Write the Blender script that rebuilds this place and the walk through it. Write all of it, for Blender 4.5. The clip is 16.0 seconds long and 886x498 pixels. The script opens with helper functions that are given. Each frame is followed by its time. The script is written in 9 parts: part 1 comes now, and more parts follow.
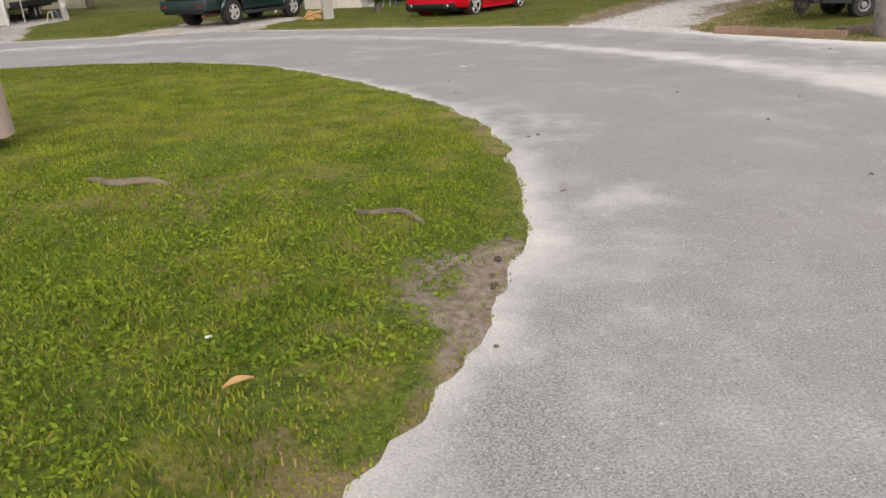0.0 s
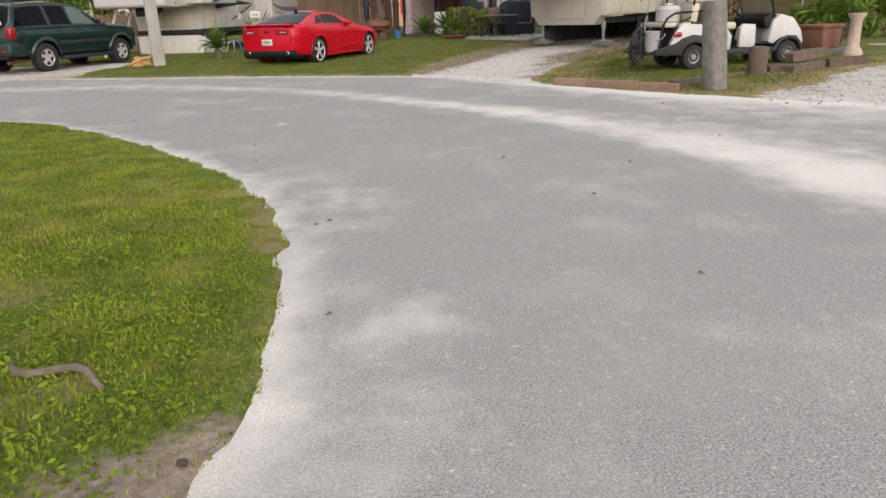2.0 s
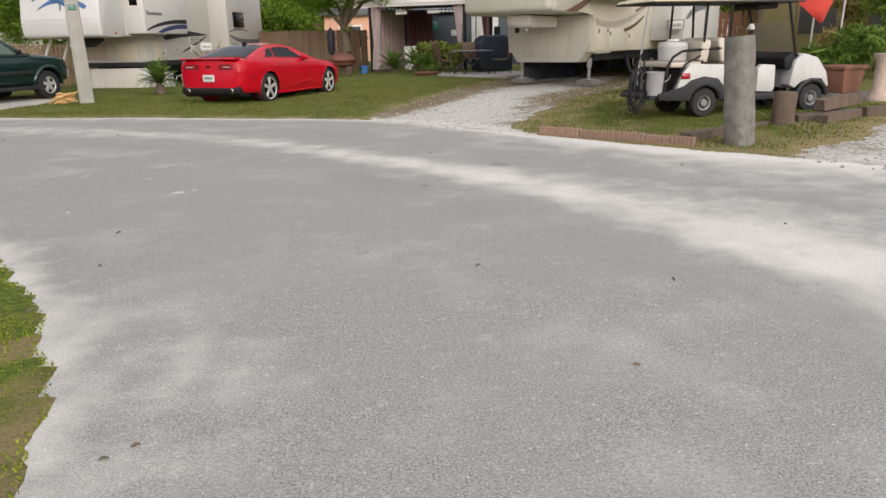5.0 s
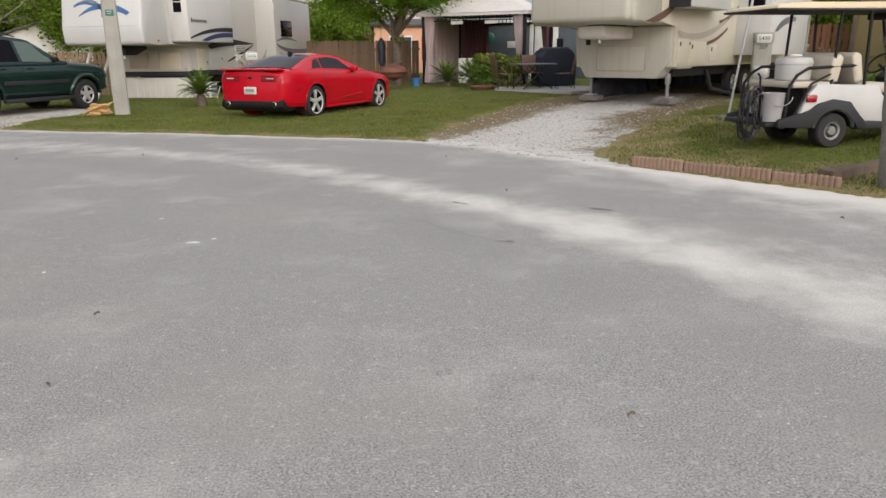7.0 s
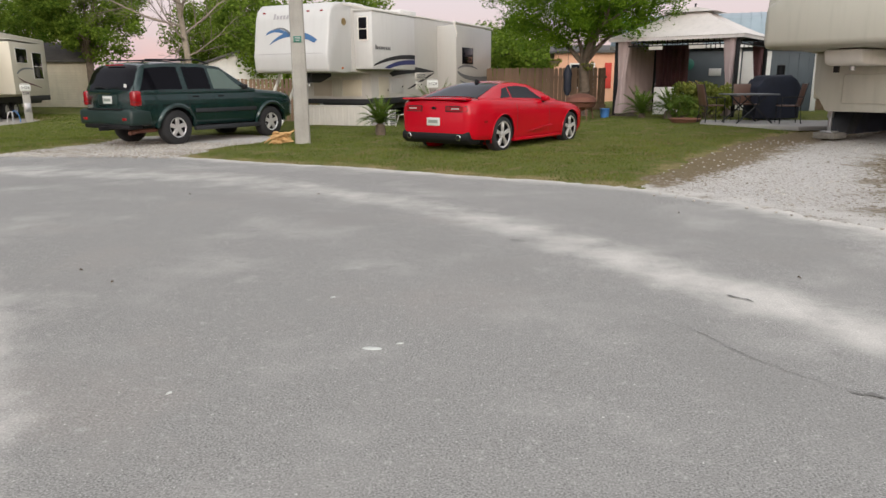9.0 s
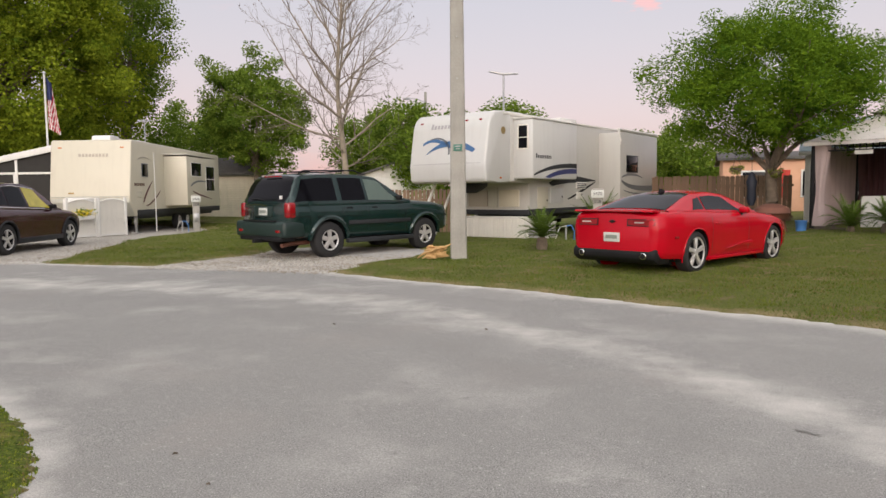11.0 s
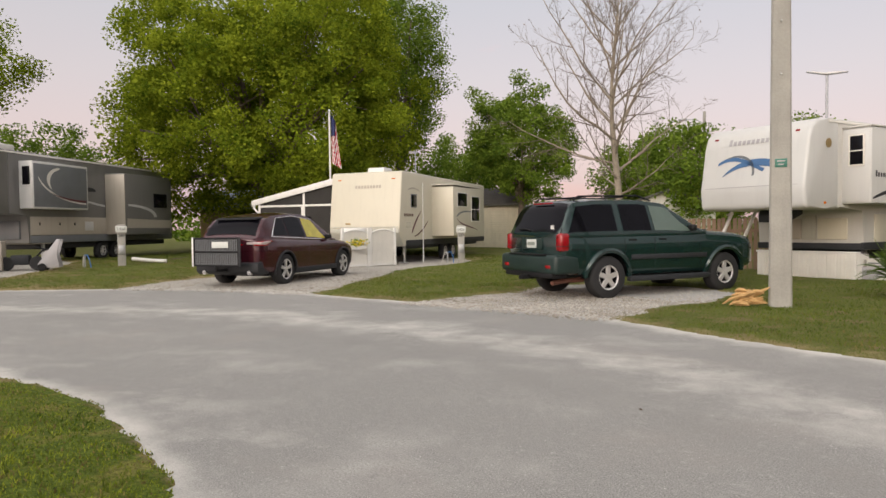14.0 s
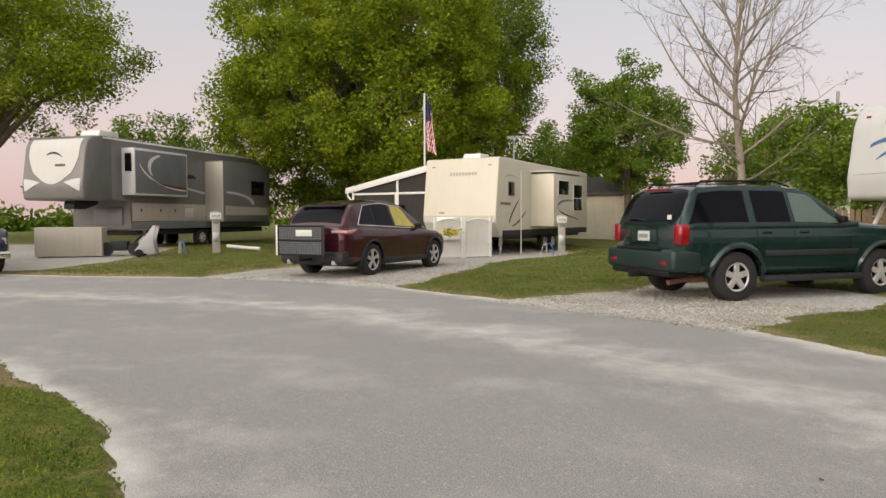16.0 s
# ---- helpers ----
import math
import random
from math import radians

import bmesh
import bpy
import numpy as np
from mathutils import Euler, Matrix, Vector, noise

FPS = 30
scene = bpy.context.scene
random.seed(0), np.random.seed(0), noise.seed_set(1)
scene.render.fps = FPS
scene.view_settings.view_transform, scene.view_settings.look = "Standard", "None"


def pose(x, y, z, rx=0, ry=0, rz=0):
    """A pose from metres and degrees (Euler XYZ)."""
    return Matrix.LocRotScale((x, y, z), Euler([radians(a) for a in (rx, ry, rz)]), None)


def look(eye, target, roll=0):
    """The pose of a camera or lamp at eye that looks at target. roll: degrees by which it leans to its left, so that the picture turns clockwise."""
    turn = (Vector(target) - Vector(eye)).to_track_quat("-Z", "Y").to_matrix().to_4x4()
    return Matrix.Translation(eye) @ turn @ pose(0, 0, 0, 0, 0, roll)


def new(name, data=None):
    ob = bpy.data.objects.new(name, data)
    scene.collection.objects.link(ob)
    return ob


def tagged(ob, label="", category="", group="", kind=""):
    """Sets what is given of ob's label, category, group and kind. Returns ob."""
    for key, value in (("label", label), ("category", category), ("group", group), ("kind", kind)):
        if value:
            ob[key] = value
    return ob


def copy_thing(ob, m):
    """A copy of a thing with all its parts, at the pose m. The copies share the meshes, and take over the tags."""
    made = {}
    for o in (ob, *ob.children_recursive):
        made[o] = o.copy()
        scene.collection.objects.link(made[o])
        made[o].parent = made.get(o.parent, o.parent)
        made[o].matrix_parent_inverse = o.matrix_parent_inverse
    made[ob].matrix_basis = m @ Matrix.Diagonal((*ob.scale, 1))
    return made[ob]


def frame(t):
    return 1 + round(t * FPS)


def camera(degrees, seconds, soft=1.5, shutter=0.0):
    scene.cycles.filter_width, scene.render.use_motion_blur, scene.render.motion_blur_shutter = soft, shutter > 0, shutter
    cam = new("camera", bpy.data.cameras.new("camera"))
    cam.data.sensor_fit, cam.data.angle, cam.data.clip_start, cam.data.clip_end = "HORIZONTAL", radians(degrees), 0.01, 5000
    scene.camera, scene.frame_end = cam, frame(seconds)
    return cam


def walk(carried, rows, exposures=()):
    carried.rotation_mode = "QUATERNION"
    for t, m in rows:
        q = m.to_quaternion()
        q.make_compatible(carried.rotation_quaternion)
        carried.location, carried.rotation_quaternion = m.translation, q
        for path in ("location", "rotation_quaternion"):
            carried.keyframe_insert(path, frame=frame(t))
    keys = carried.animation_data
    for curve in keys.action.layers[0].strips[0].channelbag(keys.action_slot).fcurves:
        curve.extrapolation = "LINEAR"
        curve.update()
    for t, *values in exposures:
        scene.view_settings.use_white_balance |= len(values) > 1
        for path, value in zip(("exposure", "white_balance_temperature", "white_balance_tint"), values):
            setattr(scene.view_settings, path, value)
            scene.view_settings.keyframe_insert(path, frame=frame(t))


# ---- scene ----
cam = camera(65.0, 16.0, soft=1.5, shutter=0.0)
PATH = [
    (0, (0.675, 1.64, 1.355), (0.5, 3.708, 0.515), -3.0),
    (0.5, (0.888, 1.896, 1.341), (0.831, 3.987, 0.538), -2.8),
    (1, (1.058, 2.156, 1.352), (1.105, 4.256, 0.572), -2.5),
    (1.5, (1.179, 2.458, 1.365), (1.32, 4.562, 0.608), -2.2),
    (2, (1.34, 2.8, 1.384), (1.556, 4.904, 0.646), -1.9),
    (2.5, (1.458, 3.182, 1.356), (1.727, 5.289, 0.643), -1.7),
    (3, (1.585, 3.534, 1.347), (1.882, 5.643, 0.653), -1.6),
    (3.5, (1.738, 3.916, 1.373), (2.05, 6.028, 0.694), -1.4),
    (6, (1.829, 6.042, 1.345), (2.099, 8.177, 0.721), -0.7),
    (6.5, (1.747, 6.46, 1.348), (1.978, 8.602, 0.732), -0.7),
    (7, (1.699, 6.888, 1.354), (1.87, 9.037, 0.747), -0.5),
    (7.5, (1.67, 7.358, 1.307), (1.762, 9.514, 0.709), -0.3),
    (8, (1.528, 7.816, 1.292), (1.508, 9.979, 0.709), -0.2),
    (8.5, (1.303, 8.24, 1.322), (1.141, 10.401, 0.757), -0.2),
    (9, (1.129, 8.704, 1.371), (0.797, 10.856, 0.848), -0.3),
    (9.5, (0.89, 9.137, 1.379), (0.409, 11.277, 0.926), -0.3),
    (11.8, (-0.01, 10.992, 1.384), (-0.915, 13.039, 1.286), -0.7),
    (12, (-0.092, 11.118, 1.382), (-1.032, 13.15, 1.289), -0.7),
    (12.5, (-0.39, 11.381, 1.382), (-1.448, 13.355, 1.304), -0.7),
    (13, (-0.637, 11.649, 1.369), (-1.852, 13.53, 1.295), -0.7),
    (13.5, (-0.865, 11.868, 1.38), (-2.247, 13.629, 1.307), -0.7),
    (14, (-1.088, 12.109, 1.362), (-2.572, 13.785, 1.29), -0.7),
    (14.5, (-1.245, 12.417, 1.328), (-2.78, 14.048, 1.251), -0.6),
    (15, (-1.472, 12.654, 1.329), (-3.049, 14.242, 1.244), -0.6),
    (15.5, (-1.71, 12.897, 1.348), (-3.329, 14.444, 1.252), -0.4),
    (16, (-1.961, 13.161, 1.331), (-3.668, 14.607, 1.23), -0.2),
]
walk(cam, [(t, look(eye, target, roll)) for t, eye, target, roll in PATH], exposures=[(0, 0.16, 6700, 20), (3.5, 0.19, 6550, 17), (7, 0.06, 6520, 16), (9.5, 0.04, 6570, 16), (12, 0.0, 6900, 20), (16, 0.03, 7000, 16)])

# ---- light ----
SUN = Vector((0.22, -0.92, 0.32)).normalized()
world = bpy.data.worlds.new("dusk_sky")
scene.world = world
world.use_nodes = True
wn, wl = world.node_tree.nodes, world.node_tree.links
wn.clear()
w_out = wn.new("ShaderNodeOutputWorld")
w_bg = wn.new("ShaderNodeBackground")
w_sky = wn.new("ShaderNodeTexSky")
w_sky.sky_type = "NISHITA"
w_sky.sun_disc = False
w_sky.sun_elevation = math.asin(SUN.z)
w_sky.sun_rotation = math.atan2(SUN.x, SUN.y)
w_sky.dust_density = 3.0
w_co = wn.new("ShaderNodeTexCoord")
w_sep = wn.new("ShaderNodeSeparateXYZ")
w_ramp = wn.new("ShaderNodeValToRGB")
w_ramp.color_ramp.elements[0].position, w_ramp.color_ramp.elements[0].color = 0.0, (0.74, 0.53, 0.55, 1)
w_ramp.color_ramp.elements[1].position, w_ramp.color_ramp.elements[1].color = 0.60, (0.785, 0.785, 0.765, 1)
for at, col in ((0.10, (0.74, 0.60, 0.595, 1)), (0.20, (0.67, 0.622, 0.62, 1)), (0.30, (0.60, 0.613, 0.63, 1))):
    e = w_ramp.color_ramp.elements.new(at)
    e.color = col
wl.new(w_co.outputs["Generated"], w_sep.inputs[0])
wl.new(w_sep.outputs["Z"], w_ramp.inputs[0])
# the evening glow: the veil of cloud is brighter towards the setting sun
w_dot = wn.new("ShaderNodeVectorMath")
w_dot.operation = "DOT_PRODUCT"
w_dot.inputs[1].default_value = SUN
wl.new(w_co.outputs["Generated"], w_dot.inputs[0])
w_glow = wn.new("ShaderNodeMapRange")
w_glow.inputs["From Min"].default_value, w_glow.inputs["From Max"].default_value = 0.35, 1.0
w_glow.inputs["To Min"].default_value, w_glow.inputs["To Max"].default_value = 1.0, 3.7
wl.new(w_dot.outputs["Value"], w_glow.inputs["Value"])
w_mul = wn.new("ShaderNodeVectorMath")
w_mul.operation = "SCALE"
wl.new(w_ramp.outputs[0], w_mul.inputs[0])
wl.new(w_glow.outputs[0], w_mul.inputs["Scale"])
# a few small pink clouds
w_map = wn.new("ShaderNodeMapping")
w_map.inputs["Scale"].default_value = (1.6, 1.6, 5.0)
w_map.inputs["Location"].default_value = (0.35, 0.1, 0.2)
w_noise = wn.new("ShaderNodeTexNoise")
w_noise.inputs["Scale"].default_value, w_noise.inputs["Detail"].default_value = 1.7, 6.0
wl.new(w_co.outputs["Generated"], w_map.inputs[0])
wl.new(w_map.outputs[0], w_noise.inputs["Vector"])
w_cr = wn.new("ShaderNodeValToRGB")
w_cr.color_ramp.elements[0].position, w_cr.color_ramp.elements[1].position = 0.64, 0.78
wl.new(w_noise.outputs[0], w_cr.inputs[0])
w_mix = wn.new("ShaderNodeMix")
w_mix.data_type = "RGBA"
w_mix.inputs["B"].default_value = (0.98, 0.56, 0.50, 1)
# one torn pink cloud bank low in the north
w_cd = wn.new("ShaderNodeVectorMath")
w_cd.operation = "DOT_PRODUCT"
w_cd.inputs[1].default_value = Vector((-0.075, 0.955, 0.292)).normalized()
wl.new(w_co.outputs["Generated"], w_cd.inputs[0])
w_cm = wn.new("ShaderNodeMapRange")
w_cm.inputs["From Min"].default_value, w_cm.inputs["From Max"].default_value = 0.9965, 0.9998
w_cm.inputs["To Max"].default_value = 0.62
wl.new(w_cd.outputs["Value"], w_cm.inputs["Value"])
w_cn = wn.new("ShaderNodeTexNoise")
w_cn.inputs["Scale"].default_value, w_cn.inputs["Detail"].default_value = 22.0, 6.0
wl.new(w_map.outputs[0], w_cn.inputs["Vector"])
w_cs = wn.new("ShaderNodeMath")
w_cs.operation = "ADD"
wl.new(w_cm.outputs[0], w_cs.inputs[0])
wl.new(w_cn.outputs[0], w_cs.inputs[1])
w_ct = wn.new("ShaderNodeMapRange")
w_ct.interpolation_type = "SMOOTHSTEP"
w_ct.inputs["From Min"].default_value, w_ct.inputs["From Max"].default_value = 0.86, 1.04
wl.new(w_cs.outputs[0], w_ct.inputs["Value"])
w_cmax = wn.new("ShaderNodeMath")
w_cmax.operation = "MAXIMUM"
wl.new(w_cr.outputs[0], w_cmax.inputs[0])
wl.new(w_ct.outputs[0], w_cmax.inputs[1])
wl.new(w_cmax.outputs[0], w_mix.inputs["Factor"])
# the glow itself is paler than the pink horizon
w_less = wn.new("ShaderNodeMath")
w_less.operation = "SUBTRACT"
w_less.inputs[1].default_value = 1.0
wl.new(w_glow.outputs[0], w_less.inputs[0])
w_pale = wn.new("ShaderNodeVectorMath")
w_pale.operation = "SCALE"
w_pale.inputs[0].default_value = (-0.04, 0.04, 0.035)
wl.new(w_less.outputs[0], w_pale.inputs["Scale"])
w_veil = wn.new("ShaderNodeVectorMath")
w_veil.operation = "ADD"
wl.new(w_mul.outputs[0], w_veil.inputs[0])
wl.new(w_pale.outputs[0], w_veil.inputs[1])
wl.new(w_veil.outputs[0], w_mix.inputs["A"])
w_skm = wn.new("ShaderNodeVectorMath")
w_skm.operation = "SCALE"
w_skm.inputs["Scale"].default_value = 0.05
wl.new(w_sky.outputs[0], w_skm.inputs[0])
w_add = wn.new("ShaderNodeVectorMath")
w_add.operation = "ADD"
wl.new(w_mix.outputs["Result"], w_add.inputs[0])
wl.new(w_skm.outputs[0], w_add.inputs[1])
wl.new(w_add.outputs[0], w_bg.inputs["Color"])
w_bg.inputs["Strength"].default_value = 0.85
wl.new(w_bg.outputs[0], w_out.inputs["Surface"])
sun = new("sun", bpy.data.lights.new("sun", "SUN"))
sun.data.energy, sun.data.angle, sun.data.color = 0.55, radians(25), (1.0, 0.90, 0.80)
sun.matrix_world = look(SUN * 60, (0, 0, 0))

# ---- materials ----


def mat(name, col, rough=0.6, metal=0.0, var=0.15, scale=3.0, fine=60.0, bump=0.0, bscale=80.0, tint=None, coat=0.0, spec=0.5, rnd=0.0, dirt=0.0):
    """A painted or natural surface: stains at two scales, grain, relief."""
    m = bpy.data.materials.new(name)
    m.use_nodes = True
    n, l = m.node_tree.nodes, m.node_tree.links
    p = n["Principled BSDF"]
    p.inputs["Roughness"].default_value, p.inputs["Metallic"].default_value = rough, metal
    p.inputs["Coat Weight"].default_value = coat
    p.inputs["Coat Roughness"].default_value = 0.04
    p.inputs["Specular IOR Level"].default_value = spec
    co = n.new("ShaderNodeTexCoord")
    big, small = n.new("ShaderNodeTexNoise"), n.new("ShaderNodeTexNoise")
    big.inputs["Scale"].default_value, big.inputs["Detail"].default_value = scale, 5
    small.inputs["Scale"].default_value, small.inputs["Detail"].default_value = fine, 3
    for k in (big, small):
        l.new(co.outputs["Object"], k.inputs["Vector"])
    add = n.new("ShaderNodeMath")
    add.operation = "MULTIPLY_ADD"
    add.inputs[1].default_value = 0.5
    l.new(small.outputs[0], add.inputs[0])
    l.new(big.outputs[0], add.inputs[2])
    src = add.outputs[0]
    if rnd:
        info, add2 = n.new("ShaderNodeObjectInfo"), n.new("ShaderNodeMath")
        add2.operation = "MULTIPLY_ADD"
        add2.inputs[1].default_value = rnd
        l.new(info.outputs["Random"], add2.inputs[0])
        l.new(src, add2.inputs[2])
        src = add2.outputs[0]
    mr = n.new("ShaderNodeMapRange")
    mr.inputs["From Min"].default_value, mr.inputs["From Max"].default_value = 0.45, 1.05 + rnd
    l.new(src, mr.inputs["Value"])
    mix = n.new("ShaderNodeMix")
    mix.data_type = "RGBA"
    t = tint or col
    mix.inputs["A"].default_value = (*[min(1, c * (1 - var)) for c in col], 1)
    mix.inputs["B"].default_value = (*[min(1, c * (1 + var)) for c in t], 1)
    l.new(mr.outputs[0], mix.inputs["Factor"])
    l.new(mix.outputs["Result"], p.inputs["Base Color"])
    if dirt:
        streak, mp = n.new("ShaderNodeTexNoise"), n.new("ShaderNodeMapping")
        mp.inputs["Scale"].default_value = (7, 7, 0.7)
        streak.inputs["Scale"].default_value, streak.inputs["Detail"].default_value = 1.0, 6
        l.new(co.outputs["Object"], mp.inputs[0])
        l.new(mp.outputs[0], streak.inputs["Vector"])
        r2 = n.new("ShaderNodeMapRange")
        r2.inputs["From Min"].default_value, r2.inputs["From Max"].default_value = 0.5, 0.8
        r2.inputs["To Max"].default_value = dirt
        l.new(streak.outputs[0], r2.inputs["Value"])
        m2 = n.new("ShaderNodeMix")
        m2.data_type = "RGBA"
        m2.inputs["B"].default_value = (*[c * 0.45 for c in col], 1)
        l.new(r2.outputs[0], m2.inputs["Factor"])
        l.new(mix.outputs["Result"], m2.inputs["A"])
        l.new(m2.outputs["Result"], p.inputs["Base Color"])
    if bump:
        b, bn = n.new("ShaderNodeBump"), n.new("ShaderNodeTexNoise")
        bn.inputs["Scale"].default_value, bn.inputs["Detail"].default_value = bscale, 4
        l.new(co.outputs["Object"], bn.inputs["Vector"])
        l.new(bn.outputs[0], b.inputs["Height"])
        b.inputs["Strength"].default_value, b.inputs["Distance"].default_value = bump, 0.01
        l.new(b.outputs[0], p.inputs["Normal"])
    return m


def leaf_mat(name, lo, hi, rough=0.55, trans=0.25, patches=0.7):
    m = bpy.data.materials.new(name)
    m.use_nodes = True
    n, l = m.node_tree.nodes, m.node_tree.links
    p = n["Principled BSDF"]
    p.inputs["Roughness"].default_value = rough
    p.inputs["Specular IOR Level"].default_value = 0.12
    geo, co, nz = n.new("ShaderNodeNewGeometry"), n.new("ShaderNodeTexCoord"), n.new("ShaderNodeTexNoise")
    nz.inputs["Scale"].default_value = patches
    nz.inputs["Detail"].default_value = 4
    l.new(co.outputs["Object"], nz.inputs["Vector"])
    a = n.new("ShaderNodeMath")
    a.operation = "MULTIPLY_ADD"
    a.inputs[1].default_value = 0.55
    l.new(geo.outputs["Random Per Island"], a.inputs[0])
    mr = n.new("ShaderNodeMapRange")
    mr.inputs["From Min"].default_value, mr.inputs["From Max"].default_value = 0.35, 0.65
    mr.inputs["To Max"].default_value = 0.5
    l.new(nz.outputs[0], mr.inputs["Value"])
    l.new(mr.outputs[0], a.inputs[2])
    mix = n.new("ShaderNodeMix")
    mix.data_type = "RGBA"
    mix.inputs["A"].default_value, mix.inputs["B"].default_value = (*lo, 1), (*hi, 1)
    l.new(a.outputs[0], mix.inputs["Factor"])
    l.new(mix.outputs["Result"], p.inputs["Base Color"])
    tr, ms = n.new("ShaderNodeBsdfTranslucent"), n.new("ShaderNodeMixShader")
    l.new(mix.outputs["Result"], tr.inputs["Color"])
    ms.inputs[0].default_value = trans
    l.new(p.outputs[0], ms.inputs[1])
    l.new(tr.outputs[0], ms.inputs[2])
    l.new(ms.outputs[0], n["Material Output"].inputs["Surface"])
    return m


M = {}
M["white_shell"] = mat("rv_gelcoat_white", (0.57, 0.57, 0.555), 0.34, var=0.04, scale=0.8, dirt=0.10)
M["cream_shell"] = mat("rv_gelcoat_cream", (0.56, 0.525, 0.425), 0.38, var=0.04, scale=0.8, dirt=0.10)
M["ivory_shell"] = mat("rv_gelcoat_ivory", (0.44, 0.435, 0.375), 0.4, var=0.06, scale=0.8, dirt=0.28)
M["grey_shell"] = mat("rv_panel_grey", (0.155, 0.152, 0.145), 0.36, var=0.08, scale=0.8, dirt=0.2)
M["beige_shell"] = mat("rv_panel_beige", (0.40, 0.36, 0.30), 0.4, var=0.06, scale=0.8, dirt=0.2)
M["silver_shell"] = mat("rv_panel_silver", (0.52, 0.51, 0.48), 0.30, var=0.05, scale=0.6, dirt=0.14)
M["charcoal"] = mat("charcoal_plastic", (0.025, 0.027, 0.030), 0.55, var=0.2, spec=0.3)
M["navy"] = mat("navy_vinyl", (0.025, 0.035, 0.12), 0.35, var=0.1)
M["blue"] = mat("blue_vinyl", (0.045, 0.13, 0.28), 0.35, var=0.1)
M["brown_vinyl"] = mat("brown_vinyl", (0.13, 0.07, 0.05), 0.4, var=0.1)
M["maroon_vinyl"] = mat("maroon_vinyl", (0.11, 0.03, 0.035), 0.4, var=0.1)
M["grey_vinyl"] = mat("grey_vinyl", (0.14, 0.15, 0.16), 0.4, var=0.1)
M["silver_vinyl"] = mat("silver_vinyl", (0.5, 0.5, 0.49), 0.3, var=0.06)
M["glass"] = mat("dark_tinted_glass", (0.004, 0.004, 0.006), 0.05, var=0.2, spec=0.12)
M["perspex"] = mat("clear_windscreen", (0.75, 0.75, 0.72), 0.12, var=0.05)
M["perspex"].node_tree.nodes["Principled BSDF"].inputs["Transmission Weight"].default_value = 0.85
M["perspex"].node_tree.nodes["Principled BSDF"].inputs["IOR"].default_value = 1.08
M["glass_green"] = mat("pale_green_glass", (0.09, 0.13, 0.11), 0.08, var=0.15, scale=2, spec=0.7)
M["glass_yellow"] = mat("yellow_sunshade_glass", (0.55, 0.47, 0.06), 0.15, var=0.25, scale=4, spec=0.6)
M["tyre"] = mat("tyre_rubber", (0.018, 0.018, 0.019), 0.8, var=0.25, fine=40, bump=0.2)
M["alloy"] = mat("alloy_wheel", (0.60, 0.59, 0.58), 0.28, 0.5, var=0.15, fine=25)
M["chrome"] = mat("chrome", (0.75, 0.75, 0.75), 0.12, 1.0, var=0.08)
M["steel"] = mat("galvanised_steel", (0.42, 0.43, 0.44), 0.4, 0.7, var=0.2)
M["black"] = mat("black_plastic", (0.009, 0.009, 0.010), 0.55, var=0.25, spec=0.25)
M["black_cloth"] = mat("black_cover", (0.012, 0.016, 0.03), 0.6, var=0.3, bump=0.3, bscale=20)
M["red_paint"] = mat("red_car_paint", (0.43, 0.002, 0.012), 0.24, 0.0, var=0.04, coat=0.3, spec=0.2)
M["green_paint"] = mat("dark_green_car_paint", (0.005, 0.026, 0.024), 0.24, 0.25, var=0.15, coat=0.6)
M["green_clad"] = mat("dark_green_cladding", (0.010, 0.026, 0.023), 0.42, var=0.2)
M["plum_paint"] = mat("plum_car_paint", (0.045, 0.004, 0.010), 0.26, 0.2, var=0.12, coat=0.7)
M["navy_paint"] = mat("dark_blue_car_paint", (0.015, 0.025, 0.045), 0.3, 0.2, var=0.1, coat=1.0)
M["lamp_red"] = mat("red_lamp_lens", (0.26, 0.004, 0.008), 0.15, var=0.25, fine=20, coat=0.6)
M["lamp_clear"] = mat("clear_lamp_lens", (0.42, 0.34, 0.33), 0.12, var=0.25, fine=20, coat=0.6)
M["amber"] = mat("amber_lens", (0.6, 0.16, 0.02), 0.2, var=0.1)
M["plate"] = mat("number_plate", (0.55, 0.57, 0.54), 0.4, var=0.1)
M["plate_ink"] = mat("plate_ink", (0.22, 0.25, 0.22), 0.5, var=0.1)
M["ink"] = mat("black_ink", (0.03, 0.03, 0.035), 0.6, var=0.1)
M["faded_ink"] = mat("faded_grey_lettering", (0.36, 0.35, 0.36), 0.5, var=0.1)
M["white"] = mat("white_paint", (0.68, 0.67, 0.64), 0.5, var=0.06, dirt=0.15)
M["cart_white"] = mat("cart_white_plastic", (0.46, 0.46, 0.445), 0.4, var=0.08, dirt=0.25)
M["cart_rim"] = mat("dull_steel_rim", (0.20, 0.20, 0.195), 0.5, 0.3, var=0.25, fine=25)
M["white_vinyl"] = mat("white_vinyl", (0.68, 0.66, 0.61), 0.45, var=0.06, dirt=0.12)
M["concrete"] = mat("weathered_concrete", (0.32, 0.31, 0.28), 0.9, var=0.16, scale=2.5, fine=40, bump=0.25, bscale=60, dirt=0.35)
M["old_concrete"] = mat("rough_old_concrete", (0.165, 0.158, 0.138), 0.95, var=0.45, scale=7, fine=45, bump=0.9, bscale=38, dirt=0.5)
M["slab"] = mat("concrete_slab", (0.34, 0.335, 0.32), 0.9, var=0.16, scale=1.2, fine=30, bump=0.2)
M["fence"] = mat("weathered_cedar", (0.24, 0.155, 0.10), 0.85, var=0.3, scale=3, fine=30, bump=0.4, rnd=0.5, dirt=0.4)
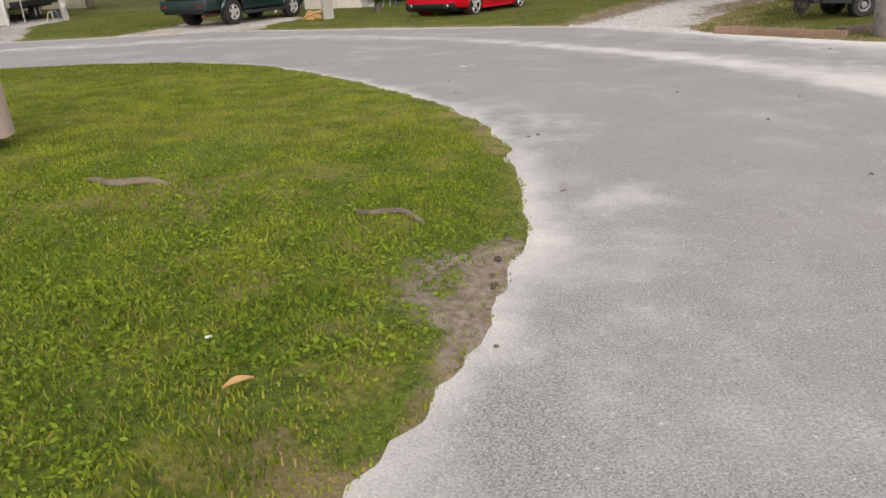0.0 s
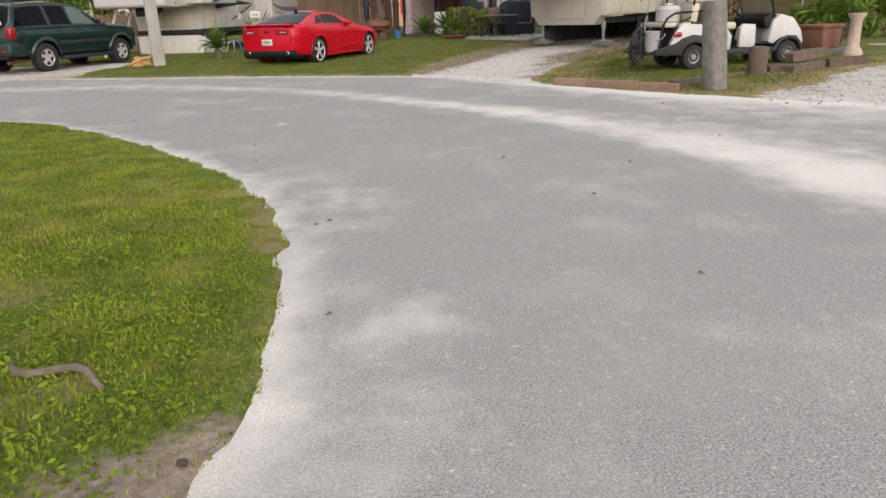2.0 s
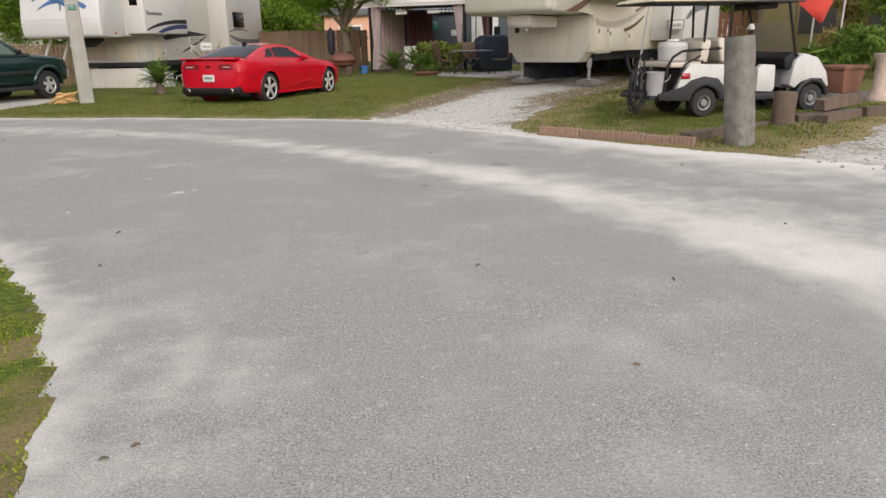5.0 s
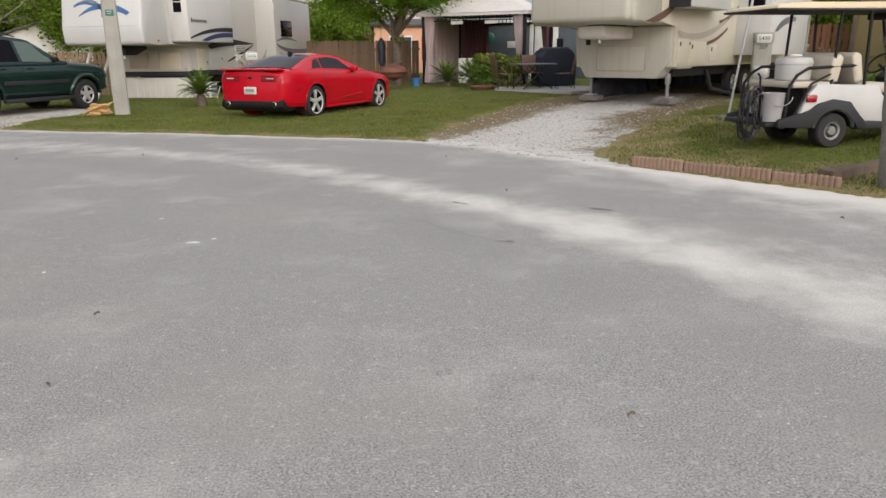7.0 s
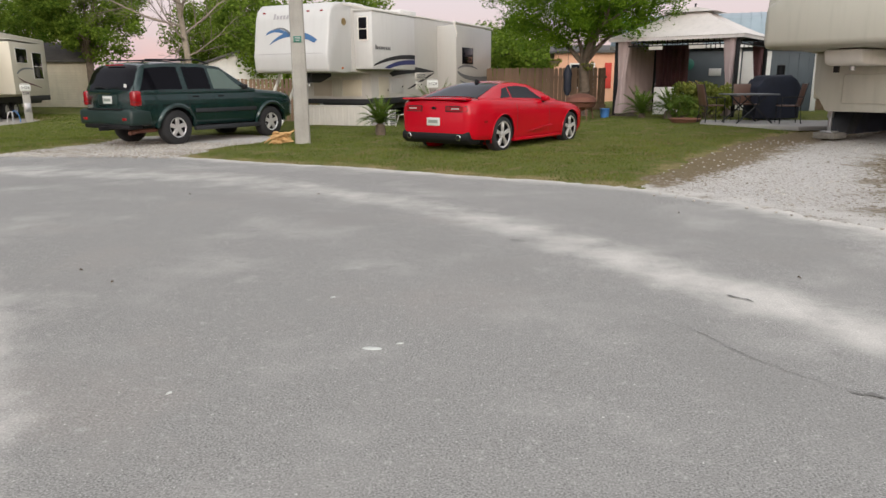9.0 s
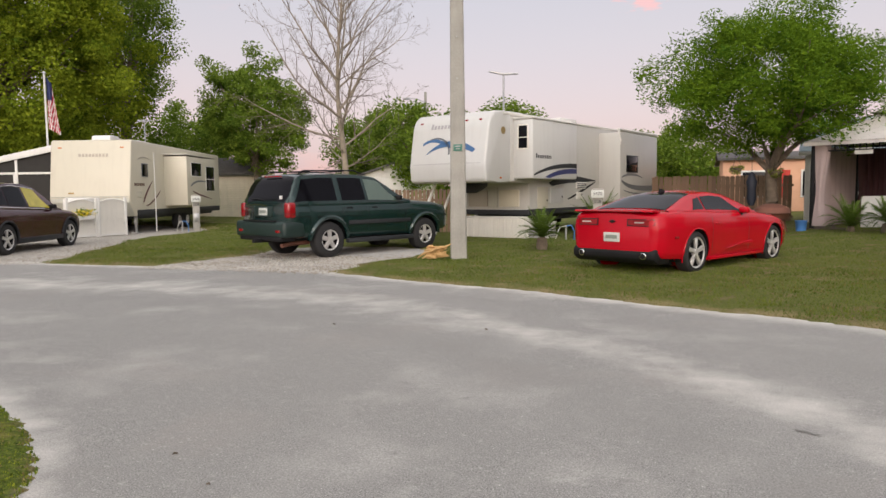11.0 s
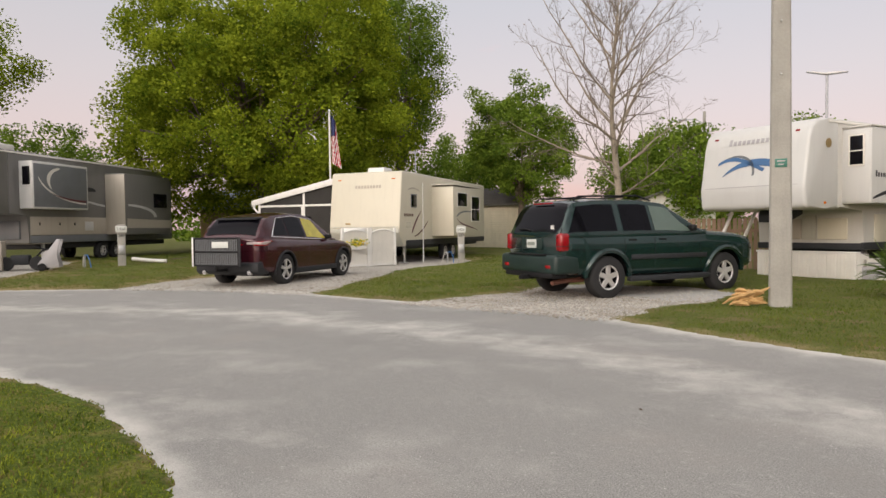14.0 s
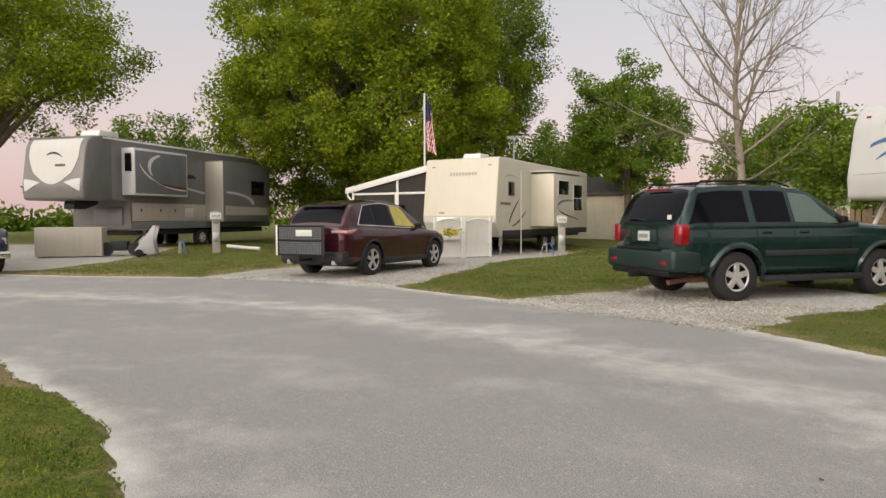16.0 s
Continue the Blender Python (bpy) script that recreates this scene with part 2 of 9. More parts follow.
M["fence_red"] = mat("reddish_cedar", (0.24, 0.11, 0.06), 0.85, var=0.25, scale=3, fine=30, bump=0.4, rnd=0.5, dirt=0.3)
M["timber"] = mat("old_railway_timber", (0.10, 0.072, 0.052), 0.95, var=0.45, scale=6, fine=35, bump=0.9, bscale=30, rnd=0.4, dirt=0.5)
M["brick"] = mat("red_brick", (0.25, 0.165, 0.12), 0.95, var=0.22, scale=14, fine=90, bump=0.5, rnd=0.5)
M["bark"] = mat("bark", (0.16, 0.125, 0.095), 0.95, var=0.4, scale=6, fine=30, bump=0.9, bscale=25)
M["pale_bark"] = mat("pale_sycamore_bark", (0.29, 0.245, 0.19), 0.9, var=0.35, scale=7, fine=30, bump=0.5, bscale=25, dirt=0.5)
M["pink_bark"] = mat("smooth_pale_trunk", (0.42, 0.33, 0.28), 0.9, var=0.2, scale=9, fine=40, bump=0.5, bscale=30, dirt=0.4)
M["grey_siding"] = mat("blue_grey_siding", (0.075, 0.092, 0.105), 0.6, var=0.12, scale=2)
M["cream_siding"] = mat("cream_siding", (0.56, 0.51, 0.39), 0.6, var=0.08, dirt=0.25)
M["olive_siding"] = mat("olive_siding", (0.14, 0.11, 0.042), 0.75, var=0.12, scale=2, dirt=0.25)
M["peach_wall"] = mat("peach_stucco", (0.72, 0.40, 0.26), 0.85, var=0.06, bump=0.3)
M["metal_roof"] = mat("blue_grey_metal_roof", (0.32, 0.40, 0.44), 0.4, 0.3, var=0.1)
M["roof_dark"] = mat("dark_shingle", (0.09, 0.085, 0.08), 0.9, var=0.25, bump=0.5)
M["canvas"] = mat("taupe_canvas", (0.62, 0.58, 0.55), 0.85, var=0.08, scale=2, bump=0.1, dirt=0.25)
M["curtain"] = mat("mauve_curtain", (0.40, 0.31, 0.30), 0.9, var=0.12, scale=2)
M["curtain_dark"] = mat("maroon_curtain", (0.12, 0.055, 0.06), 0.9, var=0.15)
M["screen"] = mat("insect_screen", (0.028, 0.026, 0.024), 0.9, var=0.2)
M["terracotta"] = mat("terracotta", (0.19, 0.085, 0.055), 0.85, var=0.15)
M["red_cloth"] = mat("red_canvas", (0.50, 0.045, 0.03), 0.8, var=0.12)
M["tan_roof"] = mat("tan_plastic", (0.60, 0.50, 0.34), 0.5, var=0.08)
M["tan_vinyl"] = mat("tan_seat_vinyl", (0.48, 0.43, 0.35), 0.5, var=0.1, scale=5)
M["sand_pile"] = mat("dry_palm_husk", (0.50, 0.31, 0.13), 0.85, var=0.3, scale=8, rnd=0.4)
M["flower_yellow"] = mat("yellow_petals", (0.72, 0.55, 0.04), 0.7, var=0.2)
M["flag_red"] = mat("flag_red_cloth", (0.40, 0.03, 0.05), 0.8, var=0.12)
M["flag_blue"] = mat("flag_blue_cloth", (0.03, 0.04, 0.13), 0.8, var=0.12)
M["tar"] = mat("dark_tar", (0.15, 0.146, 0.138), 0.9, var=0.3, fine=40)
M["hose"] = mat("black_hose", (0.02, 0.02, 0.022), 0.5, var=0.2)
M["blue_plastic"] = mat("blue_plastic", (0.06, 0.20, 0.50), 0.45, var=0.12)
M["green_sign"] = mat("green_sign", (0.03, 0.16, 0.12), 0.4, var=0.1)
M["rust"] = mat("rusty_iron", (0.15, 0.06, 0.04), 0.8, var=0.3)
M["brass"] = mat("aged_brass", (0.36, 0.26, 0.12), 0.4, 0.5, var=0.15)
M["grass"] = leaf_mat("lawn_blades", (0.055, 0.115, 0.009), (0.38, 0.42, 0.045), 0.75, 0.35, 2.6)
M["lot_grass"] = leaf_mat("lot_lawn_blades", (0.055, 0.10, 0.014), (0.185, 0.215, 0.04), 0.8, 0.3, 1.1)
M["twig"] = mat("grey_brown_twigs", (0.17, 0.135, 0.105), 0.9, var=0.3)
M["dry_grass"] = leaf_mat("dry_blades", (0.22, 0.17, 0.055), (0.45, 0.36, 0.14), 0.8, 0.2)
M["lot_dry"] = leaf_mat("thin_brown_blades", (0.10, 0.085, 0.028), (0.24, 0.20, 0.075), 0.85, 0.2, 1.5)
M["weed"] = leaf_mat("broad_weed_leaves", (0.07, 0.15, 0.012), (0.30, 0.38, 0.04), 0.75, 0.35, 2.0)
M["oak"] = leaf_mat("oak_leaves", (0.055, 0.11, 0.007), (0.34, 0.405, 0.03), 0.8, 0.42, 1.1)
M["dark_leaf"] = leaf_mat("dark_leaves", (0.045, 0.105, 0.012), (0.24, 0.34, 0.045), 0.8, 0.4, 1.2)
M["bright_leaf"] = leaf_mat("fresh_leaves", (0.03, 0.095, 0.006), (0.18, 0.30, 0.018), 0.75, 0.35, 1.3)
M["sago"] = leaf_mat("sago_fronds", (0.05, 0.10, 0.015), (0.16, 0.24, 0.04), 0.5, 0.2)
M["stone"] = leaf_mat("pale_stones", (0.20, 0.17, 0.135), (0.55, 0.52, 0.47), 0.9, 0.0)
M["shrub"] = leaf_mat("shrub_leaves", (0.08, 0.12, 0.02), (0.34, 0.36, 0.08), 0.6, 0.25)


# ---- building helpers ----


def thing(name, label, category, m=None, group="", kind=""):
    ob = new(name)
    if m is not None:
        ob.matrix_world = m
    return tagged(ob, label, category, group, kind)


def finish(ob, bm, material, angle=40):
    me = ob.data
    bmesh.ops.recalc_face_normals(bm, faces=bm.faces)
    bm.to_mesh(me)
    bm.free()
    me.shade_smooth()
    me.set_sharp_from_angle(angle=radians(angle))
    for k in material if isinstance(material, (list, tuple)) else [material]:
        me.materials.append(k)
    return ob


def part(name, bm, material, parent, label="", angle=40):
    """One mesh under a thing or under a part."""
    ob = new(name, bpy.data.meshes.new(name))
    finish(ob, bm, material, angle)
    ob.parent = parent
    if label:
        ob["label"] = label
    return ob


def whole(name, bm, material, label, category, m=None, group="", kind="", angle=40):
    """A thing that is one mesh."""
    ob = new(name, bpy.data.meshes.new(name))
    finish(ob, bm, material, angle)
    if m is not None:
        ob.matrix_world = m
    return tagged(ob, label, category, group, kind)


def box(x0, x1, y0, y1, z0, z1, bevel=0.0, bm=None, rot=None, seg=2):
    bm = bm or bmesh.new()
    vs = [bm.verts.new((x, y, z)) for x in (x0, x1) for y in (y0, y1) for z in (z0, z1)]
    fs = [bm.faces.new([vs[i] for i in q]) for q in ((0, 1, 3, 2), (4, 6, 7, 5), (0, 4, 5, 1), (2, 3, 7, 6), (0, 2, 6, 4), (1, 5, 7, 3))]
    if bevel:
        es = {e for f in fs for e in f.edges}
        r = bmesh.ops.bevel(bm, geom=list(es), offset=bevel, segments=seg, affect="EDGES", profile=0.5)
    if rot is not None:
        bmesh.ops.transform(bm, matrix=rot, verts=vs if not bevel else bm.verts)
    return bm


def tube(points, r, seg=8, bm=None, closed=False, taper=None):
    """A round bar along points; r may be one radius or one for each point."""
    bm = bm or bmesh.new()
    pts = [Vector(p) for p in points]
    n = len(pts)
    rings = []
    for i, p in enumerate(pts):
        a, b = pts[max(i - 1, 0)], pts[min(i + 1, n - 1)]
        d = (b - a).normalized()
        u = d.cross(Vector((0, 0, 1)))
        if u.length < 0.05:
            u = d.cross(Vector((0, 1, 0)))
        u.normalize()
        v = d.cross(u)
        rad = r[i] if isinstance(r, (list, tuple)) else r
        rings.append([bm.verts.new(p + rad * (math.cos(2 * math.pi * k / seg) * u + math.sin(2 * math.pi * k / seg) * v)) for k in range(seg)])
    for a, b in zip(rings, rings[1:]):
        for k in range(seg):
            bm.faces.new((a[k], a[(k + 1) % seg], b[(k + 1) % seg], b[k]))
    bm.faces.new(rings[0][::-1])
    bm.faces.new(rings[-1])
    return bm


def lathe(profile, seg=24, bm=None, axis="z", m=None, cap=True):
    """Turns (radius, height) pairs about an axis."""
    bm = bm or bmesh.new()
    rings = []
    for r, h in profile:
        ring = []
        for k in range(seg):
            a = 2 * math.pi * k / seg
            c, s = r * math.cos(a), r * math.sin(a)
            p = Vector((c, s, h) if axis == "z" else (c, h, s))
            ring.append(bm.verts.new(m @ p if m else p))
        rings.append(ring)
    for a, b in zip(rings, rings[1:]):
        for k in range(seg):
            bm.faces.new((a[k], a[(k + 1) % seg], b[(k + 1) % seg], b[k]))
    if cap:
        for ring in (rings[0][::-1], rings[-1]):
            bm.faces.new(ring)
    return bm


def prism(outline, y0, y1, bevel=0.0, bm=None, plane="xz", seg=2):
    """An outline of (x, z) pairs, drawn out from y0 to y1 (or (x, y) pairs from z0 to z1)."""
    bm = bm or bmesh.new()
    put = (lambda a, b, c: (a, c, b)) if plane == "xz" else ((lambda a, b, c: (c, a, b)) if plane == "yz" else (lambda a, b, c: (a, b, c)))
    lo = [bm.verts.new(put(a, b, y0)) for a, b in outline]
    hi = [bm.verts.new(put(a, b, y1)) for a, b in outline]
    k = len(outline)
    fs = [bm.faces.new(lo), bm.faces.new(hi[::-1])]
    fs += [bm.faces.new((lo[i], hi[i], hi[(i + 1) % k], lo[(i + 1) % k])) for i in range(k)]
    if bevel:
        es = {e for f in fs for e in f.edges}
        bmesh.ops.bevel(bm, geom=list(es), offset=bevel, segments=seg, affect="EDGES", profile=0.5)
    return bm


def patch(f, nu, nv, thick=0.0, bm=None):
    """A sheet from f(u, v), u and v from 0 to 1."""
    bm = bm or bmesh.new()
    vs = [[bm.verts.new(f(i / nu, j / nv)) for j in range(nv + 1)] for i in range(nu + 1)]
    fs = [bm.faces.new((vs[i][j], vs[i + 1][j], vs[i + 1][j + 1], vs[i][j + 1])) for i in range(nu) for j in range(nv)]
    if thick:
        bmesh.ops.recalc_face_normals(bm, faces=bm.faces)
        bmesh.ops.solidify(bm, geom=fs, thickness=thick)
    return bm


def lettering(text, size, material, parent, m, name="number", depth=0.004):
    cu = bpy.data.curves.new(name, "FONT")
    cu.body, cu.size, cu.extrude, cu.align_x, cu.align_y = text, size, depth, "CENTER", "CENTER"
    cu.resolution_u = 3
    tmp = new("tmp_text", cu)
    me = bpy.data.meshes.new_from_object(tmp.evaluated_get(bpy.context.evaluated_depsgraph_get()))
    bpy.data.objects.remove(tmp)
    ob = new(name, me)
    me.materials.clear()
    me.materials.append(material)
    ob.parent = parent
    ob.matrix_local = m
    return ob


def lerp(table, x):
    return float(np.interp(x, [a for a, _ in table], [b for _, b in table]))


# ---- ground, road and driveways ----


def smooth_loop(pts, per=6):
    out, n = [], len(pts)
    for i in range(n):
        p0, p1, p2, p3 = (np.array(pts[(i + k) % n], float) for k in (-1, 0, 1, 2))
        for s in np.arange(per) / per:
            out.append(0.5 * (2 * p1 + (p2 - p0) * s + (2 * p0 - 5 * p1 + 4 * p2 - p3) * s**2 + (3 * p1 - p0 - 3 * p2 + p3) * s**3))
    return np.array(out)


ISLAND = smooth_loop([(0.22, 3.14), (0.56, 4.03), (0.81, 5.04), (0.81, 6.27), (0.62, 7.62), (0.11, 8.96), (-0.96, 10.64), (-2.15, 12.05), (-3.10, 13.02), (-3.80, 13.50), (-4.80, 13.92), (-6.00, 14.19),
                      (-7.20, 14.33), (-8.30, 14.19), (-10.64, 13.75), (-14.00, 11.20), (-15.68, 6.72), (-14.56, 1.12), (-10.08, -3.92), (-4.48, -3.92), (-1.12, -0.56), (-0.22, 1.68)])
OUTER = smooth_loop([(-84.00, 8.96), (-44.80, 10.08), (-26.88, 13.44), (-20.50, 16.69), (-16.91, 19.60), (-13.44, 20.94), (-9.86, 21.17), (-6.27, 21.28), (-4.37, 20.61), (-2.46, 20.05), (-1.01, 19.49), (0.34, 18.93),
                     (1.57, 18.48), (2.69, 17.81), (3.92, 16.46), (4.87, 14.90), (6.16, 13.22), (7.06, 12.32), (8.51, 10.75), (10.08, 7.28), (10.64, 2.24), (9.52, -4.48), (6.72, -10.08), (0.00, -14.56), (-11.20, -15.68), (-26.88, -11.20), (-44.80, -5.60), (-84.00, -4.48)])
DRIVES = {
    "gravel_driveway_green": smooth_loop([(-9.74, 20.72), (-7.84, 20.83), (-5.94, 20.94), (-5.82, 22.40), (-5.49, 24.08), (-5.82, 25.54), (-7.28, 26.10), (-9.30, 25.20), (-9.18, 23.30)]),
    "gravel_driveway_plum": smooth_loop([(-17.25, 18.93), (-14.78, 19.71), (-12.77, 20.61), (-13.33, 22.40), (-14.90, 25.09), (-16.69, 28.00), (-17.02, 30.80), (-19.04, 33.60), (-23.52, 33.60), (-22.40, 28.00), (-19.26, 23.52)]),
    "gravel_driveway_grey": smooth_loop([(-26, 12.4), (-22.4, 15.9), (-22.6, 18.0), (-24.5, 20.2), (-29, 22), (-36, 18), (-34, 11.5)]),
    "shell_driveway": smooth_loop([(2.2, 17.9), (2.9, 19.6), (3.9, 21.7), (5.2, 24.0), (6.6, 25.6), (8.6, 27.2), (11.4, 26.5), (9.7, 23.2), (7.4, 20.4), (5.6, 17.9), (4.6, 16.3), (4.45, 15.3), (3.4, 16.5)]),
    "white_gravel_drive": smooth_loop([(6.72, 12.21), (8.29, 13.22), (11.09, 14.78), (17.92, 17.02), (26.88, 16.80), (26.88, 8.96), (17.92, 6.72), (10.08, 7.84), (8.06, 10.42)]),
}


def sdf(px, py, loop):
    """Distance to a closed line, negative inside."""
    best, inside = np.full(px.shape, 1e9), np.zeros(px.shape, bool)
    for (ax, ay), (bx, by) in zip(loop, np.roll(loop, -1, axis=0)):
        dx, dy = bx - ax, by - ay
        s = np.clip(((px - ax) * dx + (py - ay) * dy) / (dx * dx + dy * dy + 1e-12), 0, 1)
        best = np.minimum(best, (px - ax - s * dx) ** 2 + (py - ay - s * dy) ** 2)
        cross = (ay > py) != (by > py)
        with np.errstate(divide="ignore", invalid="ignore"):
            inside ^= cross & (px < (bx - ax) * (py - ay) / (by - ay) + ax)
    d = np.sqrt(best)
    return np.where(inside, -d, d)


_rs = np.random.RandomState(5)
_table = _rs.rand(256, 256)


def vnoise(x, y):
    """Smooth value noise between 0 and 1."""
    xi, yi = np.floor(x).astype(int), np.floor(y).astype(int)
    fx, fy = x - xi, y - yi
    fx, fy = fx * fx * (3 - 2 * fx), fy * fy * (3 - 2 * fy)
    g = lambda a, b: _table[a % 256, b % 256]
    return (g(xi, yi) * (1 - fx) + g(xi + 1, yi) * fx) * (1 - fy) + (g(xi, yi + 1) * (1 - fx) + g(xi + 1, yi + 1) * fx) * fy


def fbm(x, y):
    return 0.5 * vnoise(x, y) + 0.3 * vnoise(x * 2.3 + 7, y * 2.3 + 3) + 0.2 * vnoise(x * 5.1 + 1, y * 5.1 + 9)


def sstep(a, b, x):
    t = np.clip((x - a) / (b - a), 0, 1)
    return t * t * (3 - 2 * t)


def road_d(x, y):
    return np.maximum(-sdf(x, y, ISLAND), sdf(x, y, OUTER))


def base_z(x, y, rd):
    """The lots lie a little above the road, those to the east more so, and they rise towards the back."""
    east = sstep(1.5, 5.5, x) * 0.105 * sstep(0.3, 3.5, rd) + 0.2 * sstep(0.0, 3.0, x) * sstep(23, 31, y) * sstep(0.5, 2.0, rd)
    west = 0.22 * sstep(-19, -27, x) * sstep(0.5, 4.0, rd)
    return 0.03 * sstep(0.0, 2.2, rd) * (0.75 + 0.5 * fbm(x * 0.4, y * 0.4)) + east + west


def lot_z(x, y):
    a, b = np.array([float(x)]), np.array([float(y)])
    return float(base_z(a, b, np.maximum(road_d(a, b), 0))[0])


def axis(*pieces):
    out = []
    for a, b, s in pieces:
        out += list(np.arange(a, b - 1e-6, s))
    return np.array(out + [pieces[-1][1]])


def sheet_mesh(name, X, Y, Z, keep, material, attrs=None):
    ny, nx = X.shape
    idx = np.arange(nx * ny).reshape(ny, nx)
    q = np.stack([idx[:-1, :-1], idx[:-1, 1:], idx[1:, 1:], idx[1:, :-1]], -1).reshape(-1, 4)
    q = q[keep.reshape(-1)[q].any(1)]
    used, inv = np.unique(q, return_inverse=True)
    co = np.stack([X, Y, Z], -1).reshape(-1, 3)[used]
    me = bpy.data.meshes.new(name)
    me.from_pydata(co.tolist(), [], inv.reshape(-1, 4).tolist())
    for key, val in (attrs or {}).items():
        me.attributes.new(key, "FLOAT", "POINT").data.foreach_set("value", val.reshape(-1)[used].astype(np.float32))
    me.shade_smooth()
    me.materials.append(material)
    return new(name, me)


def ground_mat(name, layers, rough=0.95, bump=0.6, bscale=120, relief=0.012):
    """Layers: (attribute or '', noise scale, low, high, colour A, colour B); each is laid on those before it where attribute times noise lies over low."""
    m = bpy.data.materials.new(name)
    m.use_nodes = True
    n, l = m.node_tree.nodes, m.node_tree.links
    p = n["Principled BSDF"]
    p.inputs["Roughness"].default_value, p.inputs["Specular IOR Level"].default_value = rough, 0.25
    co = n.new("ShaderNodeTexCoord")
    last = None
    for attr, sc, lo, hi, ca, cb, fine in layers:
        nz, gr = n.new("ShaderNodeTexNoise"), n.new("ShaderNodeTexNoise")
        nz.inputs["Scale"].default_value, nz.inputs["Detail"].default_value, nz.inputs["Roughness"].default_value = sc, 7, 0.62
        gr.inputs["Scale"].default_value, gr.inputs["Detail"].default_value = fine, 4
        gr.inputs["Roughness"].default_value = 0.7
        l.new(co.outputs["Object"], nz.inputs["Vector"])
        l.new(co.outputs["Object"], gr.inputs["Vector"])
        ramp = n.new("ShaderNodeMapRange")
        ramp.inputs["From Min"].default_value, ramp.inputs["From Max"].default_value = 0.32, 0.68
        l.new(gr.outputs[0], ramp.inputs["Value"])
        mix = n.new("ShaderNodeMix")
        mix.data_type = "RGBA"
        mix.inputs["A"].default_value, mix.inputs["B"].default_value = (*ca, 1), (*cb, 1)
        l.new(ramp.outputs[0], mix.inputs["Factor"])
        if last is None:
            last = mix.outputs["Result"]
            continue
        src = nz.outputs[0]
        if attr:
            at, ad = n.new("ShaderNodeAttribute"), n.new("ShaderNodeMath")
            at.attribute_name = attr
            ad.operation = "ADD"
            l.new(at.outputs["Fac"], ad.inputs[0])
            l.new(nz.outputs[0], ad.inputs[1])
            src = ad.outputs[0]
        r = n.new("ShaderNodeMapRange")
        r.interpolation_type = "SMOOTHSTEP"
        r.inputs["From Min"].default_value, r.inputs["From Max"].default_value = lo, hi
        l.new(src, r.inputs["Value"])
        over = n.new("ShaderNodeMix")
        over.data_type = "RGBA"
        l.new(r.outputs[0], over.inputs["Factor"])
        l.new(last, over.inputs["A"])
        l.new(mix.outputs["Result"], over.inputs["B"])
        last = over.outputs["Result"]
    l.new(last, p.inputs["Base Color"])
    b, bn = n.new("ShaderNodeBump"), n.new("ShaderNodeTexNoise")
    bn.inputs["Scale"].default_value, bn.inputs["Detail"].default_value, bn.inputs["Roughness"].default_value = bscale, 5, 0.75
    l.new(co.outputs["Object"], bn.inputs["Vector"])
    l.new(bn.outputs[0], b.inputs["Height"])
    b.inputs["Strength"].default_value, b.inputs["Distance"].default_value = bump, relief
    l.new(b.outputs[0], p.inputs["Normal"])
    return m


M["asphalt"] = ground_mat("sun_bleached_asphalt", [
    ("", 1, 0, 1, (0.105, 0.104, 0.100), (0.45, 0.442, 0.422), 110),
    ("", 0.9, 0.48, 0.74, (0.20, 0.195, 0.186), (0.55, 0.54, 0.51), 75),
    ("", 0.6, 0.52, 0.70, (0.16, 0.152, 0.144), (0.44, 0.42, 0.395), 90),
    ("", 2.3, 0.60, 0.84, (0.28, 0.275, 0.262), (0.60, 0.585, 0.555), 75),
    ("", 5.5, 0.58, 0.72, (0.12, 0.118, 0.113), (0.40, 0.392, 0.372), 95),
    ("", 17, 0.52, 0.68, (0.17, 0.167, 0.16), (0.50, 0.49, 0.465), 60),
    ("", 26, 0.60, 0.70, (0.13, 0.128, 0.123), (0.36, 0.353, 0.337), 95),
    ("", 48, 0.645, 0.70, (0.66, 0.65, 0.61), (0.76, 0.75, 0.71), 50),
    ("", 44, 0.675, 0.72, (0.07, 0.068, 0.065), (0.12, 0.118, 0.11), 50),
    ("dark", 1.2, 0.65, 1.5, (0.12, 0.118, 0.114), (0.38, 0.373, 0.355), 75),
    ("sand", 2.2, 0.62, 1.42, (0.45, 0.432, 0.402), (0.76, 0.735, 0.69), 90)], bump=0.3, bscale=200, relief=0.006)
M["soil"] = ground_mat("lawn_soil", [
    ("", 1, 0, 1, (0.038, 0.072, 0.008), (0.20, 0.26, 0.03), 34),
    ("", 2.1, 0.50, 0.64, (0.13, 0.14, 0.03), (0.34, 0.31, 0.08), 30),
    ("", 4.3, 0.56, 0.66, (0.05, 0.085, 0.01), (0.14, 0.17, 0.025), 30),
    ("lot", 1.0, 0.95, 1.2, (0.058, 0.08, 0.014), (0.185, 0.20, 0.045), 60),
    ("lot", 1.9, 1.50, 1.66, (0.12, 0.095, 0.04), (0.26, 0.215, 0.10), 50),
    ("dry", 1.5, 0.90, 1.22, (0.20, 0.155, 0.075), (0.38, 0.30, 0.15), 60),
    ("bare", 5.0, 0.90, 1.25, (0.22, 0.165, 0.125), (0.47, 0.39, 0.32), 22)], bump=1.0, bscale=45, relief=0.03)
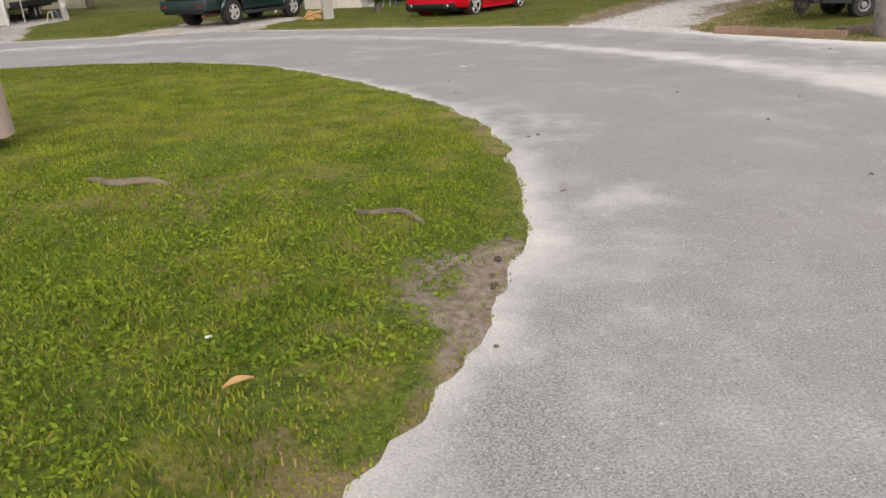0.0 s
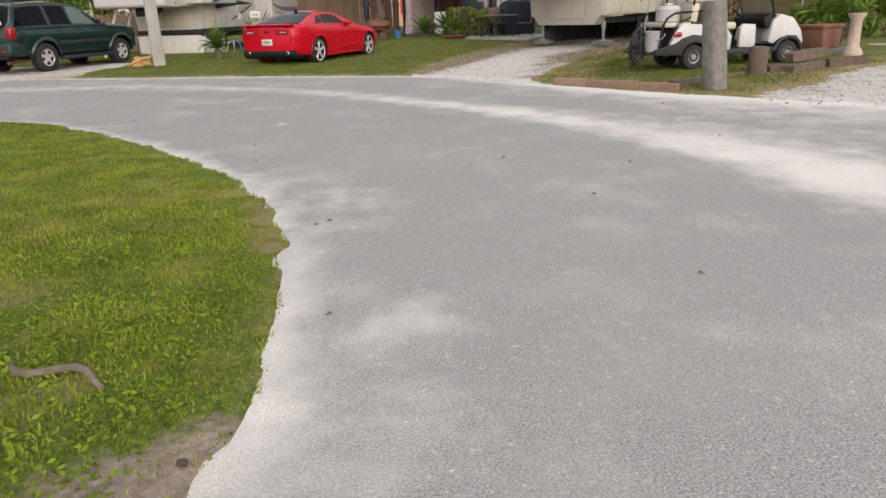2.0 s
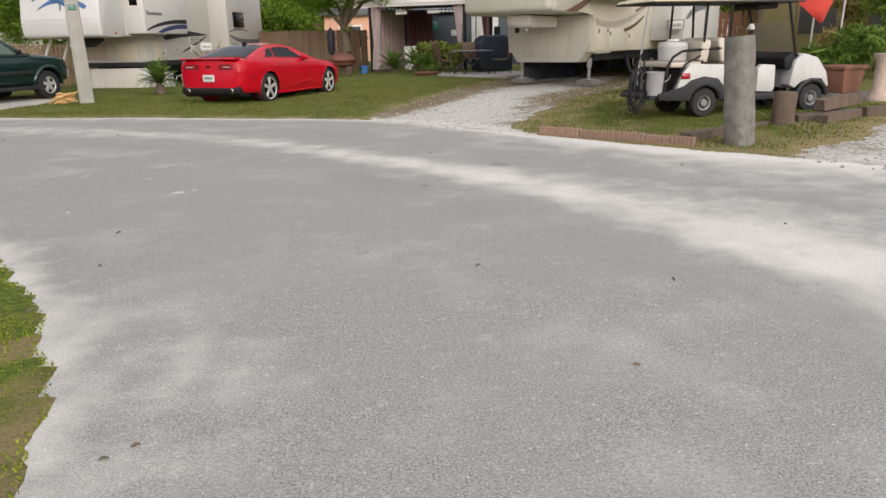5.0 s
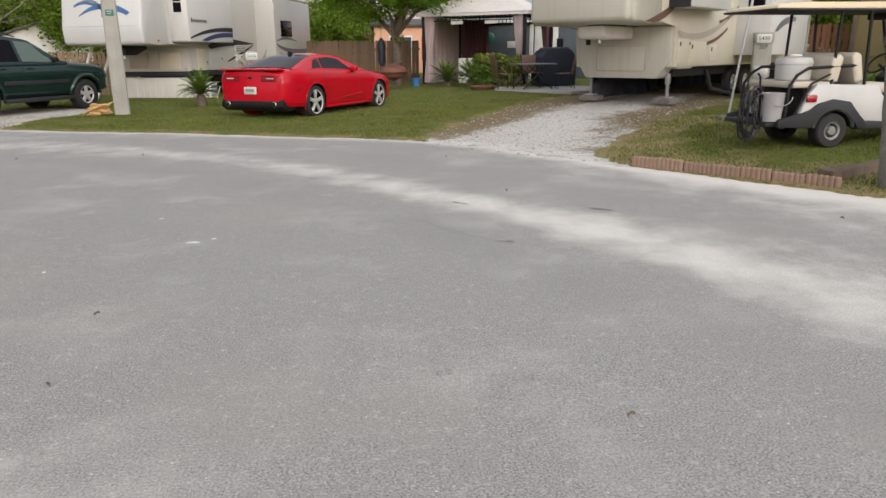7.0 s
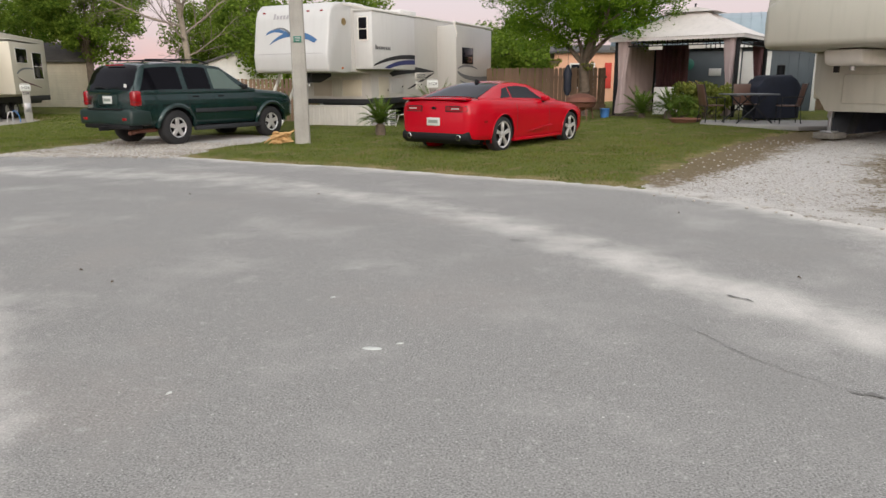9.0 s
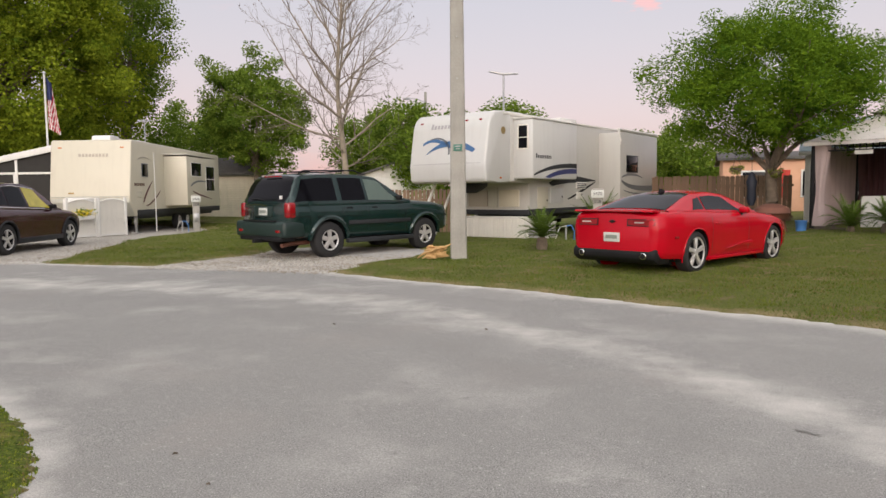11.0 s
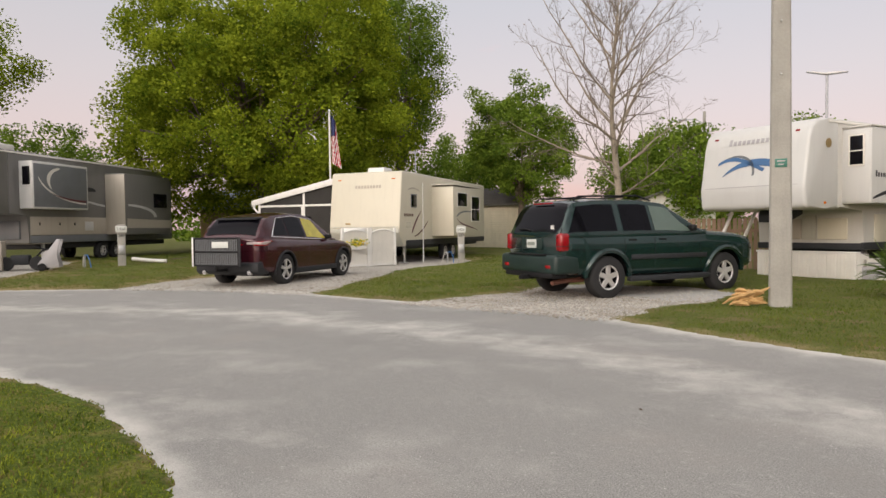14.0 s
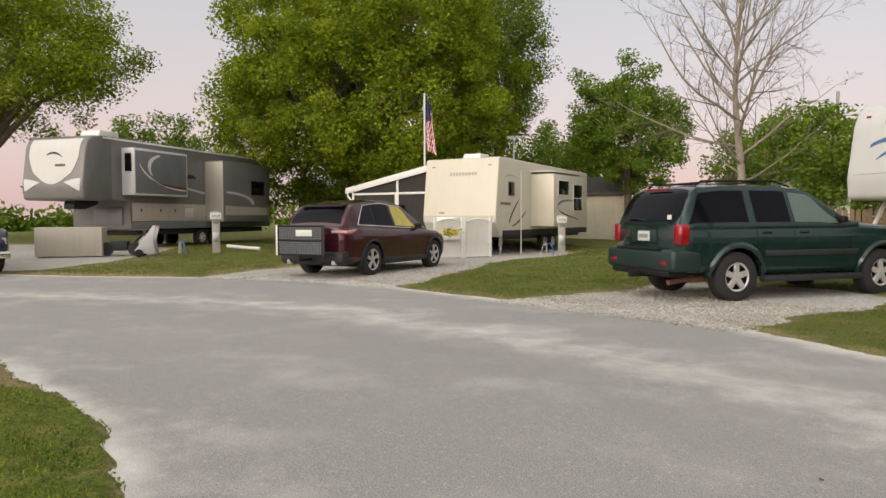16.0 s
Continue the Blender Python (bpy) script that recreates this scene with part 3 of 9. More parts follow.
M["gravel"] = ground_mat("grey_gravel", [
    ("", 1, 0, 1, (0.28, 0.265, 0.24), (0.62, 0.59, 0.54), 38),
    ("", 22, 0.57, 0.63, (0.18, 0.15, 0.115), (0.36, 0.31, 0.25), 60),
    ("", 2.0, 0.52, 0.70, (0.24, 0.20, 0.15), (0.50, 0.45, 0.38), 40),
    ("sand", 2.5, 0.95, 1.3, (0.52, 0.50, 0.46), (0.68, 0.66, 0.62), 60)], bump=1.0, bscale=34, relief=0.03)
M["shell"] = ground_mat("white_shell_gravel", [
    ("", 1, 0, 1, (0.42, 0.40, 0.37), (0.74, 0.72, 0.69), 42),
    ("", 26, 0.55, 0.62, (0.16, 0.125, 0.085), (0.36, 0.30, 0.22), 60),
    ("litter", 2.2, 0.92, 1.15, (0.12, 0.09, 0.055), (0.46, 0.40, 0.32), 26),
    ("litter", 16, 1.0, 1.1, (0.12, 0.095, 0.05), (0.26, 0.20, 0.12), 60),
    ("sand", 2.0, 0.9, 1.2, (0.56, 0.54, 0.50), (0.74, 0.72, 0.69), 60)], bump=1.0, bscale=38, relief=0.03)

# the ground: one sheet of lawn that dips under road and driveways
gx = axis((-1500, -300, 300), (-300, -60, 40), (-60, -30, 1.5), (-30, -11, 0.3), (-11, 8, 0.1), (8, 24, 0.3), (24, 60, 3), (60, 300, 40), (300, 1500, 300))
gy = axis((-1500, -300, 300), (-300, -20, 35), (-20, 1.5, 1.0), (1.5, 23.0, 0.1), (23.0, 34, 0.3), (34, 70, 3), (70, 310, 40), (310, 1510, 300))
GX, GY = np.meshgrid(gx, gy)
RD = road_d(GX, GY)
rag = (fbm(GX * 2.1, GY * 2.1) - 0.5) * 0.38 + (vnoise(GX * 5, GY * 5) - 0.5) * 0.10
DD = np.full(GX.shape, 1e9)
for loop in DRIVES.values():
    DD = np.minimum(DD, sdf(GX, GY, loop))
lots = base_z(GX, GY, np.maximum(RD, 0))
edge = np.minimum(RD + rag * 0.45, DD + rag * 1.3)
GZ = np.where(edge > 0, lots + 0.012 + 0.02 * sstep(0, 0.3, edge) + 0.015 * (vnoise(GX * 3, GY * 3) - 0.5), lots - 0.05 * sstep(0, 0.12, -edge) + 0.012)
# a worn, trodden corner of the island and the old root lines
bare = 1.0 * np.exp(-(((GX - 0.50) / 0.36) ** 2 + ((GY - 4.50) / 0.55) ** 2)) + 0.42 * np.exp(-((edge / 0.10) ** 2))
bare += 0.5 * np.exp(-(((GX + 0.95) / 0.34) ** 2 + ((GY - 5.88) / 0.13) ** 2)) + 0.4 * np.exp(-(((GX + 1.8) / 0.4) ** 2 + ((GY - 6.16) / 0.13) ** 2))
dry = (0.34 + 0.24 * (sdf(GX, GY, ISLAND) > 0)) * np.exp(-np.maximum(edge, 0) / 0.9) + 0.35 * np.exp(-(((GX + 1.1) / 1.7) ** 2 + ((GY - 5.95) / 0.45) ** 2))
dry = dry + 0.42 * sstep(0.50, 0.66, fbm(GX * 1.3 + 11, GY * 1.3)) * (sdf(GX, GY, ISLAND) < 0) + 0.35 * ((GX > 4.5) & (GY < 20) & (GY > 12)) + 0.25 * (GX < -18)
ground = sheet_mesh("ground", GX, GY, GZ, np.ones(GX.shape, bool), M["soil"], {"bare": bare, "dry": dry, "lot": (sdf(GX, GY, ISLAND) > 0).astype(float)})
tagged(ground, "level green lawn ground with worn sandy edges", "ground", kind="structure")

rx, ry = axis((-84, -33, 1.5), (-33, 13, 0.22)), axis((-18, 1, 0.5), (1, 23.5, 0.17))
RX, RY = np.meshgrid(rx, ry)
R2, RO, RI = road_d(RX, RY), -sdf(RX, RY, OUTER), sdf(RX, RY, ISLAND)
wob = (fbm(RX * 0.3, RY * 0.3) - 0.5) * 0.9
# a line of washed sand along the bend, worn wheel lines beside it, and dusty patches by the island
band = RI - 4.4 + wob * 0.5
wide = 0.40 + 0.30 * sstep(2.5, 5.0, RX)
sandy = 0.66 * np.exp(-((np.maximum(RO, 0) / 0.38) ** 2)) + (0.47 + 0.22 * sstep(-1.5, 2.0, RX)) * np.exp(-((band / (wide + 0.25 * sstep(0, -3, RX))) ** 2)) * (0.6 + 0.75 * fbm(RX * 0.9 + 3, RY * 0.9)) + 0.66 * np.exp(-((np.maximum(RI, 0) / 0.20) ** 2))
sandy += 0.28 * np.exp(-(((RI - 0.6) / 0.35) ** 2)) * (vnoise(RX * 0.9, RY * 0.9) > 0.45) + 0.27 * sstep(3.6, 6.5, RX) * sstep(5, 9, RY) + 0.30 * sstep(2.0, 4.0, RX) * np.exp(-((RO / 1.3) ** 2))
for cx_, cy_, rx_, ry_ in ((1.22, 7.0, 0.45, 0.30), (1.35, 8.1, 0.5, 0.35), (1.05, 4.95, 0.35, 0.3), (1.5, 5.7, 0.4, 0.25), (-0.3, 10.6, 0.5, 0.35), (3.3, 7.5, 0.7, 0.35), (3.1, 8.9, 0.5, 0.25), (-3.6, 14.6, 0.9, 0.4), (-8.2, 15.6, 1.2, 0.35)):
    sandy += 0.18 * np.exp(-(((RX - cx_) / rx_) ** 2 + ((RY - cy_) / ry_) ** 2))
darkt = 0.50 * np.exp(-(((RI - 3.35 + wob * 0.5) / 0.42) ** 2)) + 0.45 * np.exp(-(((RI - 5.6 + wob * 0.4) / 0.55) ** 2)) * (RX > -3)
RZ = 0.006 * (fbm(RX * 0.6, RY * 0.6) - 0.5) - 0.05 * sstep(0.1, 0.5, R2)
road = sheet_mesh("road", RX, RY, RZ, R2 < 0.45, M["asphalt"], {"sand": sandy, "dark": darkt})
tagged(road, "sun-bleached grey asphalt loop road dusted with white sand", "road", kind="structure")

DRIVE_LABEL = {
    "gravel_driveway_green": ("grey gravel apron of a concrete driveway", "gravel"),
    "gravel_driveway_plum": ("pale gravel driveway between two lawns", "gravel"),
    "gravel_driveway_grey": ("pale gravel driveway beside a grey trailer", "gravel"),
    "shell_driveway": ("white shell driveway strewn with leaf litter", "shell"),
    "white_gravel_drive": ("wide white gravel drive off the road", "shell"),
}
for name, loop in DRIVES.items():
    (lx, ly), (hx, hy) = loop.min(0) - 0.6, loop.max(0) + 0.6
    step = 0.12 if lx > -20 and hx < 15 else 0.3
    DX, DY = np.meshgrid(np.arange(lx, hx, step), np.arange(ly, hy, step))
    ds, rd2 = sdf(DX, DY, loop), road_d(DX, DY)
    rg = (fbm(DX * 2.1, DY * 2.1) - 0.5) * 0.6
    z = base_z(DX, DY, np.maximum(rd2, 0)) + 0.008 + 0.008 * (vnoise(DX * 6, DY * 6) - 0.5) - 0.04 * sstep(0.05, 0.45, -rd2 + rg * 0.6)
    z = z - 0.05 * sstep(0.15, 0.5, ds)
    att = {"sand": 0.6 * np.exp(-((rd2 / 0.6) ** 2)), "litter": 0.47 * np.exp(-(((ds + 0.2) / 1.0) ** 2)) + 0.3 * sstep(17, 21, DY)}
    ob = sheet_mesh(name.rsplit("_", 1)[0] if name.startswith("gravel") else name, DX, DY, z, ds < 0.5, M[DRIVE_LABEL[name][1]], att)
    tagged(ob, DRIVE_LABEL[name][0], "driveway", kind="structure")


def scatter(name, n, region, dens, height, width, material, label, seed, category="grass", lean=0.6):
    """Single blades of grass over a region, as one mesh."""
    r = np.random.RandomState(seed)
    (x0, x1), (y0, y1) = region
    x, y = r.uniform(x0, x1, n), r.uniform(y0, y1, n)
    rd = road_d(x, y)
    dd = np.full(n, 1e9)
    for loop in DRIVES.values():
        dd = np.minimum(dd, sdf(x, y, loop))
    g = (fbm(x * 2.1, y * 2.1) - 0.5) * 0.38 + (vnoise(x * 5, y * 5) - 0.5) * 0.10
    e = np.minimum(rd + g * 0.45, dd + g * 1.3)
    keep = (e > -0.03) & (r.rand(n) < dens(x, y, e))
    x, y, e, rd = x[keep], y[keep], e[keep], rd[keep]
    n = len(x)
    z = base_z(x, y, np.maximum(rd, 0)) + 0.012 + 0.02 * sstep(0, 0.3, e) - 0.008
    h = height * r.uniform(0.45, 1.25, n) * (0.5 + 0.5 * sstep(0, 0.35, e)) * (0.6 + 0.8 * fbm(x * 1.1, y * 1.1))
    a, b = r.uniform(0, 2 * math.pi, n), r.uniform(0, 2 * math.pi, n)
    w = width * r.uniform(0.6, 1.4, n)
    ln = lean * r.uniform(0.2, 1.3, n) * h
    px, py = np.cos(a) * w / 2, np.sin(a) * w / 2
    lx, ly = np.cos(b) * ln, np.sin(b) * ln
    v = np.empty((n, 5, 3))
    v[:, 0] = np.stack([x - px, y - py, z], 1)
    v[:, 1] = np.stack([x + px, y + py, z], 1)
    v[:, 2] = np.stack([x + px * 0.8 + lx * 0.4, y + py * 0.8 + ly * 0.4, z + h * 0.62], 1)
    v[:, 3] = np.stack([x - px * 0.8 + lx * 0.4, y - py * 0.8 + ly * 0.4, z + h * 0.62], 1)
    v[:, 4] = np.stack([x + lx, y + ly, z + h * 0.95], 1)
    base = np.arange(n)[:, None] * 5
    tri = np.concatenate([base + np.array([[0, 1, 2]]), base + np.array([[0, 2, 3]]), base + np.array([[3, 2, 4]])], 0)
    me = bpy.data.meshes.new(name)
    me.vertices.add(n * 5)
    me.vertices.foreach_set("co", v.reshape(-1).astype(np.float32))
    t = len(tri)
    me.loops.add(t * 3)
    me.loops.foreach_set("vertex_index", tri.reshape(-1).astype(np.int32))
    me.polygons.add(t)
    me.polygons.foreach_set("loop_start", np.arange(0, t * 3, 3, dtype=np.int32))
    me.update(calc_edges=True)
    me.materials.append(material)
    return tagged(new(name, me), label, category, kind="stuff")


near_d = lambda x, y, e: np.clip(1.25 - 0.075 * np.hypot(x - 0.6, y - 3.6), 0.12, 1) * np.clip(1 - 0.9 * np.exp(-(((x - 0.47) / 0.42) ** 2 + ((y - 4.54) / 0.45) ** 2)), 0.1, 1)
patchy = lambda x, y, e: near_d(x, y, e) * sstep(0.40, 0.60, fbm(x * 1.3 + 11, y * 1.3)) + 0.4 * np.exp(-np.maximum(e, 0) / 0.25)
lawn_d = lambda x, y, e: np.clip(1.3 - 0.05 * np.hypot(x, y - 10), 0.15, 1)
scatter("island_grass", 420000, ((-10, 1.0), (1.8, 14.8)), near_d, 0.034, 0.008, M["grass"], "short patchy green grass on the road island", 11)
scatter("dry_grass", 130000, ((-9, 1.0), (1.8, 14.8)), patchy, 0.028, 0.006, M["dry_grass"], "straw-coloured dead grass among the green", 12)
scatter("lawn_grass", 380000, ((-14, 11), (12, 32)), lawn_d, 0.038, 0.012, M["lot_grass"], "short mown green grass round the lots", 13)
scatter("far_lawn_grass", 120000, ((-31, -10), (14, 37)), lambda x, y, e: np.full(x.shape, 0.8), 0.035, 0.022, M["lot_grass"], "short mown grass beside the gravel driveways", 14)
scatter("dead_lawn_grass", 150000, ((-29, 11), (12, 25)), lambda x, y, e: np.clip(0.06 + 0.85 * np.exp(-np.maximum(e, 0) / 0.5) + 0.8 * sstep(0.50, 0.62, fbm(x * 1.1 + 5, y * 1.1)), 0, 1), 0.032, 0.012, M["lot_dry"], "thin brown grass along the road edge", 15)


# ---- cars ----


def wheel(parent, x, y, r, w, side, rim_r, spokes, spoke_w, twin=False):
    """side: +1 where the outer face looks along +y."""
    hub = new("wheel")
    hub.parent = parent
    hub.matrix_local = pose(x, y, r)
    t = lathe([(rim_r, -w / 2), (r * 0.9, -w / 2), (r * 0.975, -w * 0.42), (r, -w * 0.3), (r, w * 0.3), (r * 0.975, w * 0.42), (r * 0.9, w / 2), (rim_r, w / 2), (rim_r - 0.01, w * 0.3), (rim_r - 0.01, -w * 0.3)], 32, axis="y", cap=False)
    part("tyre", t, M["tyre"], hub)
    o = side * w * 0.40
    rim = lathe([(rim_r, o), (rim_r - 0.015, o + side * 0.012), (rim_r - 0.03, o), (rim_r - 0.035, o - side * 0.10), (0.02, o - side * 0.11), (0.02, o - side * 0.12)], 32, axis="y", cap=False)
    part("rim", rim, M["black"] if spokes else M["alloy"], hub)
    s = lathe([(0.0015, o + side * 0.02), (0.055, o + side * 0.018), (0.065, o), (0.07, o - side * 0.04), (0.0015, o - side * 0.05)], 16, axis="y")
    lip = lathe([(rim_r + 0.004, o + side * 0.004), (rim_r - 0.004, o + side * 0.018), (rim_r - 0.03, o + side * 0.004), (rim_r - 0.03, o - side * 0.02)], 32, axis="y", bm=s, cap=False)
    for k in range(spokes):
        a0 = 2 * math.pi * k / spokes + 0.3
        for da in ((-0.17, 0.17) if twin else (0.0,)):
            m = Matrix.Rotation(-(a0 + da * 0.6), 4, "Y")
            b = prism([(0.03, -spoke_w * 0.55), (rim_r - 0.012, -spoke_w * 0.5), (rim_r - 0.012, spoke_w * 0.5), (0.03, spoke_w * 0.55)], o - side * 0.03, o + side * 0.012, 0.006, seg=1)
            bmesh.ops.transform(b, matrix=m, verts=b.verts)
            me = bpy.data.meshes.new("tmp")
            b.to_mesh(me)
            b.free()
            s.from_mesh(me)
            bpy.data.meshes.remove(me)
    part("spokes", s, M["alloy"], hub)
    return hub


class CarShape:
    def __init__(self, s):
        self.s = s

    def section(self, x):
        s = self.s
        hw, zb, zt = lerp(s["half"], x), lerp(s["bottom"], x), lerp(s["top"], x)
        h = zt - zb
        c = s.get("crown", 0.03)
        return [(0.0, zb), (hw * 0.8, zb), (hw * 0.93, zb + 0.02), (hw * 0.975, zb + 0.10 * h + 0.02), (hw * 0.99, zb + 0.32 * h), (hw, zb + s.get("waist", 0.58) * h),
                (hw * 0.99, zb + 0.76 * h), (hw * 0.962, zb + 0.90 * h), (hw * 0.925, zb + 0.965 * h), (hw * 0.85, zt), (hw * 0.45, zt + c * 0.75), (0.0, zt + c)]

    def side_y(self, x, z):
        """Half width of the body's side at x and height z."""
        p = self.section(x)[2:10]
        return float(np.interp(z, [b for _, b in p], [a for a, _ in p]))

    def roof(self, x):
        return lerp(self.s["roof"], x)

    def belt(self, x):
        return lerp(self.s["top"], x) - 0.015

    def glass_side(self, x, f):
        """A point on the side of the cabin, f from 0 at the belt to 1 at the roof's edge."""
        s = self.s
        wb, zb, zr = lerp(s["half"], x) * s.get("beltw", 0.90), self.belt(x), max(self.roof(x) - 0.07, self.belt(x) + 0.002)
        full = s["roof_z"] - 0.07 - zb
        wr = wb - (wb - s["roofw"]) * min(1.0, (zr - zb) / full)
        return Vector((x, wb + (wr - wb) * f - 0.0, zb + (zr - zb) * f))

    def cabin_top(self, x, y):
        zr = self.roof(x)
        e = self.glass_side(x, 1).y
        return Vector((x, y, zr - 0.07 * min(1.0, abs(y) / max(e, 0.01)) ** 4))


def car(name, label, m, s, group=""):
    root = thing(name, label, "car", m, group)
    sh = CarShape(s)
    wb, r = s["wheelbase"], s["wheel_r"]
    xr, xf = -s["rear"], wb + s["front"]
    ra = r + s.get("gap", 0.07)
    # body shell
    xs = sorted(set(list(np.linspace(xr, xf, 64)) + [v for a in (0, wb) for v in np.linspace(a - ra, a + ra, 15)] + [xr + 0.02, xr + 0.05, xf - 0.02, xf - 0.05]))
    bm = bmesh.new()
    rows = []
    for x in xs:
        sec = sh.section(x)
        rows.append(sec)
    counts = [2, 2, 2, 5, 6, 4, 3, 2, 2, 3, 3]
    grid = []
    for x, sec in zip(xs, rows):
        line = []
        for (y0, z0), (y1, z1), k in zip(sec, sec[1:], counts):
            for i in range(k):
                line.append((y0 + (y1 - y0) * i / k, z0 + (z1 - z0) * i / k))
        line.append(sec[-1])
        full = [(-y, z) for y, z in line[::-1]] + line[1:-1]
        grid.append([(x, y, z) for y, z in full])
    vs = [[bm.verts.new(p) for p in g] for g in grid]
    k = len(vs[0])
    for a, b in zip(vs, vs[1:]):
        for i in range(k):
            bm.faces.new((a[i], a[(i + 1) % k], b[(i + 1) % k], b[i]))
    bm.faces.new(vs[0])
    bm.faces.new(vs[-1][::-1])
    hwm = max(h for _, h in s["half"])
    for ax in (0.0, wb):
        dead = [f for f in bm.faces if abs(f.calc_center_median().y) > hwm * 0.60 and math.hypot(f.calc_center_median().x - ax, f.calc_center_median().z - r) < ra]
        bmesh.ops.delete(bm, geom=dead, context="FACES")
        for v in bm.verts:
            d = math.hypot(v.co.x - ax, v.co.z - r)
            if abs(v.co.y) > hwm * 0.6 and d < ra + 0.045 and v.is_boundary and d > 0.05:
                v.co.x, v.co.z = ax + (v.co.x - ax) * ra / d, r + (v.co.z - r) * ra / d
    body = part("body", bm, s["paint"], root, angle=50)
    for ax in (0.0, wb):
        for sd in (1, -1):
            a0 = math.asin(max(-1, min(1, (lerp(s["bottom"], ax) - 0.02 - r) / ra)))
            angs = np.linspace(a0, math.pi - a0, 18)
            yy = lambda a, rr: sd * (sh.side_y(ax + rr * math.cos(a), r + rr * math.sin(a)))
            inner = patch(lambda u, v: Vector((ax + ra * math.cos(a0 + (math.pi - 2 * a0) * u), sd * (sh.side_y(ax + ra * math.cos(a0 + (math.pi - 2 * a0) * u), r + ra * math.sin(a0 + (math.pi - 2 * a0) * u)) - 0.005 - 0.34 * v), r + ra * math.sin(a0 + (math.pi - 2 * a0) * u))), 18, 1)
            part("wheel_well", inner, M["black"], root)
            lip = tube([(ax + (ra + 0.004) * math.cos(a), yy(a, ra) + sd * s.get("flare", 0.004), r + (ra + 0.004) * math.sin(a)) for a in angs], s.get("lip", 0.018), 6)
            part("arch_trim", lip, s.get("lip_mat", s["paint"]), root)
    # cabin
    gx0, gx1 = s["roof"][0][0], s["roof"][-1][0]
    cx = np.linspace(gx0, gx1, 40)
    bm = bmesh.new()
    rows = []
    for x in cx:
        pts = [sh.glass_side(x, f) for f in (0, 0.25, 0.5, 0.75, 0.95)]
        e = sh.glass_side(x, 1)
        pts += [Vector((x, e.y - 0.02, e.z + 0.03)), sh.cabin_top(x, e.y * 0.8), sh.cabin_top(x, e.y * 0.4), sh.cabin_top(x, 0)]
        pts = [Vector((x, pts[0].y, pts[0].z - 0.06))] + pts
        rows.append([bm.verts.new(p) for p in pts] + [bm.verts.new((p.x, -p.y, p.z)) for p in pts[-2::-1]])
    for a, b in zip(rows, rows[1:]):
        for i in range(len(a) - 1):
            bm.faces.new((a[i], a[i + 1], b[i + 1], b[i]))
    part("cabin", bm, s["paint"], root, angle=55)
    up = Vector((0, 0, 0.006))
    for spec in s["side_windows"]:
        (x0, x1), (x2, x3), (f0, f1), key = spec  # bottom from x0 to x1, top from x2 to x3
        for sd in (1, -1):
            def g(u, v, sd=sd):
                f = f0 + (f1 - f0) * v
                x = (x0 + (x1 - x0) * u) * (1 - v) + (x2 + (x3 - x2) * u) * v
                p = sh.glass_side(x, f)
                return Vector((p.x, sd * (p.y + 0.007), p.z + 0.002))
            part("window", patch(g, 8, 6, 0.004), M[key], root, s.get("glass_label", ""))
    for nm, (x0, x1), (y0, y1), key in (("rear_window", s["rear_glass"], s["rear_glass_w"], "glass"), ("windscreen", s["screen"], s["screen_w"], "glass")):
        def g(u, v):
            x = x0 + (x1 - x0) * u
            y = (y0 + (y1 - y0) * u) * (2 * v - 1)
            p = sh.cabin_top(x, y)
            return p + Vector((-0.006 if nm == "rear_window" else 0.006, 0, 0.006))
        part(nm, patch(g, 8, 10, 0.004), M[key], root)
    # seams, sills, handles, mirrors
    for x, z0, z1 in s["seams"]:
        for sd in (1, -1):
            part("door_gap", patch(lambda u, v: Vector((x + (u - 0.5) * 0.012, sd * (sh.side_y(x, z0 + (z1 - z0) * v) + 0.002), z0 + (z1 - z0) * v)), 1, 8), M["black"], root)
    for x, z in s["handles"]:
        for sd in (1, -1):
            y = sh.side_y(x, z)
            part("door_handle", box(x - 0.09, x + 0.09, sd * y - 0.012, sd * y + 0.028, z - 0.018, z + 0.018, 0.012), s.get("handle_mat", s["paint"]), root)
    for sd in (1, -1):
        x, z = s["mirror"]
        y = lerp(s["half"], x) * 0.9
        mb = box(x - 0.05, x + 0.08, sd * (y + 0.09) - 0.085, sd * (y + 0.09) + 0.085, z - 0.01, z + 0.105, 0.04, seg=3)
        part("wing_mirror", mb, s.get("mirror_mat", s["paint"]), root)
        part("mirror_arm", box(x - 0.02, x + 0.05, min(sd * (y - 0.06), sd * (y + 0.06)), max(sd * (y - 0.06), sd * (y + 0.06)), z - 0.04, z + 0.02, 0.01), M["black"], root)
    for sd in (1, -1):
        for ax in (0.0, wb):
            y = sd * (min(lerp(s["half"], ax), hwm) - s["tyre_w"] / 2 - 0.012)
            wheel(root, ax, y, r, s["tyre_w"], sd, s["rim_r"], s["spokes"], s["spoke_w"], s.get("twin", False))
    part("underbody", box(-0.35, wb + 0.3, -hwm * 0.7, hwm * 0.7, lerp(s["bottom"], wb / 2) - 0.05, lerp(s["bottom"], wb / 2) + 0.12, 0.03), M["black"], root)
    return root, sh


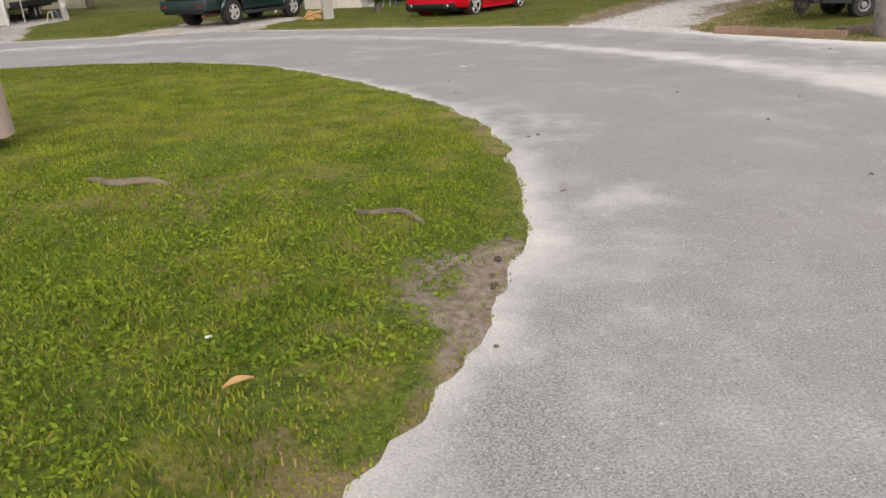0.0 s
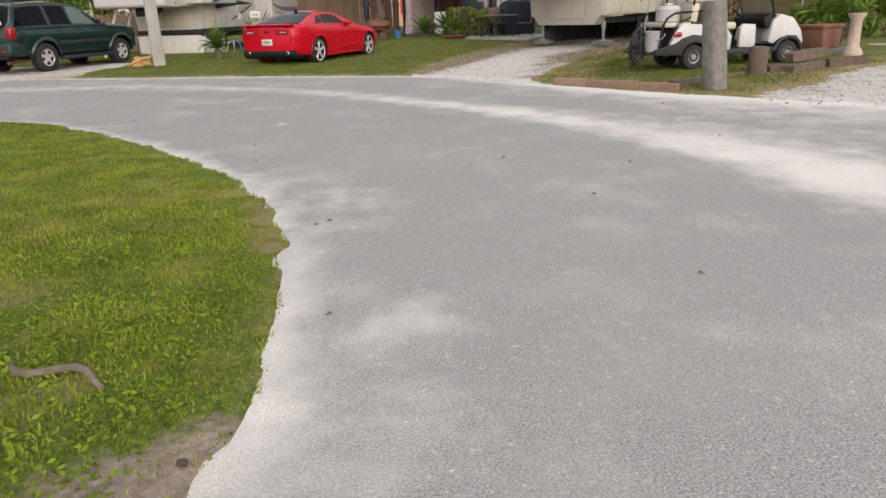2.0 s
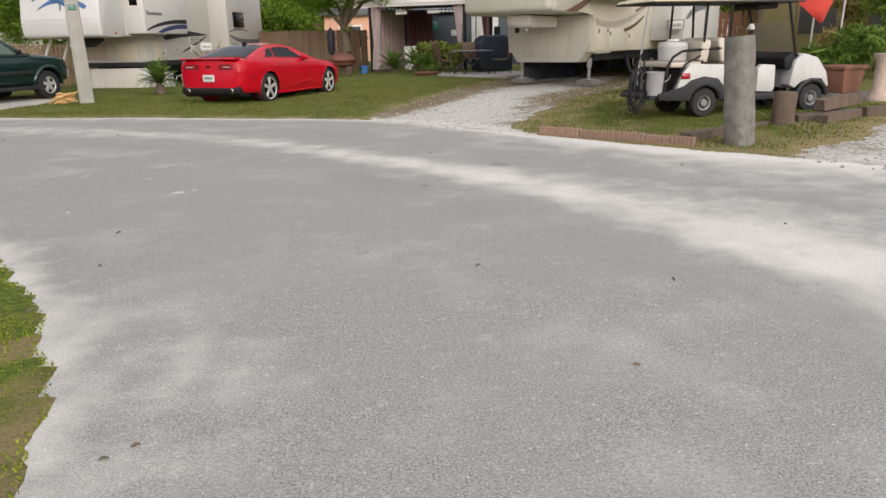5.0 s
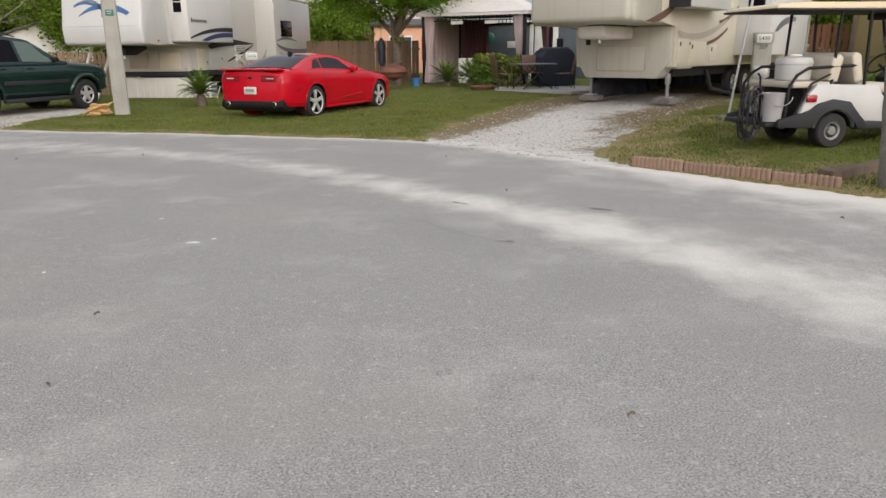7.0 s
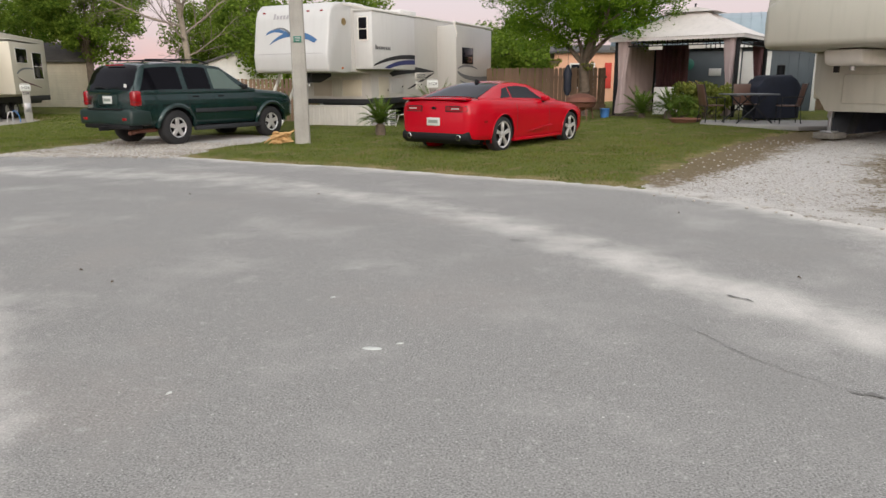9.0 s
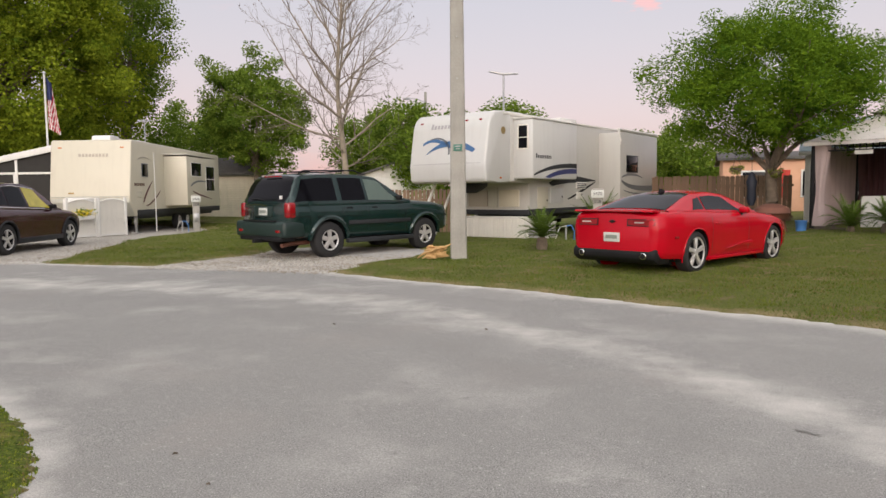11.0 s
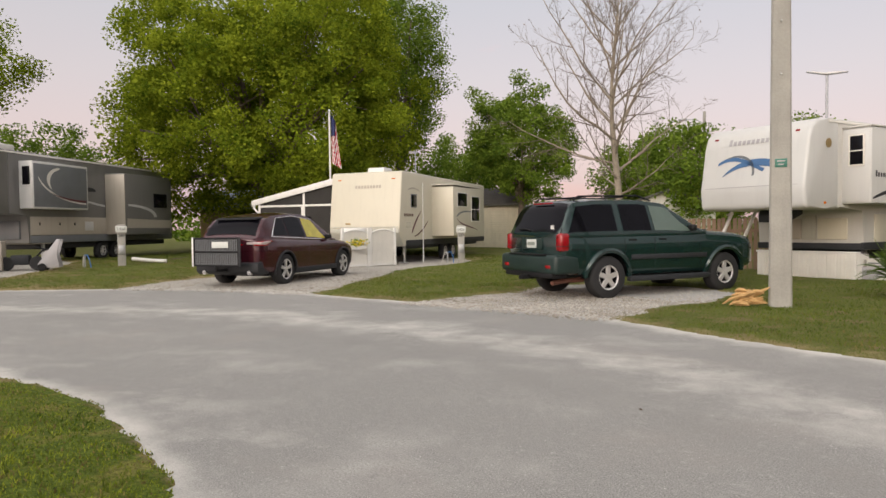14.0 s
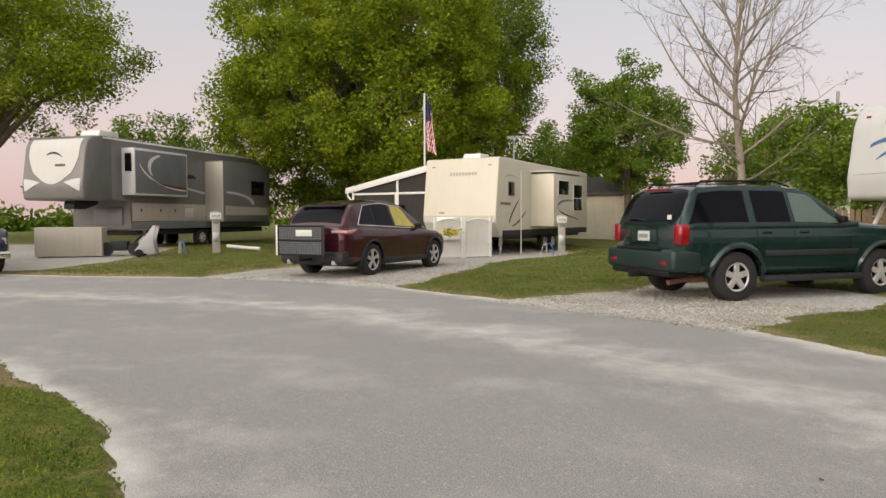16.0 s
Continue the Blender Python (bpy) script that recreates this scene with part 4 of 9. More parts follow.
def rear_lens(root, sh, name, y0, y1, z0, z1, material, x=None, wrap=0.0, depth=0.02, off=0.006):
    """A lamp or panel on the rear end, wrapped round the corner for wrap metres."""
    xr = -sh.s["rear"]
    for sd in (1, -1):
        def g(u, v):
            z = z0 + (z1 - z0) * v
            if u < 0.7 or not wrap:
                t = u / 0.7 if wrap else u
                y = y0 + (y1 - y0) * t
                # the rear end follows the plan's rounding
                xx = xr
                for xq in np.linspace(xr, xr + 0.5, 26):
                    if sh.side_y(xq, z) >= y and lerp(sh.s["top"], xq) >= z - 0.002 and lerp(sh.s["bottom"], xq) <= z + 0.002:
                        xx = xq
                        break
                return Vector((xx - off, sd * y, z))
            t = (u - 0.7) / 0.3
            xx = None
            for xq in np.linspace(xr, xr + 0.6, 31):
                if sh.side_y(xq, z) >= y1:
                    xx = xq
                    break
            xx = (xx if xx is not None else xr + 0.1) + wrap * t
            return Vector((xx - off * (1 - t), sd * (max(sh.side_y(xx, z), y1) + off), z))
        part(name, patch(g, 12, 4, depth * 0.3), material, root)


# dark green estate-bodied off-roader
tb = dict(wheelbase=2.87, rear=1.02, front=0.93, wheel_r=0.388, tyre_w=0.26, rim_r=0.225, spokes=5, spoke_w=0.085, gap=0.10, paint=M["green_paint"], lip=0.05, flare=0.004, lip_mat=M["green_paint"],
          half=[(-1.02, 0.80), (-0.97, 0.87), (-0.85, 0.92), (-0.5, 0.945), (3.3, 0.945), (3.6, 0.90), (3.75, 0.80), (3.80, 0.70)],
          bottom=[(-1.02, 0.50), (-0.9, 0.47), (-0.4, 0.44), (0.5, 0.41), (2.4, 0.41), (3.3, 0.44), (3.8, 0.50)],
          top=[(-1.02, 1.19), (2.0, 1.20), (2.35, 1.215), (3.2, 1.15), (3.6, 1.08), (3.74, 0.99), (3.8, 0.82)], crown=0.04, waist=0.62,
          roof=[(-1.0, 1.19), (-0.95, 1.32), (-0.79, 1.68), (-0.66, 1.78), (-0.2, 1.825), (0.8, 1.83), (1.40, 1.77), (1.98, 1.42), (2.38, 1.19)], roof_z=1.83, roofw=0.755, beltw=0.965,
          side_windows=[((-0.86, 0.22), (-0.62, 0.18), (0.08, 0.92), "glass"), ((0.36, 1.02), (0.32, 0.96), (0.08, 0.92), "glass"), ((1.10, 2.16), (1.04, 1.50), (0.08, 0.92), "glass_green")],
          rear_glass=(-0.985, -0.70), rear_glass_w=(0.85, 0.70), screen=(1.62, 2.28), screen_w=(0.60, 0.74),
          seams=[(0.36, 0.56, 1.17), (1.07, 0.46, 1.17), (2.2, 0.46, 1.16)], handles=[(0.55, 1.06), (1.27, 1.06)], handle_mat=M["black"], mirror=(1.98, 1.22), mirror_mat=M["black"])
green, gsh = car("off_road_car", "dark green off-road estate car parked on the gravel driveway", pose(-7.99, 23.80, 0.02, 0, 0, 67.0), tb)
for sd in (1, -1):
    part("tail_light", box(-1.035, -0.84, min(sd * 0.74, sd * 0.925), max(sd * 0.74, sd * 0.925), 0.88, 1.20, 0.045, seg=3), M["lamp_red"], green)
    part("lens_divider", box(-1.04, -0.83, min(sd * 0.72, sd * 0.93), max(sd * 0.72, sd * 0.93), 0.965, 0.975, 0.003), M["black"], green)
part("rear_bumper", box(-1.16, -0.62, -0.93, 0.93, 0.48, 0.82, 0.07, seg=3), M["green_clad"], green)
part("bumper_step", box(-1.17, -1.0, -0.60, 0.60, 0.80, 0.83, 0.01), M["black"], green)
part("bumper_valance", box(-1.14, -0.80, -0.80, 0.80, 0.40, 0.50, 0.03), M["black"], green)
for sd in (1, -1):
    part("bumper_reflector", box(-1.168, -1.15, min(sd * 0.62, sd * 0.78), max(sd * 0.62, sd * 0.78), 0.58, 0.64, 0.008), M["lamp_red"], green)
part("tailgate_trim", box(-1.04, -1.02, -0.34, 0.34, 0.90, 1.12, 0.02), M["green_clad"], green)
part("tow_bar", box(-1.30, -0.9, -0.05, 0.05, 0.36, 0.45, 0.012), M["black"], green)
part("exhaust", tube([(-0.3, -0.55, 0.34), (-0.75, -0.58, 0.34), (-1.02, -0.62, 0.31)], 0.045), M["rust"], green)
plate = part("number_plate", box(-1.05, -1.036, -0.16, 0.16, 0.93, 1.09, 0.006), M["plate"], green)
part("plate_characters", box(-1.056, -1.05, -0.12, 0.12, 0.98, 1.04), M["plate_ink"], plate)
part("rear_wiper", tube([(-1.01, 0.0, 1.24), (-1.01, 0.25, 1.28), (-1.0, 0.5, 1.27)], 0.012, 6), M["black"], green)
part("sticker", box(-0.985, -0.965, -0.62, -0.54, 1.27, 1.34), M["white"], green)
for sd in (1, -1):
    part("roof_rail", tube([(-0.55, sd * 0.62, 1.79), (-0.45, sd * 0.62, 1.86), (0.9, sd * 0.62, 1.88), (1.25, sd * 0.60, 1.79)], 0.016, 8), M["black"], green)
    part("running_board", box(0.45, 2.42, min(sd * 0.86, sd * 1.0), max(sd * 0.86, sd * 1.0), 0.30, 0.40, 0.03), M["charcoal"], green)
    part("side_moulding", box(0.5, 2.36, min(sd * 0.93, sd * 0.962), max(sd * 0.93, sd * 0.962), 0.70, 0.79, 0.012), M["charcoal"], green)
part("roof_bar", box(-0.30, -0.25, -0.62, 0.62, 1.84, 1.865, 0.008), M["black"], green)
part("roof_bar", box(0.55, 0.60, -0.62, 0.62, 1.845, 1.87, 0.008), M["black"], green)
part("high_brake_light", box(-0.80, -0.76, -0.30, 0.30, 1.73, 1.76, 0.006), M["lamp_red"], green)

# red sports coupe
cm = dict(wheelbase=2.81, rear=1.02, front=0.95, wheel_r=0.345, tyre_w=0.265, rim_r=0.262, spokes=5, spoke_w=0.035, twin=True, gap=0.05, paint=M["red_paint"], lip=0.012,
          half=[(-1.02, 0.70), (-0.98, 0.80), (-0.85, 0.88), (-0.4, 0.945), (0.2, 0.95), (1.4, 0.91), (2.5, 0.94), (3.1, 0.93), (3.5, 0.84), (3.70, 0.66), (3.76, 0.5)],
          bottom=[(-1.02, 0.32), (-0.8, 0.27), (-0.3, 0.24), (0.5, 0.19), (2.4, 0.19), (3.2, 0.20), (3.76, 0.28)],
          top=[(-1.02, 0.97), (-0.85, 1.02), (-0.4, 1.04), (0.4, 1.025), (1.5, 0.985), (2.2, 0.97), (2.9, 0.89), (3.4, 0.79), (3.76, 0.60)], crown=0.035, waist=0.66,
          roof=[(-0.66, 1.03), (-0.3, 1.14), (0.15, 1.28), (0.5, 1.345), (0.95, 1.37), (1.4, 1.33), (1.85, 1.17), (2.25, 0.97)], roof_z=1.37, roofw=0.57, beltw=0.89,
          side_windows=[((0.02, 0.42), (0.30, 0.52), (0.16, 0.88), "glass"), ((0.46, 1.72), (0.58, 1.30), (0.12, 0.90), "glass")],
          rear_glass=(-0.52, 0.42), rear_glass_w=(0.66, 0.52), screen=(1.42, 2.18), screen_w=(0.50, 0.66),
          seams=[(0.50, 0.34, 0.93), (1.82, 0.30, 0.93)], handles=[(0.68, 0.80)], mirror=(1.62, 0.96))
red, rsh = car("sports_coupe", "shiny red sports coupe parked on the lawn", pose(-0.60, 22.95, 0.02, 0, 0, 61.1), cm)
rear_lens(red, rsh, "tail_light_housing", 0.28, 0.80, 0.80, 0.915, M["black"], off=0.004)
rear_lens(red, rsh, "tail_light", 0.30, 0.78, 0.815, 0.90, M["lamp_red"], off=0.010)
rear_lens(red, rsh, "reversing_light", 0.42, 0.60, 0.85, 0.872, M["lamp_clear"], off=0.016)
part("rear_diffuser", prism([(-1.035, 0.27), (-1.04, 0.38), (-0.98, 0.45), (-0.6, 0.42), (-0.6, 0.20), (-0.9, 0.19)], -0.80, 0.80, 0.03), M["black"], red)
part("spoiler", prism([(-1.06, 1.025), (-1.04, 1.06), (-0.84, 1.055), (-0.82, 1.01)], -0.76, 0.76, 0.012), M["red_paint"], red)
part("spoiler_gloss_strip", box(-1.068, -1.04, -0.56, 0.56, 1.028, 1.046, 0.004), M["lamp_red"], red)
plate = part("number_plate", box(-1.05, -1.03, -0.155, 0.155, 0.54, 0.69, 0.006), M["plate"], red)
part("plate_characters", box(-1.056, -1.05, -0.11, 0.11, 0.59, 0.65), M["plate_ink"], plate)
part("badge", prism([(-0.075, 0.87), (0.0, 0.90), (0.075, 0.87), (0.0, 0.845)], -1.04, -1.02, 0.004, plane="yz"), M["black"], red)
for sd in (1, -1):
    tail = lathe([(0.045, 0), (0.055, 0.005), (0.055, 0.12), (0.042, 0.12), (0.040, 0.01)], 20, axis="y", cap=False, m=Matrix.Translation((-1.06, sd * 0.60, 0.33)) @ Matrix.Rotation(radians(-90), 4, "Z"))
    part("exhaust_tip", tail, M["chrome"], red)
    part("side_scoop", prism([(0.95, 0.36), (1.95, 0.40), (1.85, 0.47), (1.45, 0.43)], sd * 0.90, sd * 0.955, 0.006), M["red_paint"], red)
    part("sill", box(0.42, 2.40, min(sd * 0.80, sd * 0.93), max(sd * 0.80, sd * 0.93), 0.19, 0.25, 0.02), M["red_paint"], red)
    part("side_marker", box(-0.66, -0.56, sd * 0.93 - 0.008, sd * 0.93 + 0.008, 0.60, 0.64, 0.004), M["lamp_red"], red)
fin = prism([(0.34, 1.30), (0.52, 1.34), (0.44, 1.39), (0.36, 1.40)], -0.02, 0.02, 0.006)
part("roof_aerial", fin, M["black"], red)

# plum crossover
ed = dict(wheelbase=2.85, rear=1.0, front=0.93, wheel_r=0.37, tyre_w=0.245, rim_r=0.245, spokes=5, spoke_w=0.04, twin=True, gap=0.06, paint=M["plum_paint"], lip=0.028, lip_mat=M["charcoal"],
          half=[(-1.0, 0.72), (-0.95, 0.82), (-0.8, 0.90), (-0.4, 0.955), (3.0, 0.955), (3.45, 0.90), (3.7, 0.74), (3.78, 0.58)],
          bottom=[(-1.0, 0.40), (-0.8, 0.34), (-0.3, 0.30), (0.5, 0.26), (2.5, 0.26), (3.3, 0.28), (3.78, 0.36)],
          top=[(-1.0, 1.10), (-0.8, 1.14), (0.5, 1.10), (2.0, 1.06), (2.5, 1.05), (3.1, 0.98), (3.55, 0.86), (3.78, 0.68)], crown=0.035, waist=0.62,
          roof=[(-0.96, 1.12), (-0.80, 1.38), (-0.56, 1.60), (-0.25, 1.69), (0.5, 1.745), (1.1, 1.735), (1.5, 1.65), (2.1, 1.30), (2.5, 1.05)], roof_z=1.745, roofw=0.68, beltw=0.93,
          side_windows=[((-0.45, 0.20), (-0.10, 0.16), (0.14, 0.90), "glass"), ((0.24, 0.98), (0.20, 0.90), (0.10, 0.92), "glass"), ((1.06, 2.05), (0.98, 1.46), (0.10, 0.92), "glass_yellow")],
          rear_glass=(-0.90, -0.46), rear_glass_w=(0.70, 0.60), screen=(1.58, 2.40), screen_w=(0.58, 0.74),
          seams=[(0.22, 0.46, 1.06), (1.02, 0.36, 1.05), (2.12, 0.36, 1.03)], handles=[(0.42, 0.93), (1.20, 0.91)], mirror=(1.98, 1.07), mirror_mat=M["black"])
plum, psh = car("crossover_car", "dark plum crossover car with a rear cargo rack on gravel", pose(-15.88, 21.80, 0.02, 0, 0, 111.4), ed)
for sd in (1, -1):
    part("tail_light", prism([(-1.0, 0.95), (-1.0, 1.05), (-0.62, 1.08), (-0.50, 1.06), (-0.80, 0.94)], min(sd * 0.50, sd * 0.935), max(sd * 0.50, sd * 0.935), 0.03), M["lamp_red"], plum)
    part("tail_light_lens", prism([(-1.012, 0.98), (-1.012, 1.04), (-0.66, 1.07), (-0.60, 1.05), (-0.82, 0.97)], min(sd * 0.52, sd * 0.945), max(sd * 0.52, sd * 0.945), 0.02), M["lamp_clear"], plum)
rear_lens(plum, psh, "tail_light_strip", 0.02, 0.42, 0.97, 1.0, M["lamp_red"])
part("rear_bumper", prism([(-1.06, 0.36), (-1.07, 0.56), (-0.9, 0.60), (-0.6, 0.50), (-0.6, 0.30), (-0.95, 0.28)], -0.86, 0.86, 0.03), M["charcoal"], plum)
part("roof_spoiler", prism([(-0.68, 1.56), (-0.62, 1.60), (-0.35, 1.63), (-0.35, 1.60)], -0.58, 0.58, 0.01), M["black"], plum)
for sd in (1, -1):
    part("sill_cladding", box(0.42, 2.43, min(sd * 0.86, sd * 0.965), max(sd * 0.86, sd * 0.965), 0.26, 0.38, 0.02), M["charcoal"], plum)
    part("window_trim", tube([Vector((p.x, sd * (p.y + 0.008), p.z)) for p in [psh.glass_side(x, f) for x, f in ((-0.5, 0.10), (0.8, 0.04), (2.1, 0.04))]], 0.010, 6), M["chrome"], plum)
    part("window_trim", tube([Vector((p.x, sd * (p.y + 0.010), p.z)) for p in [psh.glass_side(x, f) for x, f in ((-0.5, 0.10), (-0.35, 0.5), (-0.12, 0.93), (0.6, 0.97), (1.46, 0.96))]], 0.010, 6), M["chrome"], plum)
    tip = lathe([(0.05, 0), (0.055, 0.01), (0.055, 0.10), (0.04, 0.10)], 16, axis="y", m=Matrix.Translation((-1.08, sd * 0.62, 0.34)) @ Matrix.Rotation(radians(-90), 4, "Z"))
    part("exhaust_tip", tip, M["chrome"], plum)

# folded mesh cargo rack on the crossover's hitch
rack = thing("cargo_rack", "folded black mesh cargo rack with white edge strips", "cargo rack", plum.matrix_world @ Matrix.Translation((-1.42, 0.0, 0.0)))
fr = bmesh.new()
for y in (-0.60, 0.60):
    tube([(0, y, 0.52), (0, y, 1.14)], 0.022, 6, fr)
for z in (0.52, 0.83, 1.14):
    tube([(0, -0.60, z), (0, 0.60, z)], 0.022, 6, fr)
part("rack_frame", fr, M["black"], rack)
net = bmesh.new()
for i in range(25):
    y = -0.58 + i * 1.16 / 24
    box(-0.004, 0.004, y - 0.004, y + 0.004, 0.53, 1.13, bm=net)
for i in range(14):
    z = 0.54 + i * 0.58 / 13
    box(-0.005, 0.005, -0.59, 0.59, z - 0.004, z + 0.004, bm=net)
part("rack_mesh", net, M["charcoal"], rack)
part("rack_backing", box(0.006, 0.012, -0.58, 0.58, 0.54, 1.12), M["grey_vinyl"], rack)
part("edge_strip", box(-0.02, 0.02, 0.615, 0.66, 0.50, 1.16, 0.006), M["white"], rack)
part("edge_strip", box(-0.02, 0.02, -0.66, -0.615, 0.50, 1.16, 0.006), M["charcoal"], rack)
part("plate", box(-0.02, -0.01, -0.34, 0.10, 0.92, 1.06, 0.004), M["plate"], rack)
part("hitch_bar", tube([(0.5, 0, 0.40), (0, 0, 0.40), (0, 0, 0.52)], 0.035, 8), M["black"], rack)


# ---- trailers ----


def bez(p, t):
    a = [np.array(q, float) for q in p]
    return (1 - t) ** 3 * a[0] + 3 * (1 - t) ** 2 * t * a[1] + 3 * (1 - t) * t * t * a[2] + t**3 * a[3]


def swoosh(name, root, upper, lower, put, material, label=""):
    """A curved stripe between two bent lines, laid on a surface by put(a, b, lift)."""
    def g(u, v):
        p = bez(upper, u) * (1 - v) + bez(lower, u) * v
        return put(p[0], p[1], 0.006)
    return part(name, patch(g, 18, 2, 0.003), material, root, label)


def rv_window(root, x0, x1, z0, z1, y, out, name="window", frame=None, bar=True, r=0.02, along="x"):
    """A framed, dark-tinted window on a wall y = const that looks along out (+1 or -1)."""
    mk = (lambda a0, a1, d0, d1, c0, c1, b: box(a0, a1, min(d0, d1), max(d0, d1), c0, c1, b)) if along == "x" else (lambda a0, a1, d0, d1, c0, c1, b: box(min(d0, d1), max(d0, d1), a0, a1, c0, c1, b))
    w = part(name, mk(x0, x1, y, y + out * 0.018, z0, z1, r), frame or M["white_vinyl"], root)
    part("pane", mk(x0 + 0.035, x1 - 0.035, y + out * 0.012, y + out * 0.022, z0 + 0.035, z1 - 0.035, 0.008), M["glass"], w)
    if bar:
        zm = z0 + (z1 - z0) * 0.48
        part("glazing_bar", mk(x0 + 0.02, x1 - 0.02, y + out * 0.012, y + out * 0.028, zm - 0.012, zm + 0.012, 0.003), frame or M["white_vinyl"], w)
    return w


def trailer_wheels(root, xs, y, out, r=0.36):
    for x in xs:
        wheel(root, x, y, r, 0.21, out, r * 0.56, 6, 0.05)


def roof_unit(root, x, y, z, lx=0.9, ly=0.7, h=0.28, material=None, name="air_conditioner"):
    b = prism([(x - lx / 2, z), (x - lx / 2 + 0.10, z + h), (x + lx / 2 - 0.04, z + h), (x + lx / 2, z)], y - ly / 2, y + ly / 2, 0.05)
    part(name, b, material or M["white"], root)


def shell(root, outline, w, material, bevel=0.07, name="body", label=""):
    return part(name, prism(outline, -w / 2, w / 2, bevel, seg=3), material, root, label, angle=35)


def jack(root, x, y, top, foot=0.0):
    part("landing_leg", box(x - 0.05, x + 0.05, y - 0.05, y + 0.05, foot + 0.3, top, 0.008), M["steel"], root)
    part("jack_foot", box(x - 0.03, x + 0.03, y - 0.03, y + 0.03, foot + 0.03, foot + 0.32, 0.004), M["steel"], root)
    part("jack_pad", box(x - 0.13, x + 0.13, y - 0.13, y + 0.13, foot, foot + 0.03, 0.006), M["steel"], root)


def fifth_wheel(name, label, centre, axis_dir, z, w, H, zn, L, zb, mat_side, mat_cap, kneel=2.1, nose_top=0.5, belly=None):
    a = Vector(axis_dir).normalized()
    root = thing(name, label, "trailer", Matrix.Translation((*centre, z)) @ Matrix.Rotation(math.atan2(a.y, a.x), 4, "Z"))
    cap = [(0.75, zn), (0.14, zn), (0.06, zn + 0.06), (0.02, zn + 0.45), (0.20, H - 0.45), (0.30, H - 0.20), (nose_top, H - 0.04), (nose_top + 0.5, H), (1.30, H), (1.30, zn)]
    shell(root, cap, w, mat_cap, 0.07, "front_cap")
    side = [(1.28, zn), (1.28, H), (L, H - 0.06), (L, zb), (kneel, zb), (kneel, zn)]
    shell(root, side, w - 0.02, mat_side, 0.04)
    part("gooseneck_box", prism([(kneel - 0.0, zn + 0.02), (kneel + 0.02, zb + 0.12), (kneel + 0.25, zb - 0.04), (kneel + 1.1, zb - 0.04), (kneel + 1.1, zn + 0.02)], -w / 2 + 0.02, w / 2 - 0.02, 0.03), belly or mat_cap, root)
    part("roof_edge", box(0.9, L, -w / 2 - 0.012, -w / 2 + 0.03, H - 0.10, H - 0.04, 0.01), M["white_vinyl"], root)
    part("chassis_rail", box(kneel + 0.6, L - 0.3, -w / 2 + 0.25, w / 2 - 0.25, zb - 0.22, zb - 0.02, 0.02), M["charcoal"], root)
    part("pin_box", prism([(0.75, zn), (1.75, zn), (1.75, zn - 0.10), (1.2, zn - 0.28), (0.7, zn - 0.28), (0.7, zn - 0.12)], -0.22, 0.22, 0.02), M["charcoal"], root)
    part("king_pin", lathe([(0.05, zn - 0.38), (0.05, zn - 0.26)], 12, m=Matrix.Translation((0.9, 0, 0))), M["steel"], root)
    return root


# --- white fifth-wheel beside the concrete drive ---
w1, H1, n1, L1 = 2.6, 3.56, 1.62, 11.4
rv1 = fifth_wheel("fifth_wheel_trailer", "white and silver fifth-wheel trailer with blue swooshes", (-6.29, 28.26), (0.296, 0.955), 0.03, w1, H1, n1, L1, 0.72, M["silver_shell"], M["white_shell"], 2.3, belly=M["ivory_shell"])
s1 = lambda a, b, lift: Vector((a, -w1 / 2 - lift, b))
nose_x = [(n1, 0.14), (n1 + 0.06, 0.06), (n1 + 0.45, 0.02), (H1 - 0.45, 0.20), (H1 - 0.20, 0.30), (H1 - 0.04, 0.50)]
f1 = lambda a, b, lift: Vector((lerp(nose_x, b) - lift - 0.004, a, b))
# the front: y runs to the trailer's far side
swoosh("blue_swoosh", rv1, [(0.85, 2.72), (0.45, 2.98), (0.05, 2.72), (-0.35, 2.52)], [(0.85, 2.66), (0.45, 2.88), (0.05, 2.62), (-0.30, 2.46)], f1, M["blue"])
swoosh("blue_swoosh", rv1, [(0.70, 2.42), (0.30, 2.80), (-0.35, 2.90), (-0.95, 2.50)], [(0.70, 2.40), (0.30, 2.66), (-0.30, 2.68), (-0.85, 2.42)], f1, M["blue"])
swoosh("grey_swoosh", rv1, [(0.62, 2.82), (0.2, 2.98), (-0.15, 2.72), (-0.10, 2.40)], [(0.62, 2.79), (0.2, 2.92), (-0.10, 2.66), (-0.04, 2.38)], f1, M["grey_vinyl"])
for k in range(9):
    part("lettering", patch(lambda u, v, k=k: f1(0.62 - k * 0.115 - u * 0.075, 3.10 + v * (0.10 if k else 0.15) - 0.0, 0.008), 1, 2, 0.003), M["faded_ink"], rv1)
swoosh("cap_crease", rv1, [(1.15, 2.14), (0.5, 2.15), (-0.5, 2.15), (-1.15, 2.14)], [(1.15, 2.13), (0.5, 2.135), (-0.5, 2.135), (-1.15, 2.13)], f1, M["faded_ink"])
for y in (1.0, -1.0, -0.55):
    part("marker_light", box(0.16 + 0.10, 0.34, y - 0.05, y + 0.05, H1 - 0.30, H1 - 0.25, 0.01), M["lamp_red"], rv1)
part("round_emblem", lathe([(0.10, 0), (0.10, 0.012), (0.08, 0.02)], 24, axis="y", m=Matrix.Translation((0.88, -w1 / 2 - 0.02, 3.02))), M["brass"], rv1)
part("amber_light", box(0.72, 0.80, -w1 / 2 - 0.02, -w1 / 2 + 0.02, 1.72, 1.77, 0.01), M["amber"], rv1)
